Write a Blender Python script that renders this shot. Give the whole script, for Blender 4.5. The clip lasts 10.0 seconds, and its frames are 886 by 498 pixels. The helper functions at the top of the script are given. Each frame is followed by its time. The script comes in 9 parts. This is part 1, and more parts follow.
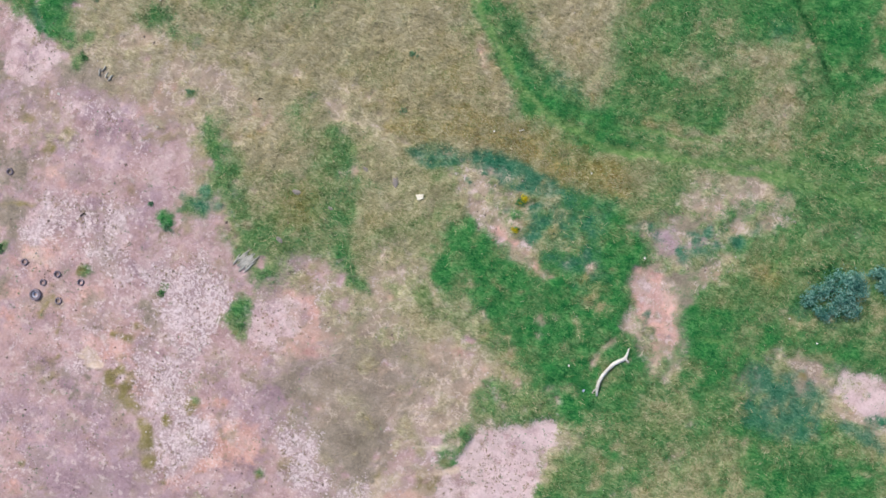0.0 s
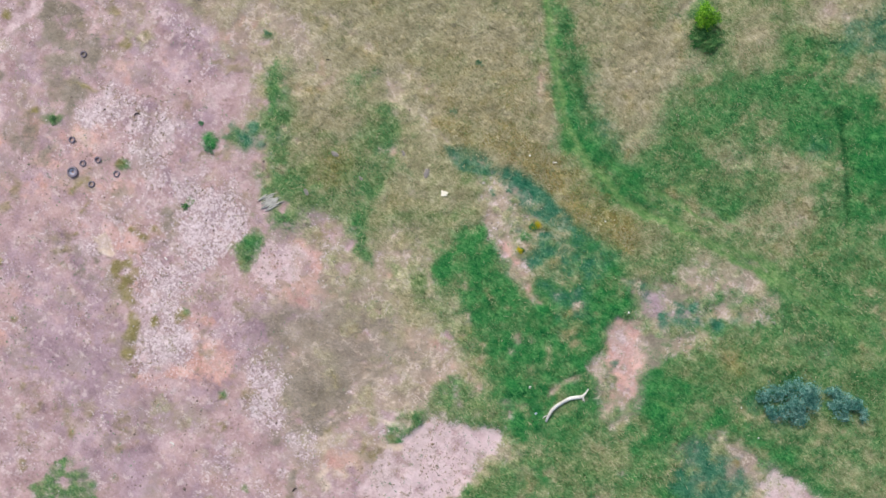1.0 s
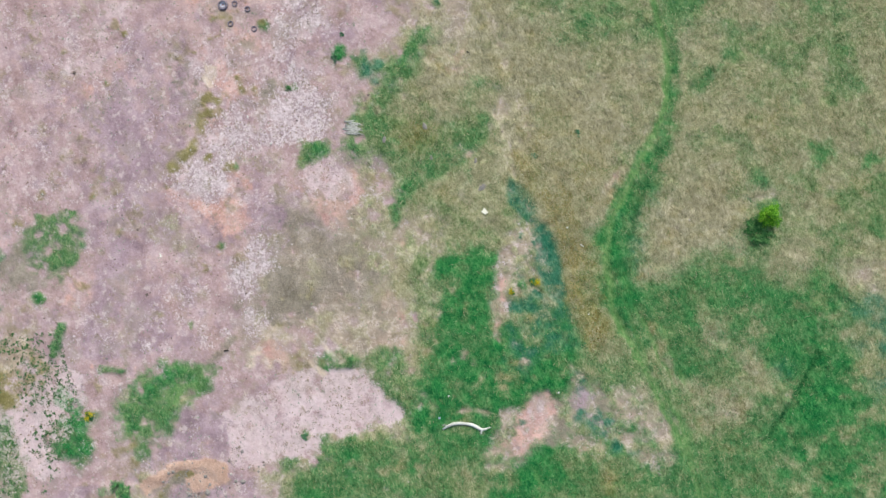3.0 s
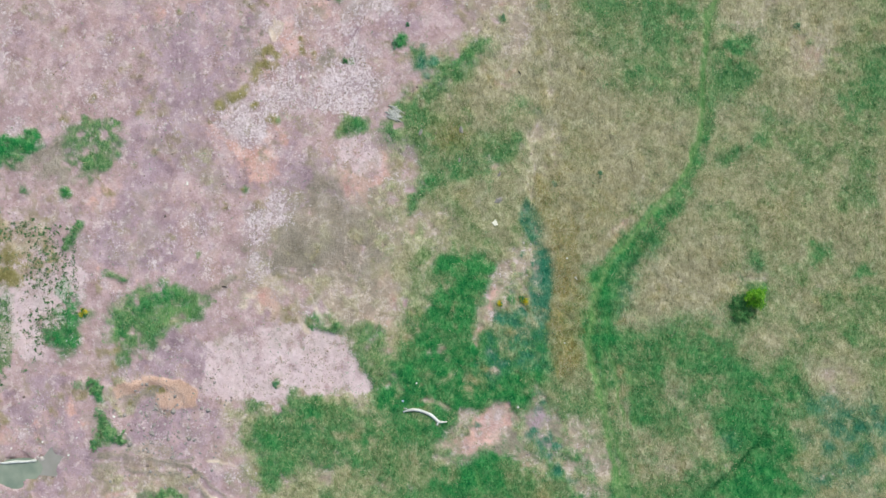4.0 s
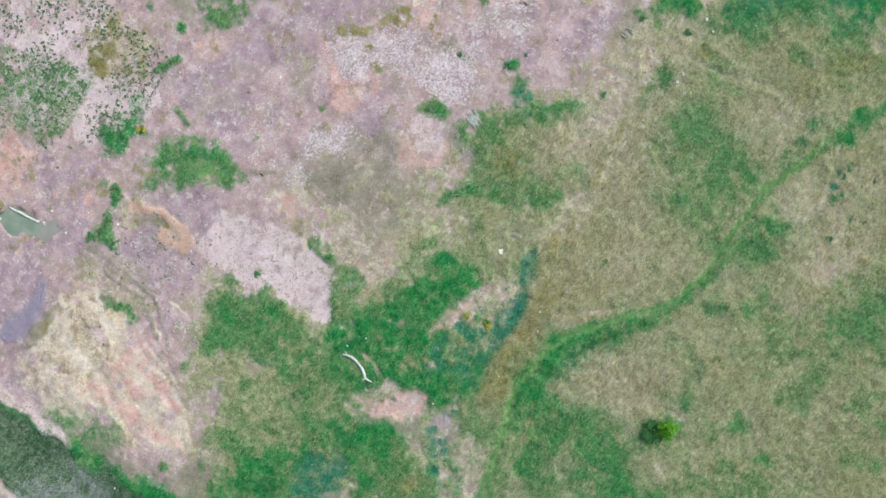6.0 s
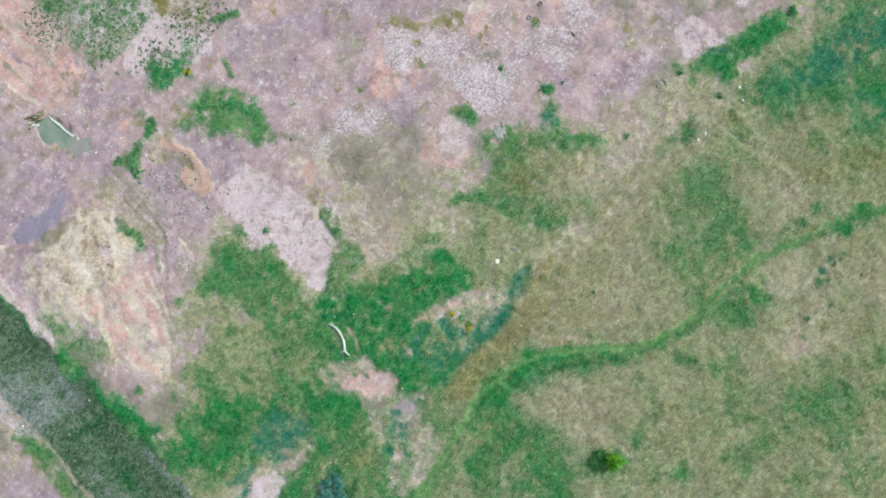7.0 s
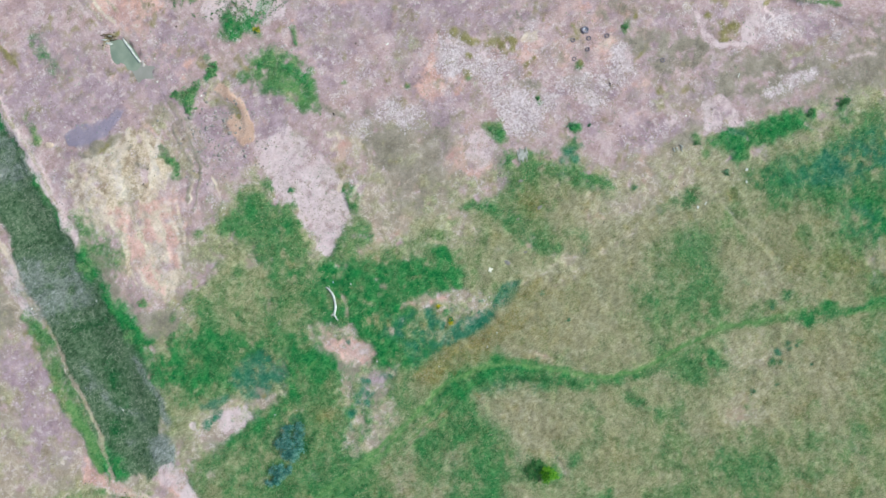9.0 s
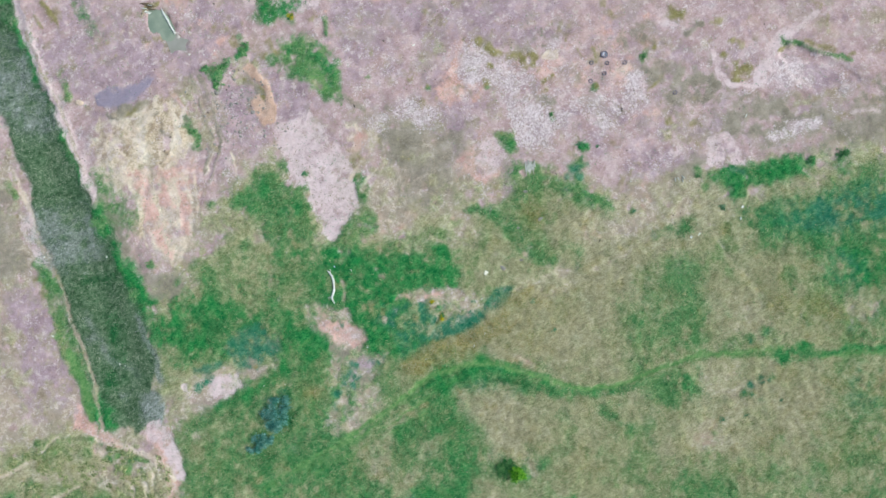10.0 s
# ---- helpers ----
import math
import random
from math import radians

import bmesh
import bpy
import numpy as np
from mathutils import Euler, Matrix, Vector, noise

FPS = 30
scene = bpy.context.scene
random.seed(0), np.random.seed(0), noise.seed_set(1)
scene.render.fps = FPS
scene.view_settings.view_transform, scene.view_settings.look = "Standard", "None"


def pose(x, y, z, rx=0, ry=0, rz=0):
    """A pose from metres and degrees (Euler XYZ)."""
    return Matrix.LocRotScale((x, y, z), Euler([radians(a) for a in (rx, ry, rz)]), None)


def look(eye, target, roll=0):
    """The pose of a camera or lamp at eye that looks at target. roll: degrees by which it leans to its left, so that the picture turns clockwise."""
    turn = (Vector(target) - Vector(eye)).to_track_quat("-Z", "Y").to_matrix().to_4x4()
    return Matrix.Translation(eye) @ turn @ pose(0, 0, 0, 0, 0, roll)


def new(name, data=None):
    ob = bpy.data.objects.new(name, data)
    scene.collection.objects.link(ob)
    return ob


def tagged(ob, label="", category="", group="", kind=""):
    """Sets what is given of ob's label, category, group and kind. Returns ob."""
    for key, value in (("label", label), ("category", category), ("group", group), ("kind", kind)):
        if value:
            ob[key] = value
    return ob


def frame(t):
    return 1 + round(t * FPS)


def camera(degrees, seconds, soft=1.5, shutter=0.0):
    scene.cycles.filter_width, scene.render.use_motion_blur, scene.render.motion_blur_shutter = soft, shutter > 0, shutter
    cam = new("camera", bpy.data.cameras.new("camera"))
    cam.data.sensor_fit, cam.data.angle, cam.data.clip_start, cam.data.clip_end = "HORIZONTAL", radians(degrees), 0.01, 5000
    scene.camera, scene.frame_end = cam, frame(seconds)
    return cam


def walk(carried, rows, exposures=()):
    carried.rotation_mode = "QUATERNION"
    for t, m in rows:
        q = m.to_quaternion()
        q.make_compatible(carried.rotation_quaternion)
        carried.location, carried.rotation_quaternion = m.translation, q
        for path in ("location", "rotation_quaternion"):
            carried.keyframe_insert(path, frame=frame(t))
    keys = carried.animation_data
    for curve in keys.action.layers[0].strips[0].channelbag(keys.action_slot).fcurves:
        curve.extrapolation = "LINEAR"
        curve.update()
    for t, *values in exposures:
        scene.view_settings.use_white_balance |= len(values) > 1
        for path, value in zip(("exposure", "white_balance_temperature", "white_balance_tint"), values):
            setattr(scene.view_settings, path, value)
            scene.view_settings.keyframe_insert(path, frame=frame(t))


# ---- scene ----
cam = camera(70.7, 10.0, soft=1.6)
PATH = [
    (0.0, pose(6.404, -4.538, 57.364, 1.298, 2.414, 19.253)),
    (0.5, pose(6.312, -4.447, 59.149, 1.298, 2.414, 27.095)),
    (1.0, pose(6.133, -4.262, 60.992, 1.298, 2.414, 36.861)),
    (1.5, pose(5.891, -4.069, 62.855, 1.298, 2.414, 47.817)),
    (2.0, pose(5.620, -3.946, 64.709, 1.298, 2.414, 56.661)),
    (2.5, pose(5.285, -3.814, 66.557, 1.298, 2.414, 64.228)),
    (3.0, pose(4.935, -3.655, 68.391, 1.298, 2.414, 71.768)),
    (3.5, pose(4.717, -3.572, 70.190, 1.298, 2.414, 79.279)),
    (4.0, pose(4.539, -3.513, 72.027, 1.298, 2.414, 86.839)),
    (4.5, pose(4.284, -3.415, 73.947, 1.298, 2.414, 94.381)),
    (5.0, pose(3.957, -3.309, 75.890, 1.298, 2.414, 101.618)),
    (5.5, pose(3.612, -3.219, 77.829, 1.298, 2.414, 109.345)),
    (6.0, pose(3.291, -3.146, 79.748, 1.298, 2.414, 117.814)),
    (6.5, pose(2.988, -3.061, 81.617, 1.298, 2.414, 125.171)),
    (7.0, pose(2.731, -2.967, 83.438, 1.298, 2.414, 130.528)),
    (7.5, pose(2.548, -2.894, 85.239, 1.298, 2.414, 134.205)),
    (8.0, pose(2.402, -2.865, 87.066, 1.298, 2.414, 137.636)),
    (8.5, pose(2.249, -2.863, 88.910, 1.298, 2.414, 141.270)),
    (9.0, pose(2.058, -2.847, 90.734, 1.298, 2.414, 144.815)),
    (9.5, pose(1.842, -2.813, 92.550, 1.298, 2.414, 148.355)),
    (10.0, pose(1.623, -2.778, 94.365, 1.298, 2.414, 151.735)),
]
walk(cam, PATH, [(0.0, 0.33, 6480, 9), (2.5, 0.33, 6350, 1.5), (5.0, 0.34, 6160, -3.5), (7.5, 0.36, 5920, -7), (10.0, 0.37, 5920, -7)])

# ---- daylight: bright haze, a soft high sun ----
SUN_AZIMUTH, SUN_HEIGHT = radians(-61.7), radians(46)
world = bpy.data.worlds.new("sky")
scene.world = world
world.use_nodes = True
wn = world.node_tree
sky = wn.nodes.new("ShaderNodeTexSky")
sky.sky_type, sky.sun_disc = "NISHITA", False
sky.sun_elevation, sky.sun_rotation = SUN_HEIGHT, SUN_AZIMUTH % math.tau
sky.dust_density, sky.air_density, sky.ozone_density = 3.0, 1.0, 1.0
wn.links.new(sky.outputs[0], wn.nodes["Background"].inputs[0])
wn.nodes["Background"].inputs[1].default_value = 0.1
sun_data = bpy.data.lights.new("sun", "SUN")
sun_data.energy, sun_data.angle, sun_data.color = 2.2, radians(7), (1.0, 0.95, 0.88)
sun = new("sun", sun_data)
sun.matrix_world = look((0, 0, 200), (200 * math.cos(SUN_HEIGHT) * 0.88, -200 * math.cos(SUN_HEIGHT) * 0.474, 200 - 200 * math.sin(SUN_HEIGHT)))


# ---- materials ----
def srgb(r, g, b):
    f = lambda v: v / 255 / 12.92 if v < 10 else ((v / 255 + 0.055) / 1.055) ** 2.4
    return (f(r), f(g), f(b), 1.0)


class Nodes:
    """A short way to write node trees."""

    def __init__(self, name, rough=0.9, metal=0.0, specular=0.2):
        self.mat = bpy.data.materials.new(name)
        self.mat.use_nodes = True
        self.t = self.mat.node_tree
        self.bsdf = self.t.nodes["Principled BSDF"]
        self.bsdf.inputs["Roughness"].default_value = rough
        self.bsdf.inputs["Metallic"].default_value = metal
        self.bsdf.inputs["Specular IOR Level"].default_value = specular

    def add(self, kind, **sets):
        n = self.t.nodes.new(kind)
        for key, value in sets.items():
            n.inputs[key.replace("_", " ")].default_value = value
        return n

    def link(self, a, b):
        self.t.links.new(a, b)

    def place(self):
        return self.add("ShaderNodeTexCoord").outputs["Object"]

    def noise(self, scale, detail=4.0, rough=0.55, vector=None):
        n = self.add("ShaderNodeTexNoise", Scale=scale, Detail=detail, Roughness=rough)
        self.link(vector or self.place(), n.inputs["Vector"])
        return n

    def math(self, op, a, b=None, clamp=False):
        n = self.t.nodes.new("ShaderNodeMath")
        n.operation, n.use_clamp = op, clamp
        for i, v in enumerate((a, b)):
            if v is None:
                continue
            if isinstance(v, (int, float)):
                n.inputs[i].default_value = v
            else:
                self.link(v, n.inputs[i])
        return n.outputs[0]

    def ramp(self, fac, *stops):
        n = self.t.nodes.new("ShaderNodeValToRGB")
        e = n.color_ramp.elements
        while len(e) < len(stops):
            e.new(0.5)
        for el, (p, c) in zip(e, stops):
            el.position, el.color = p, c
        self.link(fac, n.inputs[0])
        return n.outputs[0]

    def mix(self, fac, a, b, blend="MIX"):
        n = self.t.nodes.new("ShaderNodeMix")
        n.data_type, n.blend_type = "RGBA", blend
        for sock, v in ((n.inputs[0], fac), (n.inputs[6], a), (n.inputs[7], b)):
            if isinstance(v, (int, float, tuple)):
                sock.default_value = v
            else:
                self.link(v, sock)
        return n.outputs[2]

    def colour(self, out):
        self.link(out, self.bsdf.inputs["Base Color"])

    def bump(self, height, strength=0.4, distance=0.05):
        n = self.add("ShaderNodeBump", Strength=strength, Distance=distance)
        self.link(height, n.inputs["Height"])
        self.link(n.outputs[0], self.bsdf.inputs["Normal"])


def blades(name, *cols, patch=0.25, spread=0.45):
    """Leaves and stalks: each one its own tint, drifting over the field."""
    m = Nodes(name, 0.75)
    geo = m.add("ShaderNodeNewGeometry")
    drift, tuft = m.noise(patch, 3.0).outputs[0], m.noise(1.7, 3.0).outputs[0]
    clump = m.math("ADD", m.math("MULTIPLY", m.math("SUBTRACT", drift, 0.5), 1.1), m.math("MULTIPLY", m.math("SUBTRACT", tuft, 0.5), 1.7))
    fac = m.math("ADD", m.math("ADD", m.math("MULTIPLY", geo.outputs["Random Per Island"], spread), 0.5 - spread / 2), clump, True)
    n = len(cols)
    m.colour(m.ramp(fac, *[(i / (n - 1), c) for i, c in enumerate(cols)]))
    return m.mat


def speckled(name, dark, light, scale=6.0, rough=0.9, bump=0.4, metal=0.0, specular=0.2):
    """A plain worn surface with stains at two scales."""
    m = Nodes(name, rough, metal, specular)
    big, small = m.noise(scale * 0.15, 3.0).outputs[0], m.noise(scale, 5.0, 0.65).outputs[0]
    fac = m.math("ADD", m.math("MULTIPLY", big, 0.5), m.math("MULTIPLY", small, 0.5))
    m.colour(m.ramp(fac, (0.32, dark), (0.68, light)))
    m.bump(small, bump, 0.03)
    return m.mat


DRY = blades("dry_grass", srgb(126, 122, 88), srgb(162, 155, 119), srgb(186, 177, 143), srgb(210, 199, 169), spread=0.4)
OLIVE = blades("olive_grass", srgb(70, 98, 56), srgb(102, 128, 78), srgb(136, 148, 100), srgb(168, 170, 128), spread=0.4)
GREEN = blades("green_grass", srgb(34, 98, 56), srgb(56, 124, 72), srgb(82, 144, 86), srgb(118, 158, 104), spread=0.3)
TEAL = blades("blue_green_weed", srgb(34, 90, 70), srgb(58, 116, 92), srgb(98, 142, 116))
REED = blades("ditch_scrub", srgb(44, 74, 48), srgb(84, 108, 78), srgb(136, 148, 122), srgb(178, 182, 162), spread=0.8)
DEAD = blades("dead_reed", srgb(84, 98, 92), srgb(142, 150, 146), srgb(204, 202, 204), spread=0.95)
STALK = blades("pale_stalk", srgb(150, 142, 106), srgb(184, 173, 138), srgb(210, 199, 170), spread=0.7)
FRESH = blades("fresh_blade", srgb(54, 124, 68), srgb(82, 144, 86), srgb(126, 164, 110), spread=0.7)
SPRIG = blades("sprig", srgb(112, 100, 76), srgb(150, 134, 108), srgb(190, 172, 146), patch=1.0)
WEED = blades("weed_leaf", srgb(60, 100, 58), srgb(86, 124, 78), srgb(120, 148, 104), patch=0.6)
BUSH = blades("bright_leaf", srgb(54, 116, 22), srgb(106, 166, 40), srgb(152, 198, 64), patch=3.0, spread=0.8)
DARKLEAF = blades("dark_leaf", srgb(50, 104, 54), srgb(78, 130, 72), srgb(116, 154, 94), patch=2.0, spread=0.7)
BLUELEAF = blades("blue_grey_leaf", srgb(46, 102, 90), srgb(86, 140, 128), srgb(146, 186, 174), patch=0.9, spread=0.9)
SHRUBLEAF = blades("shrub_leaf", srgb(66, 118, 70), srgb(102, 148, 94), srgb(144, 174, 122), patch=1.5, spread=0.6)
HERBLEAF = blades("herb_leaf", srgb(74, 124, 90), srgb(104, 148, 110), srgb(138, 166, 132), patch=1.5, spread=0.6)
TUSSOCK = blades("tussock_blade", srgb(92, 108, 66), srgb(138, 146, 100), srgb(190, 186, 144), patch=0.8, spread=0.7)
PETAL = blades("yellow_petal", srgb(168, 150, 20), srgb(206, 188, 30), srgb(226, 212, 70), patch=3.0)
BARK = speckled("bark", srgb(70, 58, 44), srgb(116, 100, 80), 14)
DRIFTWOOD = speckled("weathered_wood", srgb(168, 166, 162), srgb(238, 236, 232), 8, bump=0.7)
GREYWOOD = speckled("grey_wood", srgb(158, 156, 150), srgb(214, 211, 204), 12, bump=0.7)
RUBBER = speckled("dusty_rubber", srgb(104, 96, 106), srgb(164, 154, 168), 18, 0.85)
TREAD = speckled("worn_tread", srgb(88, 80, 90), srgb(138, 128, 142), 20, 0.9)
RIM = speckled("rusted_rim", srgb(158, 160, 180), srgb(206, 208, 226), 16, 0.6, metal=0.1)
STONE = speckled("stone", srgb(150, 138, 134), srgb(226, 216, 212), 3)
EARTH = speckled("pale_earth", srgb(176, 150, 134), srgb(232, 212, 194), 5, bump=0.8)
FIELDSTONE = speckled("field_stone", srgb(122, 116, 112), srgb(164, 156, 154), 6)
SCRAP = speckled("white_scrap", srgb(214, 212, 206), srgb(245, 244, 238), 10, 0.6)
BOARD = speckled("cream_board", srgb(230, 222, 204), srgb(248, 242, 228), 8, 0.7)
SACK = speckled("grimy_plastic", srgb(150, 166, 196), srgb(210, 218, 232), 10, 0.5)
CLOD = speckled("dark_clod", srgb(92, 80, 76), srgb(138, 122, 116), 8)
CHAR = speckled("charred_wood", srgb(26, 24, 26), srgb(60, 54, 54), 12)


def water_material(name, shallow, deep):
    m = Nodes(name, 0.08, specular=0.5)
    m.colour(m.ramp(m.noise(0.5, 3.0).outputs[0], (0.35, deep), (0.65, shallow)))
    m.bump(m.noise(3.0, 2.0).outputs[0], 0.05, 0.02)
    return m.mat


POND = water_material("silty_water", srgb(150, 156, 140), srgb(128, 138, 124))
SHALLOW = water_material("shallow_muddy_water", srgb(158, 152, 146), srgb(146, 142, 134))


# ---- the ground: one sheet, fine near the site, coarse out to the horizon ----
KINDS = ["soil", "pale", "peach", "mauve", "straw", "olive", "lush", "teal", "sand", "cream", "scrub", "deadreed", "mud", "thatch", "forest", "moss_and_shade", "greygrass_and_shade", "palegreen", "weedy", "ochre", "chalk", "tan", "meadow", "amber"]
STEP = 0.3
far = [30, 70, 150, 320, 700, 1500, 3000]
xs = np.concatenate([[-80 - f for f in reversed(far)], np.arange(-80, 92, STEP), [92 + f for f in far]])
ys = np.concatenate([[-86 - f for f in reversed(far)], np.arange(-86, 70, STEP), [70 + f for f in far]])
GX, GY = np.meshgrid(xs, ys)


def lattice(ix, iy, seed):
    h = (ix.astype(np.int64) * 374761393 + iy.astype(np.int64) * 668265263 + seed * 982451653) & 0xFFFFFFFF
    h = ((h ^ (h >> 13)) * 1274126177) & 0xFFFFFFFF
    return ((h ^ (h >> 16)) & 0xFFFF) / 65535.0


def value_noise(x, y, size, seed):
    u, v = x / size, y / size
    i, j = np.floor(u), np.floor(v)
    f, g = u - i, v - j
    f, g = f * f * (3 - 2 * f), g * g * (3 - 2 * g)
    a, b = lattice(i, j, seed), lattice(i + 1, j, seed)
    c, d = lattice(i, j + 1, seed), lattice(i + 1, j + 1, seed)
    return (a * (1 - f) + b * f) * (1 - g) + (c * (1 - f) + d * f) * g


def fbm(x, y, size, seed, octaves=4):
    total, amp, norm = 0, 1.0, 0
    for o in range(octaves):
        total = total + amp * value_noise(x + 17.3 * o, y - 9.1 * o, size, seed + o)
        norm, amp, size = norm + amp, amp * 0.55, size * 0.5
    return total / norm


WX = GX + 3.0 * (fbm(GX, GY, 3.5, 11) - 0.5) + 1.4 * (fbm(GX, GY, 1.0, 15, 2) - 0.5)
WY = GY + 3.0 * (fbm(GX, GY, 3.5, 21) - 0.5) + 1.4 * (fbm(GX, GY, 1.0, 25, 2) - 0.5)
PATCHY = (0.55 * fbm(GX, GY, 2.4, 31, 3) + 0.45 * fbm(GX, GY, 0.7, 35, 2) - 0.5) * 2.1
BREAK = [np.clip((0.6 * fbm(GX, GY, 2.4, 900 + 7 * i, 3) + 0.4 * fbm(GX, GY, 0.9, 930 + 7 * i, 2) - 0.5) * 5 + 0.62, 0, 1) for i in range(4)]
laid = [0]
COVER = {k: np.zeros(GX.shape) for k in KINDS}
COVER["soil"] += 1.0
HEIGHT = 0.35 * (fbm(GX, GY, 14, 41, 3) - 0.5) + 0.12 * (fbm(GX, GY, 1.6, 45, 3) - 0.5)


def window_of(pts, margin):
    x, y = pts[:, 0], pts[:, 1]
    i0, i1 = np.searchsorted(xs, (x.min() - margin, x.max() + margin))
    j0, j1 = np.searchsorted(ys, (y.min() - margin, y.max() + margin))
    return slice(j0, j1), slice(i0, i1)


def segment_distance(px, py, a, b):
    d = b - a
    t = np.clip(((px - a[0]) * d[0] + (py - a[1]) * d[1]) / max(d @ d, 1e-9), 0, 1)
    return np.hypot(px - a[0] - t * d[0], py - a[1] - t * d[1])


def spread(kind, sl, inside, edge, strength, narrow=False):
    """Lay a cover over what is there, with a ragged edge."""
    m = np.clip(inside / (2.4 * edge) + 0.5, 0, 1)
    m = m * m * (3 - 2 * m) * strength
    if kind not in ("mud", "sand", "scrub"):
        laid[0] += 1
        low = 0.85 if narrow or kind in ("straw", "tan") else 0.7 if kind in ("pale", "mauve", "peach", "chalk", "greygrass_and_shade") else 0.5
        m = m * (low + (1 - low) * BREAK[laid[0] % 4][sl])
    m = np.clip(m + (0.7 if narrow else 1.1) * PATCHY[sl] * (1 - np.abs(2 * m - 1)), 0, 1) * (m > 0.01)
    for k in KINDS:
        COVER[k][sl] *= 1 - m
    COVER[kind][sl] += m


def band(pts, sl, bend=1.0):
    px, py = GX[sl] + bend * (WX[sl] - GX[sl]), GY[sl] + bend * (WY[sl] - GY[sl])
    if len(pts) == 1:
        return np.hypot(px - pts[0, 0], py - pts[0, 1])
    return np.min([segment_distance(px, py, a, b) for a, b in zip(pts[:-1], pts[1:])], axis=0)


def polygon(pts, sl, bend=1.0):
    """Signed distance to a closed outline, positive inside."""
    px, py = GX[sl] + bend * (WX[sl] - GX[sl]), GY[sl] + bend * (WY[sl] - GY[sl])
    ring = np.roll(pts, -1, axis=0)
    inside = np.zeros(px.shape, bool)
    for a, b in zip(pts, ring):
        cross = (a[1] > py) != (b[1] > py)
        inside ^= cross & (px < (b[0] - a[0]) * (py - a[1]) / (b[1] - a[1] + 1e-12) + a[0])
    dist = np.min([segment_distance(px, py, a, b) for a, b in zip(pts, ring)], axis=0)
    return np.where(inside, dist, -dist)


def bend_for(edge):
    """Crisp borders wander less than soft ones."""
    return min(0.7, 0.2 + 0.5 * edge)


def patch(kind, edge, strength, *xy):
    """A cover within an outline."""
    pts = np.array(xy).reshape(-1, 2)
    sl = window_of(pts, 2 * edge + 2)
    spread(kind, sl, polygon(pts, sl, bend_for(edge)), edge, strength)


def trail(kind, radius, edge, strength, *xy):
    """A cover along a line."""
    pts = np.array(xy).reshape(-1, 2)
    sl = window_of(pts, radius + 2 * edge + 2)
    spread(kind, sl, radius - band(pts, sl, bend_for(edge)), edge, strength, radius < 0.9)


def dabs(kind, radius, edge, strength, *xy):
    """Single spots of a cover."""
    for p in np.array(xy).reshape(-1, 1, 2):
        sl = window_of(p, radius + 2 * edge + 2)
        size = radius * (0.8 + 0.4 * float(lattice(np.floor(p[0, :1] * 10), np.floor(p[0, 1:] * 10), 5)[0]))
        spread(kind, sl, size - band(p, sl, min(0.7, 0.2 + 0.5 * radius)), edge, strength)


def heave(height, edge, *xy):
    """Raise or dig the ground within an outline."""
    pts = np.array(xy).reshape(-1, 2)
    sl = window_of(pts, edge + 3)
    m = np.clip(polygon(pts, sl) / (2 * edge) + 0.5, 0, 1)
    HEIGHT[sl] += height * m * m * (3 - 2 * m)


def heave_line(height, radius, *xy):
    pts = np.array(xy).reshape(-1, 2)
    sl = window_of(pts, 2 * radius + 3)
    HEIGHT[sl] += height * np.exp(-(band(pts, sl) / radius) ** 2)


# large covers of the ground
patch("straw", 4.70, 1.00, 43.5, -21.9, 38.8, -22.3, 31.7, -25.4, 26.6, -29.5, 19.9, -28.9, 17.8, -21.8, 17.6, -14.8, 12.5, -15.0, 9.6, -11.5, 3.9, -7.5, -2.3, -9.9, -9.9, -11.6, -14.0, -8.4, -19.4, -2.6, -19.6, 2.4, -25.3, 9.3, -32.5, 8.3, -38.5, 5.9, -48.4, 8.4, -60.2, 12.0, -98.8, 29.4, -56.2, 104.1, 75.3, 38.6, 57.2, 9.8, 52.8, -1.4, 50.7, -12.0, 49.9, -19.4)
patch("mauve", 3.63, 0.50, 0.0, -47.8, -14.7, -38.5, -10.3, -32.0, -3.1, -35.1, 2.2, -40.0)
patch("thatch", 3.20, 0.80, 5.6, -29.9, -3.3, -24.5, -7.4, -14.0, -3.4, -10.3, 4.5, -8.2, 12.4, -13.5, 11.3, -19.2)
patch("thatch", 2.62, 0.80, -18.8, -4.9, -24.1, -2.4, -32.5, -0.3, -36.6, 2.9, -34.9, 7.7, -31.0, 7.6, -23.9, 6.6, -18.0, 5.3, -16.2, 2.4, -16.7, -1.1)
patch("greygrass_and_shade", 2.18, 0.60, -25.4, -4.7, -36.1, 1.7, -33.2, 4.4, -29.2, 5.6, -27.6, -0.1)
patch("greygrass_and_shade", 2.91, 0.70, -41.6, -8.3, -52.2, -2.0, -57.6, 1.9, -65.5, 2.5, -75.6, 6.2, -69.9, 16.3, -48.5, 4.8, -41.3, 0.9, -38.4, -4.3)
patch("greygrass_and_shade", 2.03, 0.60, -36.0, -17.2, -46.0, -11.2, -45.1, -7.8, -41.4, -9.7, -35.3, -12.3, -34.3, -15.8)
patch("tan", 4.70, 0.70, -20.9, 25.9, -28.8, 28.7, -36.8, 34.3, -38.0, 40.5, -29.7, 45.5, -19.6, 40.2, -16.9, 33.2)
patch("olive", 3.76, 0.45, -36.1, 33.9, -47.5, 40.0, -37.1, 58.6, -25.0, 52.3, -33.4, 43.7)
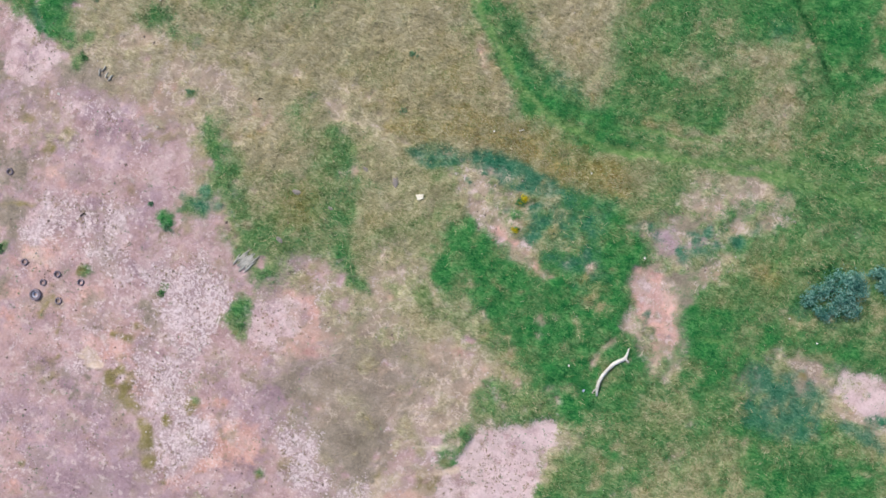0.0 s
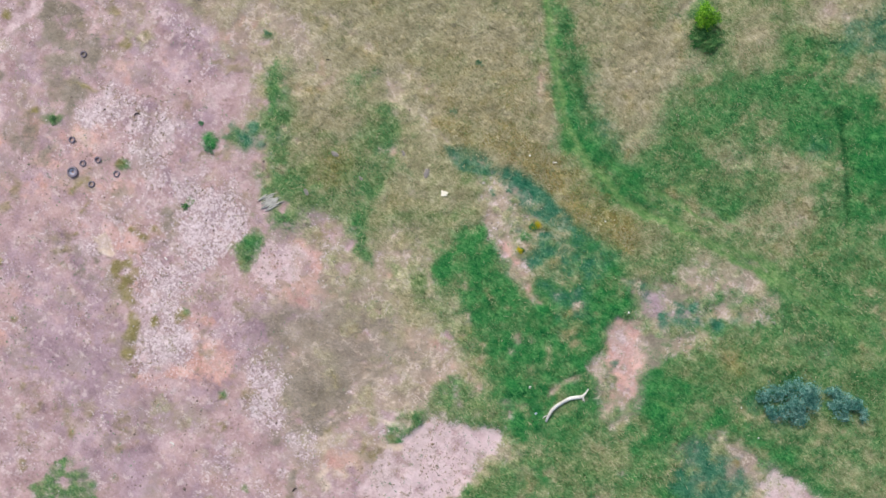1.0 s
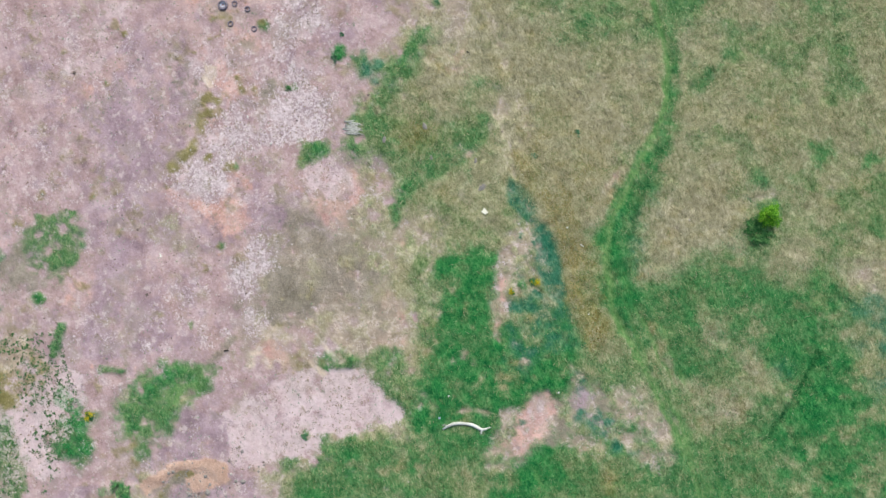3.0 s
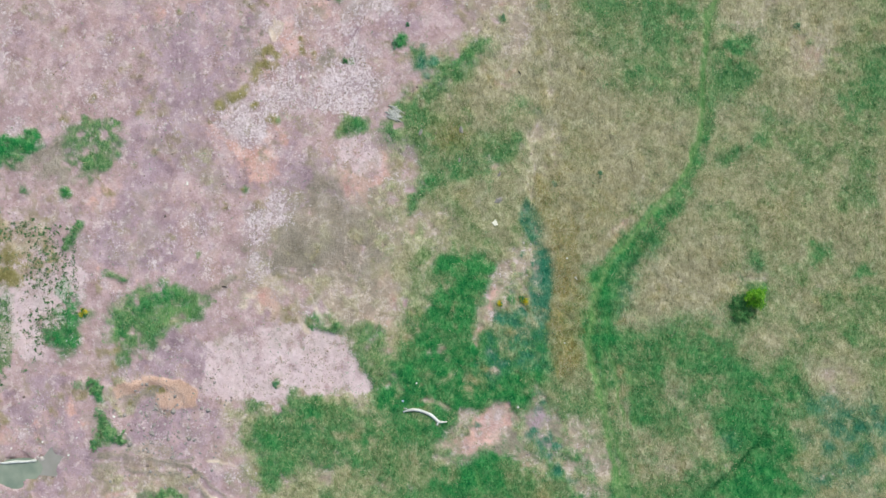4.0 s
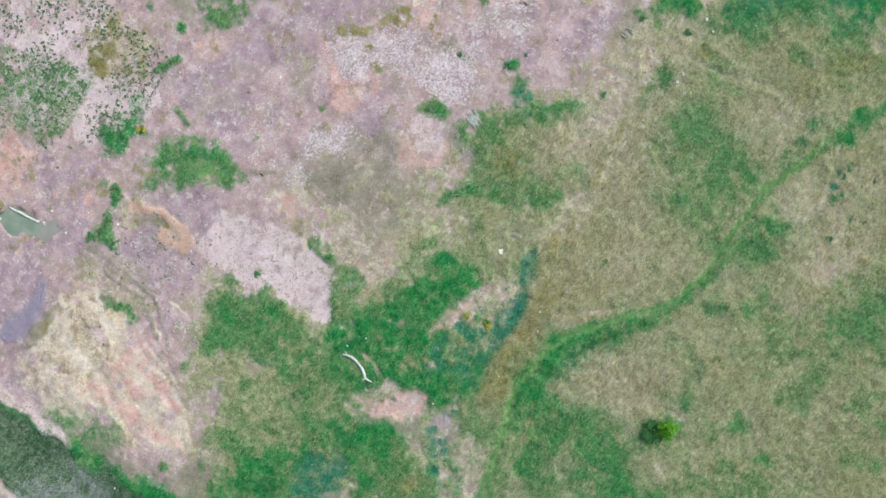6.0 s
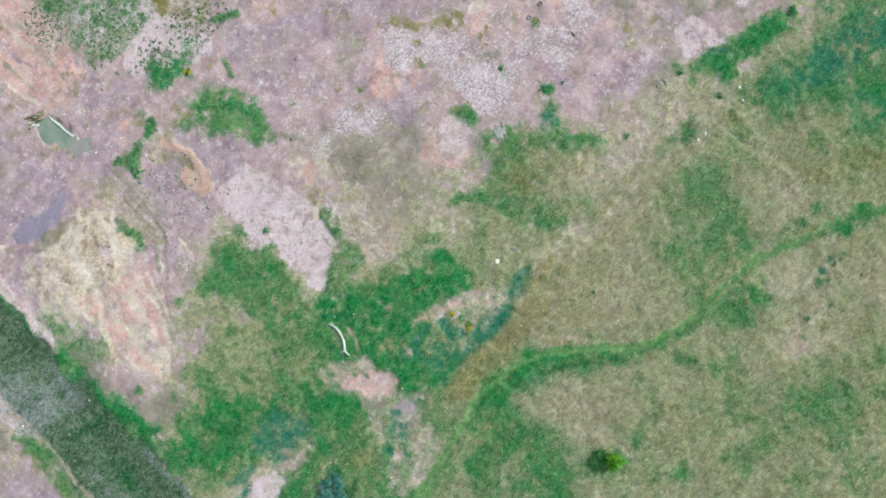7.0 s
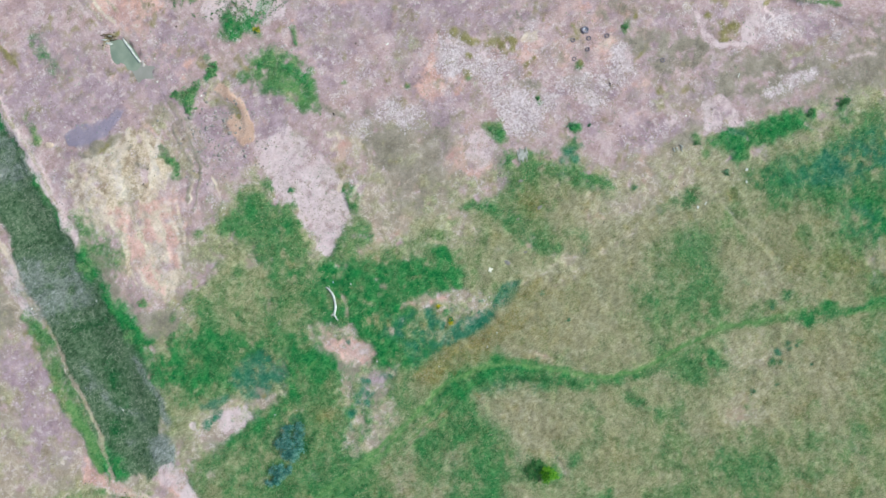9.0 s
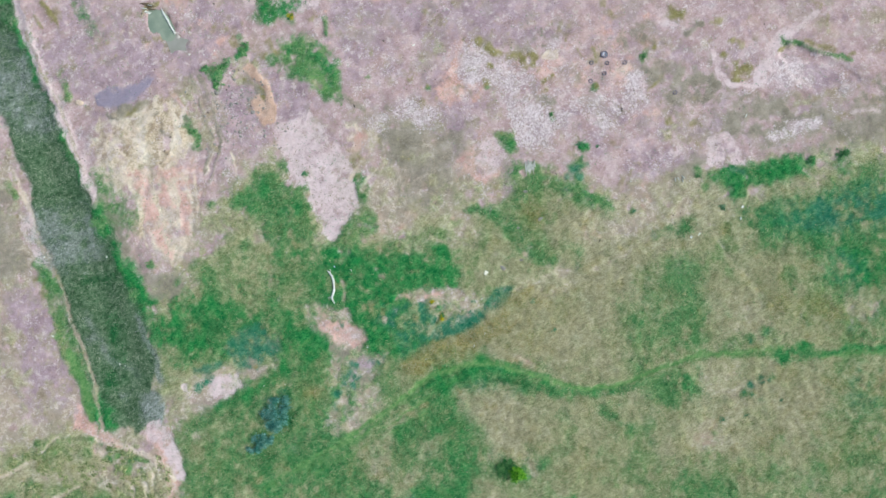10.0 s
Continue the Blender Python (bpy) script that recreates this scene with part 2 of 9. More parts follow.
# ditch and the ground beyond it
patch("thatch", 2.03, 0.90, 64.7, -63.4, 57.3, -53.8, 57.1, -48.2, 58.4, -39.8, 59.2, -33.3, 60.1, -26.8, 61.7, -19.8, 63.1, -13.7, 66.1, -11.3, 70.7, -10.3, 79.0, -11.7, 91.3, -17.6)
patch("mauve", 1.74, 0.75, 68.0, -33.0, 62.4, -32.0, 61.7, -25.7, 62.9, -17.5, 65.6, -12.0, 72.3, -13.1, 70.4, -22.4)
patch("greygrass_and_shade", 1.74, 0.60, 63.9, -52.9, 58.7, -47.0, 60.8, -39.1, 62.4, -32.0, 67.2, -34.6, 68.8, -43.4)
patch("scrub", 0.43, 1.00, 49.2, -81.5, 45.2, -74.1, 46.1, -69.5, 46.2, -63.4, 46.8, -58.7, 47.3, -52.4, 47.4, -46.9, 48.3, -41.3, 49.1, -37.8, 47.5, -34.4, 48.5, -30.5, 48.2, -24.4, 49.3, -20.1, 50.8, -16.0, 50.7, -12.0, 54.1, -8.9, 55.9, -4.5, 58.9, -4.1, 61.8, -6.1, 63.3, -8.7, 62.9, -13.6, 61.7, -17.8, 60.7, -25.2, 59.2, -31.3, 58.2, -37.8, 56.3, -45.7, 55.8, -52.3, 55.0, -58.1, 55.8, -68.7)
patch("deadreed", 2.03, 0.75, 52.1, -69.8, 47.3, -66.1, 46.8, -61.2, 46.2, -58.4, 47.9, -51.2, 52.0, -52.2, 54.9, -55.5, 55.4, -63.4)
patch("deadreed", 2.32, 0.70, 57.9, -41.1, 54.2, -40.1, 50.8, -38.5, 51.1, -31.9, 54.1, -30.5, 58.4, -32.9, 58.4, -36.8)
trail("deadreed", 0.51, 0.41, 0.50, 57.7, -23.6, 57.8, -15.7, 54.8, -12.7)
patch("deadreed", 0.73, 0.80, 56.1, -8.5, 53.7, -8.5, 53.1, -5.5, 56.1, -3.3, 57.5, -4.8)
trail("lush", 0.94, 0.75, 0.90, 46.0, -75.6, 47.1, -71.1, 46.0, -67.4, 46.5, -63.1, 47.3, -60.5)
trail("lush", 0.68, 0.55, 0.80, 47.9, -50.2, 47.9, -46.7, 48.3, -42.6)
trail("forest", 0.51, 0.41, 0.80, 47.6, -59.1, 47.6, -55.9)
patch("lush", 0.94, 0.90, 49.7, -37.9, 47.5, -36.7, 48.4, -33.7, 50.7, -33.5, 50.6, -35.6)
trail("lush", 0.77, 0.62, 0.90, 48.5, -31.5, 48.7, -28.4, 48.6, -24.6)
trail("forest", 0.77, 0.62, 0.60, 55.2, -28.4, 51.0, -26.9)
trail("forest", 1.03, 0.82, 0.50, 54.6, -21.9, 56.6, -15.1, 60.2, -11.1)
patch("lush", 0.94, 0.95, 48.8, -30.1, 47.6, -27.1, 47.9, -22.3, 46.4, -17.9, 47.5, -13.7, 50.8, -14.8, 50.4, -19.2, 50.3, -23.4)
trail("pale", 0.68, 0.34, 0.90, 45.1, -73.0, 45.1, -65.9, 45.5, -61.8, 46.5, -56.5, 47.0, -51.7, 47.1, -46.7, 47.5, -42.7, 47.9, -38.9)
trail("pale", 0.51, 0.34, 0.50, 46.1, -67.5, 46.8, -61.7, 47.5, -56.0)
trail("moss_and_shade", 0.34, 0.27, 0.70, 41.3, -70.4, 40.7, -67.0, 40.9, -64.5)
trail("moss_and_shade", 0.26, 0.21, 0.70, 43.3, -68.9, 43.0, -67.2)
trail("olive", 0.51, 0.41, 0.75, 43.8, -59.1, 43.9, -57.1, 44.4, -55.1)
patch("meadow", 0.94, 0.80, 36.3, -69.1, 34.7, -67.7, 35.0, -64.3, 35.1, -61.8, 36.4, -62.5, 36.6, -65.2)
trail("cream", 0.34, 0.26, 0.75, 57.5, -49.4, 58.0, -43.6, 58.4, -36.8, 59.3, -30.3, 60.5, -23.1, 60.8, -17.3, 61.6, -10.7)
trail("pale", 0.68, 0.43, 0.80, 58.9, -41.3, 59.0, -37.1, 59.1, -34.1)
trail("meadow", 0.60, 0.48, 0.75, 60.6, -34.8, 60.7, -31.1, 60.1, -28.8)
trail("olive", 0.68, 0.55, 0.75, 61.7, -25.7, 63.3, -19.1)
trail("olive", 0.43, 0.34, 0.60, 59.1, -48.3, 59.1, -45.3)
trail("palegreen", 0.85, 0.34, 0.90, 62.5, -18.7, 62.9, -13.6, 63.4, -9.1)
trail("lush", 0.60, 0.48, 0.90, 61.6, -11.9, 62.5, -8.3, 61.5, -6.8)
# tracked mud round the pond
patch("mauve", 2.18, 0.60, 45.4, -65.0, 40.6, -62.3, 37.9, -55.8, 41.5, -54.7, 44.6, -58.5)
patch("mauve", 2.62, 0.50, 33.4, -64.4, 30.3, -58.6, 31.6, -52.3, 35.9, -55.7)
patch("peach", 2.18, 0.50, 21.6, -57.8, 14.7, -52.0, 20.6, -50.2, 24.1, -53.2)
trail("thatch", 0.34, 0.27, 0.60, 30.2, -53.0, 29.0, -45.8, 27.7, -36.9)
trail("pale", 0.17, 0.15, 0.60, 29.2, -53.1, 28.3, -41.4)
trail("pale", 0.17, 0.15, 0.60, 29.1, -39.9, 29.2, -34.7)
trail("greygrass_and_shade", 0.26, 0.21, 0.60, 28.5, -50.6, 26.8, -38.6)
trail("greygrass_and_shade", 0.26, 0.21, 0.50, 28.8, -52.8, 27.8, -46.1)
trail("pale", 0.26, 0.21, 0.60, 25.2, -36.7, 20.7, -33.1, 15.9, -30.9)
trail("thatch", 0.26, 0.21, 0.50, 41.8, -62.0, 40.6, -58.3, 41.1, -55.5)
dabs("greygrass_and_shade", 0.34, 0.27, 0.60, 43.6, -62.5, 42.8, -60.5, 39.2, -59.0, 38.9, -56.8, 38.7, -54.2, 36.2, -61.9)
patch("mud", 0.20, 1.00, 40.4, -53.3, 38.1, -53.5, 33.9, -51.7, 31.5, -52.0, 31.1, -51.1, 33.7, -49.9, 36.5, -49.5, 39.9, -50.7, 41.0, -51.8)
trail("mauve", 0.68, 0.55, 0.60, 42.3, -51.2, 40.2, -49.5, 34.0, -49.6, 30.9, -49.9)
trail("pale", 0.51, 0.26, 0.90, 43.3, -53.2, 42.4, -53.0)
# dug sand and rubble
patch("mauve", 1.16, 0.80, 16.6, -46.5, 14.3, -45.2, 12.4, -43.1, 10.6, -38.6, 14.4, -34.6, 17.0, -36.2, 15.6, -39.9)
patch("mauve", 0.87, 0.75, 21.7, -44.8, 18.4, -43.0, 19.1, -38.4, 22.6, -36.1, 24.2, -39.7)
patch("thatch", 0.58, 0.80, 20.5, -45.1, 18.3, -46.1, 16.5, -45.7, 16.1, -41.7, 18.0, -42.9, 20.0, -43.8)
patch("sand", 0.26, 0.95, 17.1, -46.1, 16.6, -44.5, 15.8, -42.3, 16.0, -40.1, 16.7, -38.0, 17.9, -36.5, 19.3, -36.0, 19.6, -37.4, 19.4, -39.0, 18.2, -39.3, 17.1, -40.7, 17.5, -42.9, 18.1, -44.3, 18.2, -45.7)
# shade on the inner slope of the sand, painted grey-brown
trail("greygrass_and_shade", 0.51, 0.41, 0.90, 19.1, -43.6, 17.9, -42.5, 17.9, -40.7, 17.7, -39.6)
trail("thatch", 0.26, 0.21, 0.80, 20.0, -45.3, 18.8, -46.2, 17.1, -46.3)
patch("pale", 0.34, 0.60, 13.7, -36.9, 11.6, -36.2, 12.8, -33.9, 14.2, -35.1)
# heap of yellow earth
patch("cream", 1.03, 0.90, 46.0, -43.1, 32.3, -35.6, 33.8, -30.5, 37.4, -26.0, 40.8, -23.2, 42.4, -24.1, 43.2, -28.2, 42.6, -35.1, 45.1, -38.1)
patch("ochre", 1.02, 0.95, 43.4, -49.5, 41.5, -49.9, 38.9, -49.0, 35.7, -48.3, 32.4, -48.5, 30.5, -46.7, 29.1, -43.7, 30.0, -40.4, 33.5, -37.1, 38.9, -38.0, 44.8, -42.2, 45.1, -46.2)
# shade in the dips of the heap, painted as greyer ground
patch("greygrass_and_shade", 0.58, 0.85, 37.7, -49.8, 33.3, -48.2, 34.2, -46.9, 36.9, -47.6, 38.6, -47.5)
trail("greygrass_and_shade", 0.34, 0.27, 0.80, 40.1, -49.9, 39.2, -47.8)
trail("greygrass_and_shade", 0.34, 0.27, 0.80, 29.8, -43.9, 29.3, -41.4)
trail("greygrass_and_shade", 0.34, 0.27, 0.70, 34.0, -43.5, 31.8, -40.8)
trail("greygrass_and_shade", 0.26, 0.21, 0.70, 37.1, -45.7, 34.8, -45.8, 33.1, -45.6)
dabs("thatch", 0.43, 0.34, 0.70, 42.8, -48.8, 32.7, -42.6, 37.8, -45.1, 42.1, -44.8, 31.3, -39.5, 39.6, -45.6, 39.3, -39.5, 35.0, -37.1, 44.4, -43.3)
trail("cream", 0.43, 0.26, 0.95, 32.0, -48.2, 33.8, -45.8, 37.0, -44.6)
trail("cream", 0.34, 0.26, 0.95, 30.5, -46.3, 31.3, -42.9, 33.8, -39.6)
trail("cream", 0.34, 0.26, 0.90, 37.4, -43.2, 35.7, -40.3, 33.8, -38.2)
trail("cream", 0.26, 0.21, 0.80, 42.0, -46.3, 40.3, -42.0)
trail("cream", 0.34, 0.26, 0.80, 39.8, -48.2, 38.2, -46.4, 38.1, -43.8)
patch("greygrass_and_shade", 1.16, 0.75, 47.4, -41.4, 45.6, -37.1, 45.6, -30.9, 46.0, -26.4, 45.1, -24.6, 47.5, -25.8, 48.2, -30.2, 47.4, -35.7)
trail("peach", 0.85, 0.68, 0.60, 40.6, -37.1, 41.8, -30.9, 41.5, -25.8)
trail("peach", 0.60, 0.48, 0.60, 35.2, -34.3, 37.5, -28.0)
trail("cream", 0.17, 0.15, 0.80, 33.4, -35.4, 36.5, -27.8)
trail("cream", 0.17, 0.15, 0.80, 32.4, -34.7, 35.8, -27.4)
trail("cream", 0.17, 0.15, 0.80, 43.0, -34.3, 44.3, -28.1)
trail("thatch", 0.17, 0.15, 0.70, 33.0, -35.0, 36.2, -27.6)
trail("cream", 0.26, 0.21, 0.70, 39.0, -36.3, 40.1, -31.9, 41.1, -26.5)
dabs("greygrass_and_shade", 0.43, 0.34, 0.60, 41.7, -36.8, 41.6, -34.1, 37.1, -36.1, 37.5, -33.3, 39.5, -34.4, 37.8, -30.5, 44.1, -35.9, 42.1, -31.8, 39.9, -28.8, 35.9, -31.6)
patch("greygrass_and_shade", 1.16, 0.80, 46.7, -25.4, 40.2, -22.1, 41.5, -18.9, 45.0, -16.8, 45.7, -18.5, 47.2, -20.7, 47.1, -23.6)
dabs("meadow", 0.60, 0.48, 0.80, 45.2, -26.0, 42.4, -21.3)
dabs("lush", 0.68, 0.55, 0.90, 44.2, -18.3)
patch("thatch", 2.03, 0.75, 32.8, -32.9, 28.5, -31.6, 30.0, -26.4, 34.7, -23.1, 37.7, -23.5)
dabs("weedy", 0.51, 0.41, 0.70, 29.3, -41.4, 29.4, -40.0)
# green strip and bushes by the pit
patch("meadow", 0.75, 0.80, 21.8, -48.7, 19.7, -48.3, 20.8, -46.8, 22.7, -44.3, 24.0, -44.2, 23.1, -46.6)
dabs("meadow", 0.51, 0.41, 0.80, 22.9, -48.5, 17.2, -48.1, 16.4, -48.4)
dabs("lush", 0.34, 0.27, 0.80, 22.3, -47.1, 22.8, -45.4, 19.4, -48.3)
patch("moss_and_shade", 1.16, 0.50, 12.4, -48.7, 10.1, -47.4, 11.4, -43.1, 13.7, -44.4)
patch("palegreen", 0.77, 0.70, 11.3, -46.2, 7.5, -44.9, 5.1, -39.6, 5.3, -36.7, 6.7, -34.7, 8.7, -36.0, 10.3, -39.5, 12.1, -41.5, 11.8, -44.3)
trail("lush", 0.68, 0.55, 0.65, 9.1, -43.8, 7.0, -41.1, 6.1, -38.2)
dabs("lush", 0.68, 0.55, 0.80, 10.9, -41.3, 10.6, -44.6)
dabs("meadow", 0.77, 0.62, 0.80, 6.2, -36.0, 8.1, -35.3)
dabs("greygrass_and_shade", 0.68, 0.55, 0.60, 9.1, -41.0, 8.8, -37.7)
dabs("lush", 0.94, 0.75, 0.70, 10.3, -52.7, 9.3, -49.9, 5.9, -49.8)
dabs("weedy", 0.85, 0.68, 0.60, 12.2, -52.0, 8.2, -48.3)
trail("meadow", 0.34, 0.27, 0.80, 3.6, -46.2, 4.3, -44.1)
# pale hollow and its grass
patch("pale", 0.34, 1.00, 18.6, -35.6, 14.5, -35.3, 11.7, -33.3, 10.6, -27.5, 10.6, -23.8, 10.9, -20.0, 11.9, -17.6, 14.7, -16.2, 16.6, -15.9, 18.2, -15.0, 19.0, -16.6, 17.2, -18.1, 18.8, -19.8, 18.6, -23.0, 19.3, -26.4, 19.6, -29.5, 19.2, -32.2)
trail("meadow", 0.77, 0.62, 0.65, 10.1, -21.8, 10.7, -18.9, 11.5, -14.7)
patch("meadow", 1.32, 0.75, 13.1, -15.8, 11.4, -14.4, 14.5, -13.2, 17.1, -13.4, 17.0, -15.5)
dabs("thatch", 0.68, 0.55, 0.70, 18.4, -17.0, 17.6, -13.8, 17.0, -12.6)
patch("lush", 1.13, 0.75, 28.8, -27.6, 24.7, -29.3, 21.7, -28.9, 20.2, -26.1, 19.1, -21.9, 19.4, -19.5, 22.5, -18.5, 24.5, -20.3, 26.4, -22.3, 27.9, -25.1)
dabs("lush", 0.85, 0.68, 0.80, 23.1, -28.5, 27.0, -26.8, 23.6, -22.0)
patch("greygrass_and_shade", 1.16, 0.60, 29.7, -23.5, 26.4, -22.3, 24.8, -19.7, 21.0, -18.6, 22.2, -16.3, 28.1, -19.1, 29.9, -21.3)
dabs("meadow", 0.77, 0.62, 0.70, 32.0, -29.5, 30.7, -21.7, 32.5, -23.9)
# grass round the branch
patch("meadow", 2.26, 0.95, 37.6, -21.7, 32.3, -20.6, 28.0, -17.5, 22.2, -17.1, 18.0, -14.1, 15.3, -11.7, 10.0, -10.7, 6.2, -6.8, 10.6, -2.3, 14.4, -2.4, 19.2, 4.7, 26.8, 2.6, 30.6, -1.4, 34.0, -6.1, 40.2, -9.4, 42.8, -15.6)
patch("olive", 1.88, 0.60, 36.8, -20.5, 32.5, -18.2, 34.0, -12.4, 37.9, -15.5)
patch("straw", 1.50, 0.55, 36.9, -19.3, 34.2, -17.9, 34.6, -14.2, 37.2, -16.0)
dabs("thatch", 0.85, 0.68, 0.50, 29.3, -15.0)
dabs("straw", 1.20, 0.96, 0.60, 30.7, -18.0, 25.3, -15.1, 29.3, -10.4, 33.9, -21.2)
patch("lush", 1.50, 0.95, 46.1, -16.9, 41.3, -18.6, 38.0, -13.5, 37.8, -9.1, 41.0, -6.9, 46.4, -8.8, 49.2, -11.2)
dabs("forest", 0.68, 0.55, 0.80, 34.2, -15.9)
patch("lush", 1.88, 0.80, 24.1, -17.4, 16.8, -12.5, 17.3, -7.9, 25.5, -7.4, 26.5, -10.9)
patch("lush", 1.88, 0.85, 15.5, -11.3, 7.0, -5.3, 1.9, -4.0, 3.7, -1.5, 10.2, -3.1, 13.6, -3.9, 19.0, -2.9, 16.8, 2.1, 20.6, 2.0, 21.3, -4.2, 17.3, -7.9)
# junction and rutted grass
patch("meadow", 1.88, 0.90, 53.5, -0.6, 48.6, -2.9, 42.7, -0.8, 38.4, -1.4, 30.7, -1.2, 18.4, 5.1, 28.8, 24.5, 60.0, 13.2)
patch("tan", 1.88, 0.90, 87.6, -14.8, 79.2, -11.4, 73.7, -10.2, 67.8, -10.1, 67.3, -7.1, 63.0, -3.9, 59.2, 0.3, 56.8, 3.4, 67.4, 23.6, 99.1, 7.5)
patch("olive", 1.50, 0.60, 82.4, -5.2, 76.8, -4.3, 70.5, -1.0, 63.4, 4.6, 68.2, 13.7, 87.2, 4.0)
dabs("olive", 1.20, 0.96, 0.70, 78.5, -8.8, 73.7, -8.3, 69.9, -7.5, 77.3, -3.3, 80.5, -5.0, 71.6, -0.4, 68.1, 2.4, 63.0, 4.1)
dabs("ochre", 1.03, 0.82, 0.60, 70.2, -9.4, 69.6, -4.2, 78.1, -5.7, 65.4, 0.7)
dabs("meadow", 0.68, 0.55, 0.60, 76.5, -8.8, 80.8, -4.4, 67.0, -0.1, 72.5, -6.8)
trail("cream", 0.34, 0.26, 0.80, 81.1, -7.8, 76.1, -7.6, 70.1, -7.6, 65.7, -8.0)
trail("cream", 0.34, 0.26, 0.80, 66.5, -4.7, 61.7, -2.0, 60.6, 1.5, 63.7, 11.2)
trail("cream", 0.34, 0.26, 0.70, 68.6, -2.7, 64.5, -0.6, 63.3, 2.9, 66.2, 9.9)
trail("cream", 0.34, 0.26, 0.70, 74.5, -1.1, 68.5, -0.9, 66.2, 2.2)
patch("peach", 0.58, 0.90, 66.1, -12.1, 65.3, -9.7, 64.1, -7.1, 62.1, -5.1, 59.5, -1.0, 54.5, 0.8, 54.0, 3.0, 60.2, 14.0, 61.6, 13.3, 57.5, 3.1, 59.9, -0.1, 64.5, -4.4, 66.5, -6.4, 66.6, -8.5)
patch("peach", 0.58, 0.95, 57.5, -3.3, 53.4, -3.1, 53.4, -0.8, 55.0, 1.1, 57.4, -0.1)
patch("greygrass_and_shade", 1.02, 0.80, 59.5, -6.7, 57.6, -3.1, 59.8, -2.0, 61.8, -5.0)
patch("thatch", 0.87, 0.85, 53.2, -7.3, 48.7, -6.1, 49.2, -3.2, 51.1, -1.9, 53.1, -3.3)
patch("peach", 0.58, 0.80, 48.5, -5.8, 45.8, -6.3, 42.3, -5.4, 38.9, -4.2, 36.0, -4.2, 35.5, -3.0, 39.7, -2.3, 42.9, -1.9, 45.3, -1.2, 46.8, -2.5, 48.9, -3.7)
patch("pale", 0.51, 0.60, 48.5, -5.8, 45.8, -6.3, 42.3, -5.4, 38.9, -4.2, 36.0, -4.2, 35.5, -3.0, 39.7, -2.3, 42.9, -1.9, 45.3, -1.2, 46.8, -2.5, 48.9, -3.7)
patch("thatch", 0.87, 0.70, 38.3, -5.4, 35.3, -4.6, 35.7, -2.6, 38.6, -2.9)
dabs("teal", 0.60, 0.48, 0.90, 44.5, -5.6, 45.3, -6.8)
patch("teal", 0.87, 0.90, 40.2, -7.8, 36.7, -8.5, 32.6, -6.5, 33.4, -4.6, 37.8, -4.2, 40.4, -5.2)
trail("lush", 0.85, 0.68, 0.80, 45.4, -1.0, 39.5, -1.0)
dabs("olive", 1.88, 1.50, 0.70, 49.0, 1.7, 50.5, 6.7, 46.2, 9.9, 55.0, 6.6)
trail("lush", 1.71, 1.37, 0.70, 44.8, 12.5, 35.7, 11.9)
trail("palegreen", 0.34, 0.27, 0.55, 44.1, 12.9, 38.2, 12.9, 30.9, 13.9, 23.1, 13.9, 15.7, 11.3)
dabs("straw", 0.85, 0.68, 0.70, 38.2, 9.3, 36.2, 9.2)
patch("straw", 2.26, 0.70, 28.6, 13.2, 22.9, 17.1, 26.8, 20.8, 31.0, 19.5)
dabs("tan", 1.88, 1.50, 0.60, 21.2, 21.0, 21.7, 11.2)
# eastern field
patch("meadow", 2.63, 0.70, 21.7, 9.3, 15.7, 11.3, 14.1, 19.0, 12.7, 23.5, 18.2, 22.6, 21.6, 15.1)
patch("tan", 1.50, 0.95, 12.8, 14.0, 9.1, 14.8, 5.7, 17.7, 7.3, 20.7, 5.5, 24.4, 8.2, 25.9, 11.8, 25.0, 12.4, 20.9, 12.3, 17.1)
patch("tan", 2.63, 0.80, 3.3, 21.7, -3.5, 25.2, -0.6, 32.4, 6.1, 28.9)
trail("tan", 0.77, 0.62, 0.90, 14.2, 25.6, 11.3, 24.1, 7.6, 26.0, 7.2, 29.2)
trail("thatch", 0.43, 0.34, 0.60, 8.2, 27.1, 7.6, 29.6)
patch("meadow", 2.63, 0.60, -12.8, 21.8, -17.9, 26.2, -15.5, 30.7, -11.8, 28.8, -10.5, 24.4)
dabs("meadow", 0.85, 0.68, 0.60, -6.7, 26.9, -5.4, 30.2, -5.2, 25.3, -7.4, 30.3, -25.3, 26.5, -29.0, 26.6)
patch("meadow", 2.63, 0.70, -8.1, 39.1, -16.6, 42.6, -12.7, 51.5, -3.8, 46.9)
patch("peach", 1.74, 0.60, -18.4, 32.3, -20.6, 35.3, -18.2, 39.7, -15.6, 37.4)
patch("lush", 0.75, 0.95, -31.6, 29.4, -36.1, 30.6, -37.6, 33.3, -34.7, 33.2, -31.9, 31.4)
trail("lush", 0.51, 0.41, 0.85, -38.1, 33.7, -41.5, 34.5, -46.2, 37.0, -56.8, 43.0)
trail("palegreen", 0.17, 0.15, 0.70, -37.2, 33.6, -45.9, 37.5, -55.2, 42.6)
trail("lush", 0.51, 0.41, 0.55, -2.2, 20.3, -4.9, 22.4, -9.6, 24.3, -14.0, 24.7, -18.7, 24.8, -22.2, 25.6)
trail("meadow", 0.51, 0.41, 0.60, -22.2, 25.6, -26.8, 27.1, -30.9, 29.8)
trail("palegreen", 0.26, 0.17, 0.70, 1.2, 16.1, -4.3, 21.8, -9.0, 23.6, -15.3, 24.1, -21.3, 25.3, -30.1, 29.6)
patch("lush", 1.32, 0.75, -18.5, 26.1, -20.5, 27.6, -19.8, 30.0, -17.4, 29.9, -17.1, 27.7)
dabs("amber", 1.20, 0.96, 0.50, -19.2, 39.3, -37.4, 38.3, -23.9, 40.8)
